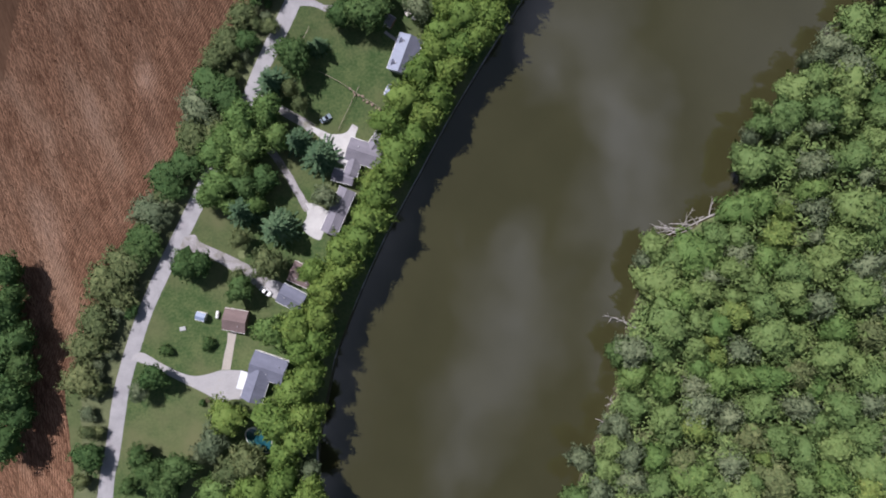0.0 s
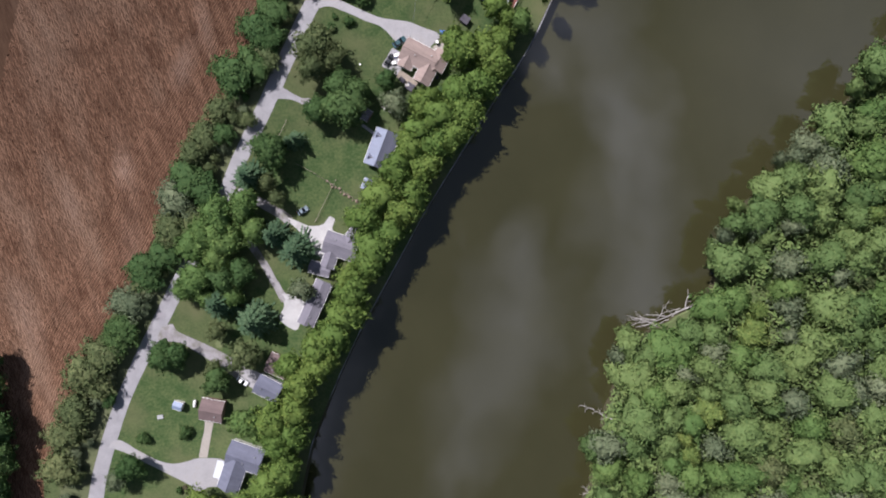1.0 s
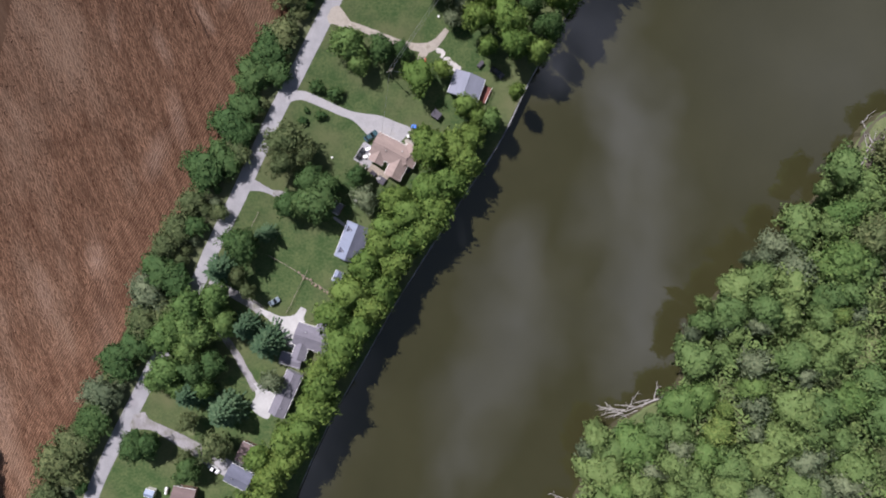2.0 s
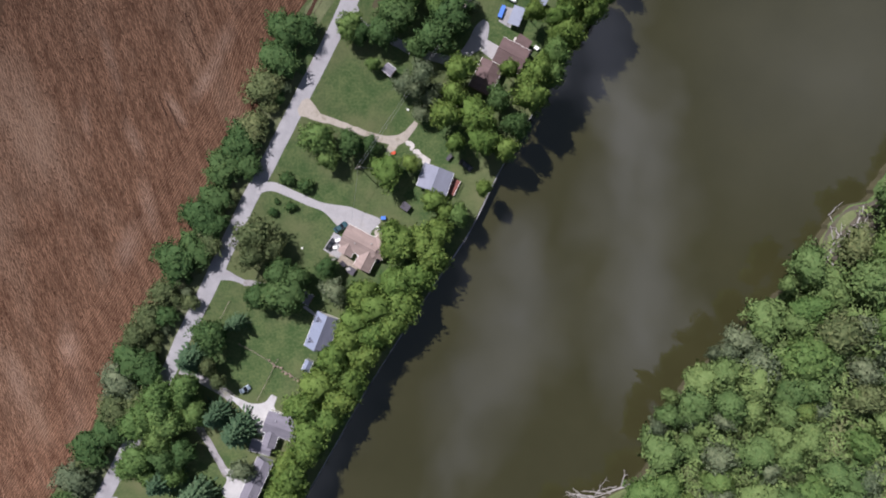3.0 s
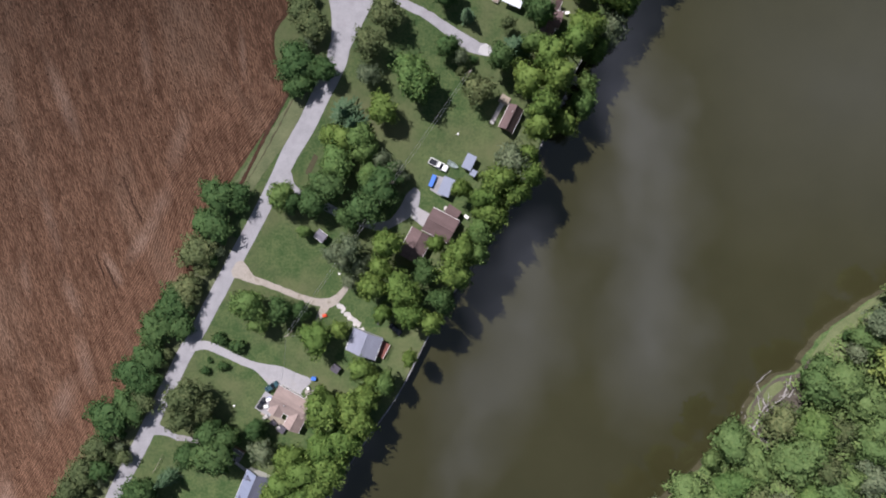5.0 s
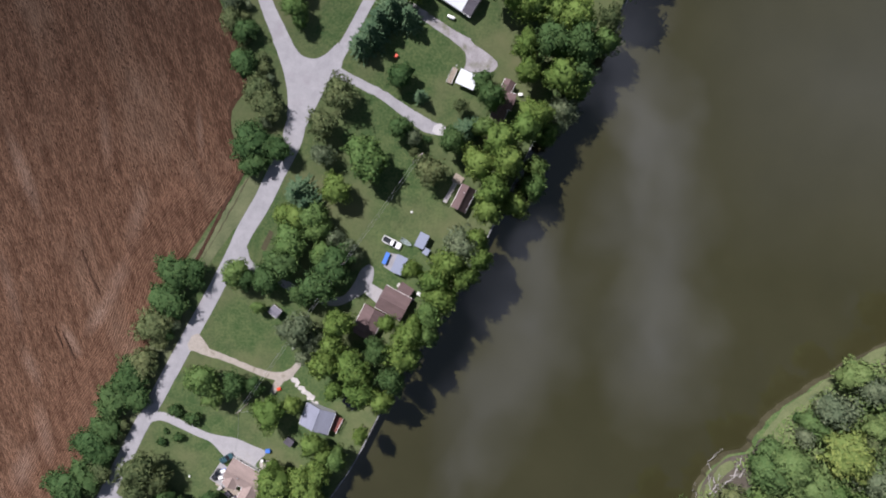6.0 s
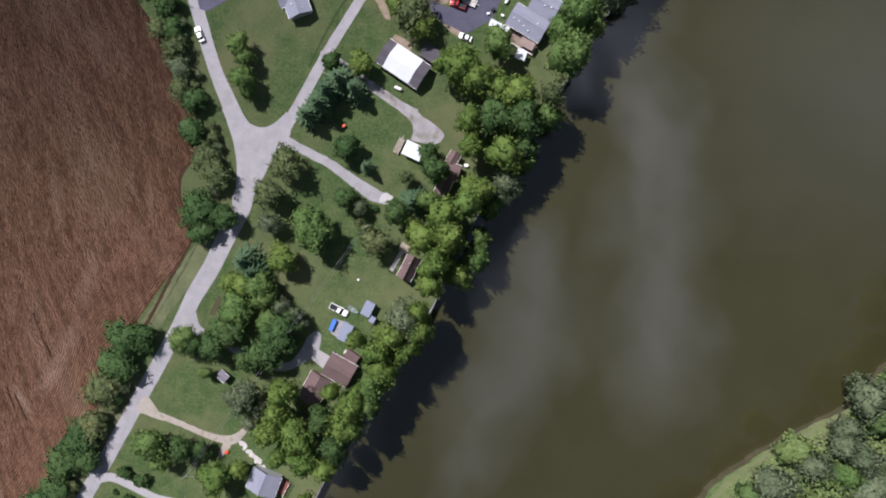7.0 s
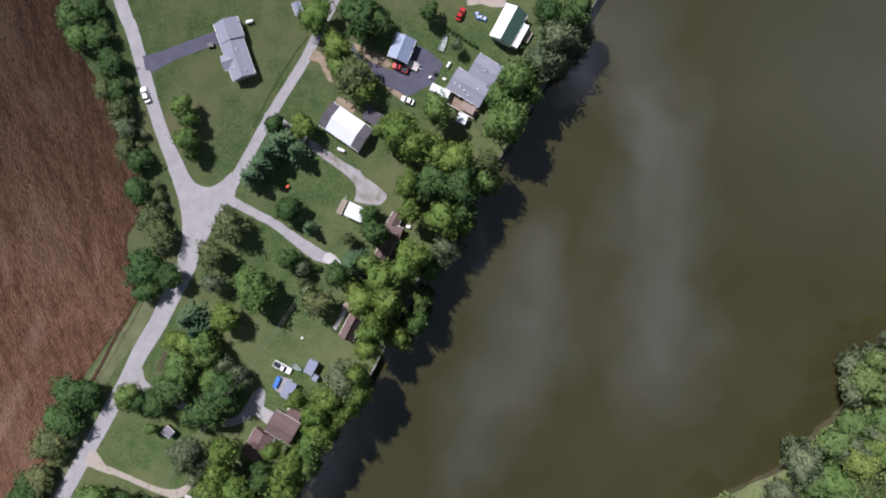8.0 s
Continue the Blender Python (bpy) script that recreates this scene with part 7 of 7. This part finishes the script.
def tank(x, y, rot, L, r, label):
    thing = empty("propane_tank", pose(x, y, 0, 0, 0, rot), label, "tank")
    bm = bmesh.new()
    rings = []
    for u in (-1, -0.96, -0.85, -0.7, 0.7, 0.85, 0.96, 1):
        k = 1 if abs(u) <= 0.7 else math.sqrt(max(0.004, 1 - ((abs(u) - 0.7) / 0.3) ** 2))
        rings.append([(u * L / 2, r * k * math.cos(2 * math.pi * q / 14), 0.2 + r + r * k * math.sin(2 * math.pi * q / 14)) for q in range(14)])
    loft(bm, rings)
    part("shell", bm, M["paint_white"], thing)
    for u in (-0.3, 0.3):
        block("saddle", u * L - 0.08, u * L + 0.08, -r * 0.7, r * 0.7, -0.05, 0.2 + r * 0.4, M["concrete"], thing)
    bm = bmesh.new()
    tube_between(bm, (0, 0, 0.2 + 2 * r - 0.05), (0, 0, 0.2 + 2 * r + 0.15), 0.14, 0.1, 10)
    part("valve_dome", bm, M["galv"], thing)


tank(-68.6, -29.1, -99, 2.4, 0.48, "white propane tank on a lawn beside a garage")
tank(28.5, 253.1, 20, 2.4, 0.48, "white propane tank on a lawn near a bungalow")
tank(57.8, 216.7, -20, 2.5, 0.48, "white propane tank beside a gravel drive")
tank(88.5, 243.4, 60, 2.0, 0.42, "white propane tank behind a grey house")


def pool():
    thing = empty("swimming_pool", pose(-56.4, -68.2, 0, 0, 0, -41), "oval above-ground pool with dark teal water", "pool")
    bm = bmesh.new()
    n = 40
    a, b = 5.0, 3.0
    rings = []
    for k, z in ((1.0, -0.05), (1.0, 1.15), (0.95, 1.15), (0.95, 0.2)):
        rings.append([(a * k * math.cos(2 * math.pi * i / n), b * k * math.sin(2 * math.pi * i / n), z) for i in range(n)])
    vs = [[bm.verts.new(p) for p in r] for r in rings]
    for p, q in zip(vs, vs[1:]):
        for i in range(n):
            bm.faces.new((p[i], p[(i + 1) % n], q[(i + 1) % n], q[i]))
    bmesh.ops.recalc_face_normals(bm, faces=bm.faces)
    part("rim_wall", bm, M["siding"], thing)
    bm = bmesh.new()
    bm.faces.new([bm.verts.new((a * 0.955 * math.cos(2 * math.pi * i / n), b * 0.955 * math.sin(2 * math.pi * i / n), 0.95)) for i in range(n)])
    part("pool_surface", bm, M["pool_water"], thing, "dark teal water")


pool()


# ---- river edge ----
def seawall():
    """A low timber wall with a pale cap along the near bank."""
    line = glide(BANK_LEFT[1:-1], 2.4)
    line = line[(line[:, 1] > -100) & (line[:, 1] < 285)]
    wall = new("seawall")
    tagged(wall, "low seawall with a pale cap along the river", "wall", kind="structure")
    way = np.gradient(line, axis=0)
    way /= np.linalg.norm(way, axis=1)[:, None]
    side = np.stack([way[:, 1], -way[:, 0]], -1)
    bm = bmesh.new()
    prev = None
    for p, s in zip(line, side):
        ring = [bm.verts.new((p[0] + s[0] * o, p[1] + s[1] * o, z)) for o, z in ((0.1, -6), (0.1, -0.25), (0.3, -0.25), (0.3, -6))]
        if prev:
            for k in range(3):
                bm.faces.new((prev[k], prev[k + 1], ring[k + 1], ring[k]))
        prev = ring
    bmesh.ops.recalc_face_normals(bm, faces=bm.faces)
    part("wall_face", bm, M["timber"], wall)
    for a, b, s in zip(line, line[1:], side):
        bm = bmesh.new()
        d = (b - a) * 0.995
        pts = [(a + s * 0.0), (a + s * 0.36), (a + d + s * 0.36), (a + d + s * 0.0)]
        v = [bm.verts.new((q[0], q[1], z)) for z in (-0.247, -0.1) for q in pts]
        for f in ((3, 2, 1, 0), (4, 5, 6, 7), (0, 1, 5, 4), (1, 2, 6, 5), (2, 3, 7, 6), (3, 0, 4, 7)):
            bm.faces.new([v[i] for i in f])
        bmesh.ops.recalc_face_normals(bm, faces=bm.faces)
        part("cap_plank", bm, M["cap"], wall)


seawall()


def driftwood(x, y, rot, L, seed, label):
    """A bleached fallen tree: a bent stem with forking limbs."""
    rng = random.Random(seed)
    thing = empty("driftwood", pose(x, y, max(WATER - 0.1, float(land_height(np.array(x), np.array(y)))) + 0.1, 0, 0, rot), label, "driftwood", "fallen trees at the water")

    def limb(name, p, a, length, r, parent, depth):
        bm = bmesh.new()
        z_up = rng.uniform(-0.1, 0.1)
        at = Vector(p)
        tips = []
        for k in range(5):
            a += rng.uniform(-0.25, 0.25)
            to = at + Vector((math.cos(a), math.sin(a), z_up)) * (length / 5)
            tube_between(bm, at, to, r * (1 - k / 5.5), r * (1 - (k + 1) / 5.5), 7)
            at = to
            tips.append((at.copy(), a))
        ob = part(name, bm, M["snag"], parent)
        if depth:
            for q in range(5 if depth == 2 else 2):
                tip, way = tips[min(4, 1 + q % 4)]
                limb("limb" if depth == 2 else "twig", tip, way + rng.choice((-1, 1)) * rng.uniform(0.4, 1.1), length * rng.uniform(0.3, 0.55), r * 0.5, ob if depth == 2 else thing, depth - 1)

    limb("stem", (0, 0, 0), 0, L, 0.24, thing, 2)


def snag(label, limbs):
    """A fallen tree: each limb runs from one end to the other, sags a little and carries twigs."""
    rng = random.Random(len(limbs) * 7 + 1)
    thing = empty("driftwood", Matrix(), label, "driftwood", "fallen trees at the water")
    for name, p, q, r in limbs:
        bm = bmesh.new()
        p, q = Vector(p), Vector(q)
        span = (q - p).length
        line = [p.lerp(q, k / 6) + Vector((rng.uniform(-1, 1), rng.uniform(-1, 1), rng.uniform(-0.6, 0.6))) * (0.035 * span if 0 < k < 6 else 0) for k in range(7)]
        for k in range(6):
            tube_between(bm, line[k], line[k + 1], r * (1 - k / 8), r * (1 - (k + 1) / 8), 7)
        ob = part(name, bm, M["snag"], thing)
        for k in range(2, 6):
            if rng.random() < 0.7:
                bm = bmesh.new()
                way = (q - p).normalized() + Vector((rng.uniform(-1, 1), rng.uniform(-1, 1), rng.uniform(-0.1, 0.5)))
                tip = line[k] + way.normalized() * span * rng.uniform(0.15, 0.35)
                tube_between(bm, line[k], tip, r * 0.4, r * 0.12, 5)
                part("twig", bm, M["snag"], ob)


snag("bleached fallen tree lying in the river", (
    ("stem", (85.5, 2.4, -0.6), (72.0, -3.6, -2.7), 0.34), ("limb", (82.0, 1.2, -1.0), (82.4, 7.0, -0.2), 0.22), ("limb", (79.5, 0.2, -1.3), (76.6, -4.6, -2.2), 0.18),
    ("limb", (74.1, -2.5, -2.3), (77.3, 3.6, -1.6), 0.16), ("limb", (76.0, -1.6, -2.0), (70.5, -1.2, -2.7), 0.2), ("limb", (73.5, -2.8, -2.5), (65.4, -2.6, -2.9), 0.2), ("limb", (80.6, 1.0, -1.4), (75.2, -1.0, -2.2), 0.16)))
snag("grey brushwood of a fallen tree in the water", (
    ("stem", (73.0, -4.0, -2.5), (65.2, -1.5, -2.9), 0.2), ("limb", (71.5, -3.2, -2.6), (66.0, -4.6, -2.9), 0.16), ("limb", (70.0, -2.8, -2.6), (67.2, -0.4, -2.7), 0.14), ("limb", (72.5, -3.8, -2.4), (68.5, -5.2, -2.8), 0.14), ("limb", (69.0, -2.4, -2.7), (64.4, -3.2, -2.9), 0.12),
    ("limb", (84.2, 1.1, -0.8), (73.4, -6.6, -1.6), 0.2), ("limb", (80.5, -1.5, -1.0), (73.1, -6.3, -2.0), 0.15), ("limb", (73.8, -3.1, -1.8), (67.9, -2.0, -2.6), 0.15), ("limb", (71.8, -4.1, -2.2), (67.2, -5.2, -2.7), 0.12), ("limb", (77.2, -2.6, -1.6), (71.0, -5.5, -2.4), 0.14), ("limb", (74.8, -5.3, -1.8), (69.7, -3.1, -2.6), 0.1)))
snag("bleached fallen trunks crossing on a silt bar", (
    ("stem", (140.7, 73.5, 0.5), (144.0, 80.9, 0.5), 0.3), ("limb", (144.0, 80.7, 0.4), (141.8, 87.2, -1.2), 0.2), ("limb", (142.8, 77.9, 0.5), (141.4, 83.6, 0.3), 0.18)))
snag("bleached fallen tree lying on a silt bar", (
    ("stem", (141.1, 74.2, 0.3), (146.6, 81.2, 0.5), 0.26), ("limb", (146.4, 81.0, 0.5), (150.4, 84.4, 0.7), 0.18), ("limb", (144.7, 79.1, 0.5), (144.6, 84.2, 0.6), 0.14)))
snag("upright bare branches of a stranded tree", (
    ("stem", (149.2, 83.0, 0.4), (151.2, 90.0, 0.4), 0.24), ("limb", (150.8, 83.2, 0.4), (152.2, 86.6, 1.0), 0.2), ("limb", (149.9, 85.4, 0.6), (149.4, 88.6, 1.2), 0.14), ("limb", (148.0, 83.6, 0.3), (152.4, 84.6, 0.6), 0.14)))
snag("thin driftwood branches at the water's edge", (
    ("stem", (142.3, 86.6, -2.4), (146.6, 90.5, -2.7), 0.13), ("limb", (139.2, 74.6, -1.2), (138.9, 79.8, -2.4), 0.13), ("limb", (139.9, 77.9, -1.6), (138.2, 77.0, -2.6), 0.1)))
snag("fallen trunk beneath woodland trees", (("stem", (139.6, 74.2, 0.5), (145.8, 68.5, 1.4), 0.24), ("limb", (142, 72, 0.8), (143.4, 69.6, 1.6), 0.14)))
snag("grey dead branches hanging over the bank", (("stem", (54.6, -58.8, -0.3), (52.0, -55.4, -2.4), 0.2), ("limb", (53.4, -57.2, -1.2), (51.2, -58.6, -2.6), 0.13)))
snag("bleached dead limb at the water's edge", (("stem", (51.4, -61.6, -0.4), (49.0, -65.6, -2.6), 0.22), ("limb", (50.4, -63.2, -1.4), (48.4, -62.6, -2.7), 0.13), ("limb", (49.8, -64.2, -1.8), (50.2, -67.0, -2.4), 0.1)))
snag("small bare snag beside the bank", (("stem", (54.6, -30.8, -1.0), (50.6, -29.9, -2.8), 0.16), ("limb", (52.8, -30.4, -1.8), (52.0, -32.2, -2.6), 0.1)))
driftwood(60, -33.5, 155, 5, 12, "dark fallen branch over the water")


# ---- yards ----
def fence(points, label, height=1.1, gap=2.4):
    thing = empty("fence", pose(points[0][0], points[0][1], 0), label, "fence")
    o = np.array(points[0])
    line = glide(points, gap) - o
    for p in line:
        bm = bmesh.new()
        tube_between(bm, (p[0], p[1], -0.1), (p[0], p[1], height), 0.06, 0.05, 6)
        part("post", bm, M["timber"], thing)
    for a, b in zip(line, line[1:]):
        bm = bmesh.new()
        for z in (height * 0.45, height * 0.9):
            tube_between(bm, (a[0], a[1], z), (b[0], b[1], z), 0.035, 0.035, 5)
        part("rail", bm, M["timber"], thing)


fence(((-36.6, 44.3), (-31.6, 41.7), (-26.1, 38.3), (-18.8, 33.7)), "weathered timber fence across a lawn")
fence(((-24.8, 40), (-28, 33.4), (-31.2, 27)), "thin timber fence across a dry lawn")
fence(((-42.2, 52.2), (-39.6, 57.4)), "short timber fence on a lawn")
for k in range(9):
    tree(86.6 + 1.22 * k, 254.3 - 0.66 * k, 0.8 + 0.08 * (k % 3), 0.55 + 0.06 * (k % 4), "shrub", "row of small shrubs")


def pole(x, y, rot, label):
    thing = empty("utility_pole", pose(x, y, 0, 0, 0, rot), label, "pole")
    bm = bmesh.new()
    tube_between(bm, (0, 0, -0.2), (0, 0, 9.0), 0.16, 0.1, 8)
    part("shaft", bm, M["timber"], thing)
    block("crossarm", -1.0, 1.0, -0.06, 0.06, 8.3, 8.45, M["timber"], thing)
    for u in (-0.85, 0, 0.85):
        bm = bmesh.new()
        tube_between(bm, (u, 0, 8.45), (u, 0, 8.62), 0.05, 0.03, 6)
        part("insulator", bm, M["trim"], thing)
    bm = bmesh.new()
    tube_between(bm, (0.32, 0, 7.0), (0.32, 0, 7.8), 0.2, 0.2, 10)
    part("transformer", bm, M["siding_grey"], thing)


def wire(a, b, label):
    bm = bmesh.new()
    prev = Vector(a)
    for k in range(1, 13):
        u = k / 12
        p = Vector(a).lerp(Vector(b), u) - Vector((0, 0, 1.2 * 4 * u * (1 - u)))
        tube_between(bm, prev, p, 0.03, 0.03, 4)
        prev = p
    ob = part("overhead_wire", bm, M["galv"])
    tagged(ob, label, "wire", "overhead wires")


POLES = ((0.4, 98.0, 32), (30.2, 143.6, 32), (51.0, 175.4, 32))
for x, y, r in POLES:
    pole(x, y, r, "weathered wooden utility pole on a lawn")
for a, b in zip(POLES, POLES[1:]):
    for u in (-0.85, 0.85):
        dx, dy = u * math.cos(radians(a[2])), u * math.sin(radians(a[2]))
        wire((a[0] + dx, a[1] + dy, 8.6), (b[0] + dx, b[1] + dy, 8.6), "thin pale overhead wire between wooden poles")
wire((0.4, 98.0, 8.4), (-2.5, 80.4, 3.4), "thin service wire to a tan-roofed house")
wire((0.4, 98.0, 8.4), (20.0, 97.5, 3.8), "thin service wire to a river cabin")


def slabs_path():
    path = tagged(new("stepping_stones"), "path of broken pale stone slabs to a cabin", "path", kind="structure")
    rng = random.Random(5)
    for i in range(24):
        u = i / 23
        cx, cy = 13.9 + 7.4 * u + rng.uniform(-0.85, 0.85), 105.6 - 6.0 * u + rng.uniform(-0.85, 0.85)
        bm = bmesh.new()
        n = rng.randint(5, 7)
        r = rng.uniform(0.55, 0.95)
        a0 = rng.uniform(0, 6)
        top = [(cx + r * rng.uniform(0.75, 1.1) * math.cos(a0 + 2 * math.pi * k / n), cy + r * rng.uniform(0.75, 1.1) * math.sin(a0 + 2 * math.pi * k / n)) for k in range(n)]
        z = 0.05 + 0.012 * i % 0.06 + 0.004 * i
        loft(bm, [[(px, py, -0.04) for px, py in top], [(px, py, z) for px, py in top]])
        part("stone_slab", bm, M["stone"], path)


slabs_path()


def small_thing(name, x, y, rot, dims, material, label, category, z=0.0, lid=None):
    """A small bevelled container or appliance with a lid."""
    l, w, h = dims
    thing = empty(name, pose(x, y, z, 0, 0, rot), label, category)
    block("body", -l / 2, l / 2, -w / 2, w / 2, 0, h, M[material], thing, "", min(dims) * 0.08)
    block("lid", -l / 2 - 0.02, l / 2 + 0.02, -w / 2 - 0.02, w / 2 + 0.02, h + 0.002, h + 0.06, M[lid or material], thing, "", 0.02)
    return thing


def quad_bike(x, y, rot, label):
    thing = empty("quad_bike", pose(x, y, 0, 0, 0, rot), label, "quad bike")
    block("body", -0.9, 0.9, -0.3, 0.3, 0.45, 0.85, M["paint_white"], thing, "", 0.1)
    block("seat", -0.6, 0.2, -0.2, 0.2, 0.86, 0.98, M["rubber"], thing, "", 0.05)
    for u in (-0.55, 0.6):
        block("fender", u - 0.4, u + 0.4, -0.6, 0.6, 0.62, 0.7, M["paint_blue"], thing, "blue plastic fender", 0.03)
        for s in (-1, 1):
            wheel(thing, u, s * 0.48, 0.3, 0.24)
    bm = bmesh.new()
    tube_between(bm, (0.35, -0.4, 1.1), (0.35, 0.4, 1.1), 0.025, 0.025, 6)
    tube_between(bm, (0.45, 0, 0.8), (0.35, 0, 1.1), 0.03, 0.03, 6)
    part("handlebar", bm, M["rubber"], thing)


quad_bike(96.1, 258.1, -63, "blue and white quad bike on sandy grass")
quad_bike(97.8, 257.4, -20, "white quad bike with blue fenders on grass")
small_thing("tarpaulin_stack", 41.3, 144.8, -111, (3.6, 1.2, 0.9), "paint_blue", "blue tarpaulin-covered stack on the grass", "stack")
small_thing("storage_box", 7.0, 83.5, 0, (1.4, 1.0, 0.9), "paint_blue", "blue plastic storage box beside a concrete pad", "box")
small_thing("storage_box", -6.6, 76.6, 20, (1.6, 0.9, 0.8), "paint_blue", "blue plastic box on a cluttered deck", "box", 0.35, "trim")
small_thing("cooler", -5.6, 75.4, 50, (1.5, 0.8, 0.7), "trim", "white cooler on a cluttered deck", "cooler", 0.35)
small_thing("cooler", -7.4, 74.4, 10, (1.3, 0.9, 0.7), "trim", "white chest on a cluttered deck", "chest", 0.35)
small_thing("cooler", -5.0, 73.4, -30, (1.0, 0.8, 0.6), "trim", "white box at a deck's corner", "box", 0.35)
small_thing("cooler", -7.6, 71.0, 35, (1.6, 0.9, 0.6), "stone", "pale chest on a boarded walk", "chest", 0.3)
small_thing("storage_box", -5.0, 69.4, -40, (1.8, 1.2, 0.9), "roof_dark", "dark covered box on a boarded walk", "box", 0.3)
small_thing("storage_box", -3.4, 67.9, 10, (1.2, 0.8, 0.6), "stone", "pale box at the end of a boarded walk", "box", 0.3)
small_thing("tarpaulin_stack", -9.8, 61.7, 30, (2.2, 1.4, 0.7), "stone", "pale covered stack under a tree", "stack")
small_thing("tarpaulin_stack", -8.3, 60.0, -20, (1.2, 1.0, 0.6), "stone", "pale bundle under a tree", "bundle")
small_thing("hot_tub", -2.6, 67.4, -33, (2.4, 2.1, 0.9), "roof_dark", "covered dark hot tub beside a boarded walk", "hot tub")
small_thing("cargo_cover", 26.6, 102.0, 50, (2.2, 1.0, 1.0), "roof_dark", "dark tarpaulin-covered load under trees", "load")
small_thing("pallet_stack", 111.2, 252.6, 64, (3.4, 1.6, 0.8), "timber", "weathered pallets stacked behind a barn", "pallets")
small_thing("grill", 5.6, 70.3, 60, (1.3, 0.6, 1.0), "paint_black", "black grill beside a house wall", "grill")
small_thing("bin", 5.4, 80.5, 10, (0.8, 0.8, 1.1), "paint_black", "dark bin with a pale lid on concrete", "bin", 0.05, "trim")
small_thing("bin", 9.0, 80.0, 30, (0.8, 0.8, 1.1), "paint_black", "dark bin at a concrete pad's edge", "bin", 0.0, "trim")
small_thing("playhouse", 13.7, 87.0, -35, (2.6, 2.2, 1.6), "roof_dark", "dark wooden hutch under a tree", "hutch")
small_thing("planter", 9.8, 103.0, 10, (1.2, 0.8, 0.5), "red_plastic", "red plastic tub at a sandy turning place", "tub")
small_thing("play_slide", 42.0, 204.9, 40, (1.2, 0.7, 0.9), "red_plastic", "orange-red plastic toy on a lawn", "toy")
small_thing("freezer", 87.4, 239.2, -30, (0.9, 0.6, 0.8), "trim", "white chest on the grass beside a house", "chest")
small_thing("freezer", 83.2, 239.6, 20, (0.8, 0.5, 0.6), "trim", "small white box on the grass", "box")
small_thing("generator", 17.0, 245.7, 12, (1.9, 1.2, 0.8), "paint_black", "dark machine beside an asphalt drive", "machine", 0.04)
small_thing("well_cover", 14.0, 115.9, 0, (0.5, 0.5, 0.4), "trim", "small white well cover on a lawn", "well cover")
small_thing("well_cover", 48.4, 159.0, 0, (0.5, 0.5, 0.4), "trim", "small white well cover beside a pole", "well cover")
small_thing("well_cover", -17.5, 74.0, 0, (0.45, 0.45, 0.4), "trim", "small white well cover on grass", "well cover")
small_thing("cooler", 47.5, 134.5, 30, (1.6, 1.0, 0.8), "trim", "white chest beside a rose-roofed house", "chest")
small_thing("storage_box", 49.2, 132.5, -30, (1.8, 1.2, 0.9), "roof_dark", "dark covered box beside a rose-roofed house", "box")
small_thing("cooler", 45.5, 136.8, 60, (1.2, 0.8, 0.7), "stone", "pale box beside a rose-roofed house", "box")
small_thing("ac_unit", 79.2, 195.0, 0, (1.2, 0.8, 0.8), "trim", "white appliance beside a brown cottage", "appliance")
small_thing("ac_unit", 51.8, 134.4, -30, (1.4, 0.9, 0.8), "trim", "white appliance beside a lean-to", "appliance")
small_thing("fuel_tank", 84.6, 240.8, 30, (1.1, 0.7, 0.9), "paint_black", "dark machine on the grass beside a house", "machine")
small_thing("bench", -79.5, -33.5, 10, (1.8, 1.2, 0.3), "siding_grey", "weathered grey frame lying on a lawn", "frame")
small_thing("fire_ring", -72.4, -55.8, 25, (1.6, 1.4, 0.3), "mud", "dark fire pit of charred timber on the lawn", "fire ring")


def rock(x, y, r, seed):
    rng = random.Random(seed)
    thing = empty("garden_rock", pose(x, y, 0, 0, 0, seed * 40), "rough tan rock along a garden fence", "rock", "rocks along the fence")
    bm = bmesh.new()
    bmesh.ops.create_icosphere(bm, subdivisions=2, radius=r)
    for v in bm.verts:
        v.co *= rng.uniform(0.8, 1.15)
        v.co.z = max(-0.05, v.co.z * 0.7 + r * 0.35)
    part("boulder", bm, M["dirt"], thing)


for k in range(11):
    rock(-27.6 + 0.86 * k + 0.3 * math.sin(k * 2.1), 38.9 - 0.56 * k + 0.35 * math.cos(k * 1.7), 0.42 + 0.12 * math.sin(k * 3.3), k)


def dormer(x, y, rot, z, label):
    """A small dark three-cornered wedge on a roof slope."""
    thing = empty("roof_dormer", pose(x, y, z, 0, 0, rot), label, "dormer", "dormers on the blue cabin")
    bm = bmesh.new()
    v = [bm.verts.new(p) for p in ((-0.95, -0.9, -0.45), (0.95, -0.9, -0.45), (0, 0.9, 0.5), (-0.95, -0.9, 0.05), (0.95, -0.9, 0.05), (0, -0.9, 0.55))]
    for f in ((0, 1, 4, 5, 3), (0, 3, 5, 2), (1, 2, 5, 4), (0, 2, 1)):
        bm.faces.new([v[i] for i in f])
    bmesh.ops.recalc_face_normals(bm, faces=bm.faces)
    part("cheek", bm, M["roof_slate"], thing)


for u in (-3.4, 3.4):
    a = radians(-111)
    dormer(-10.9 + u * math.cos(a) + 1.9 * math.sin(a), 48.7 + u * math.sin(a) - 1.9 * math.cos(a), -111, 3.35, "small dark wedge on a blue metal roof")
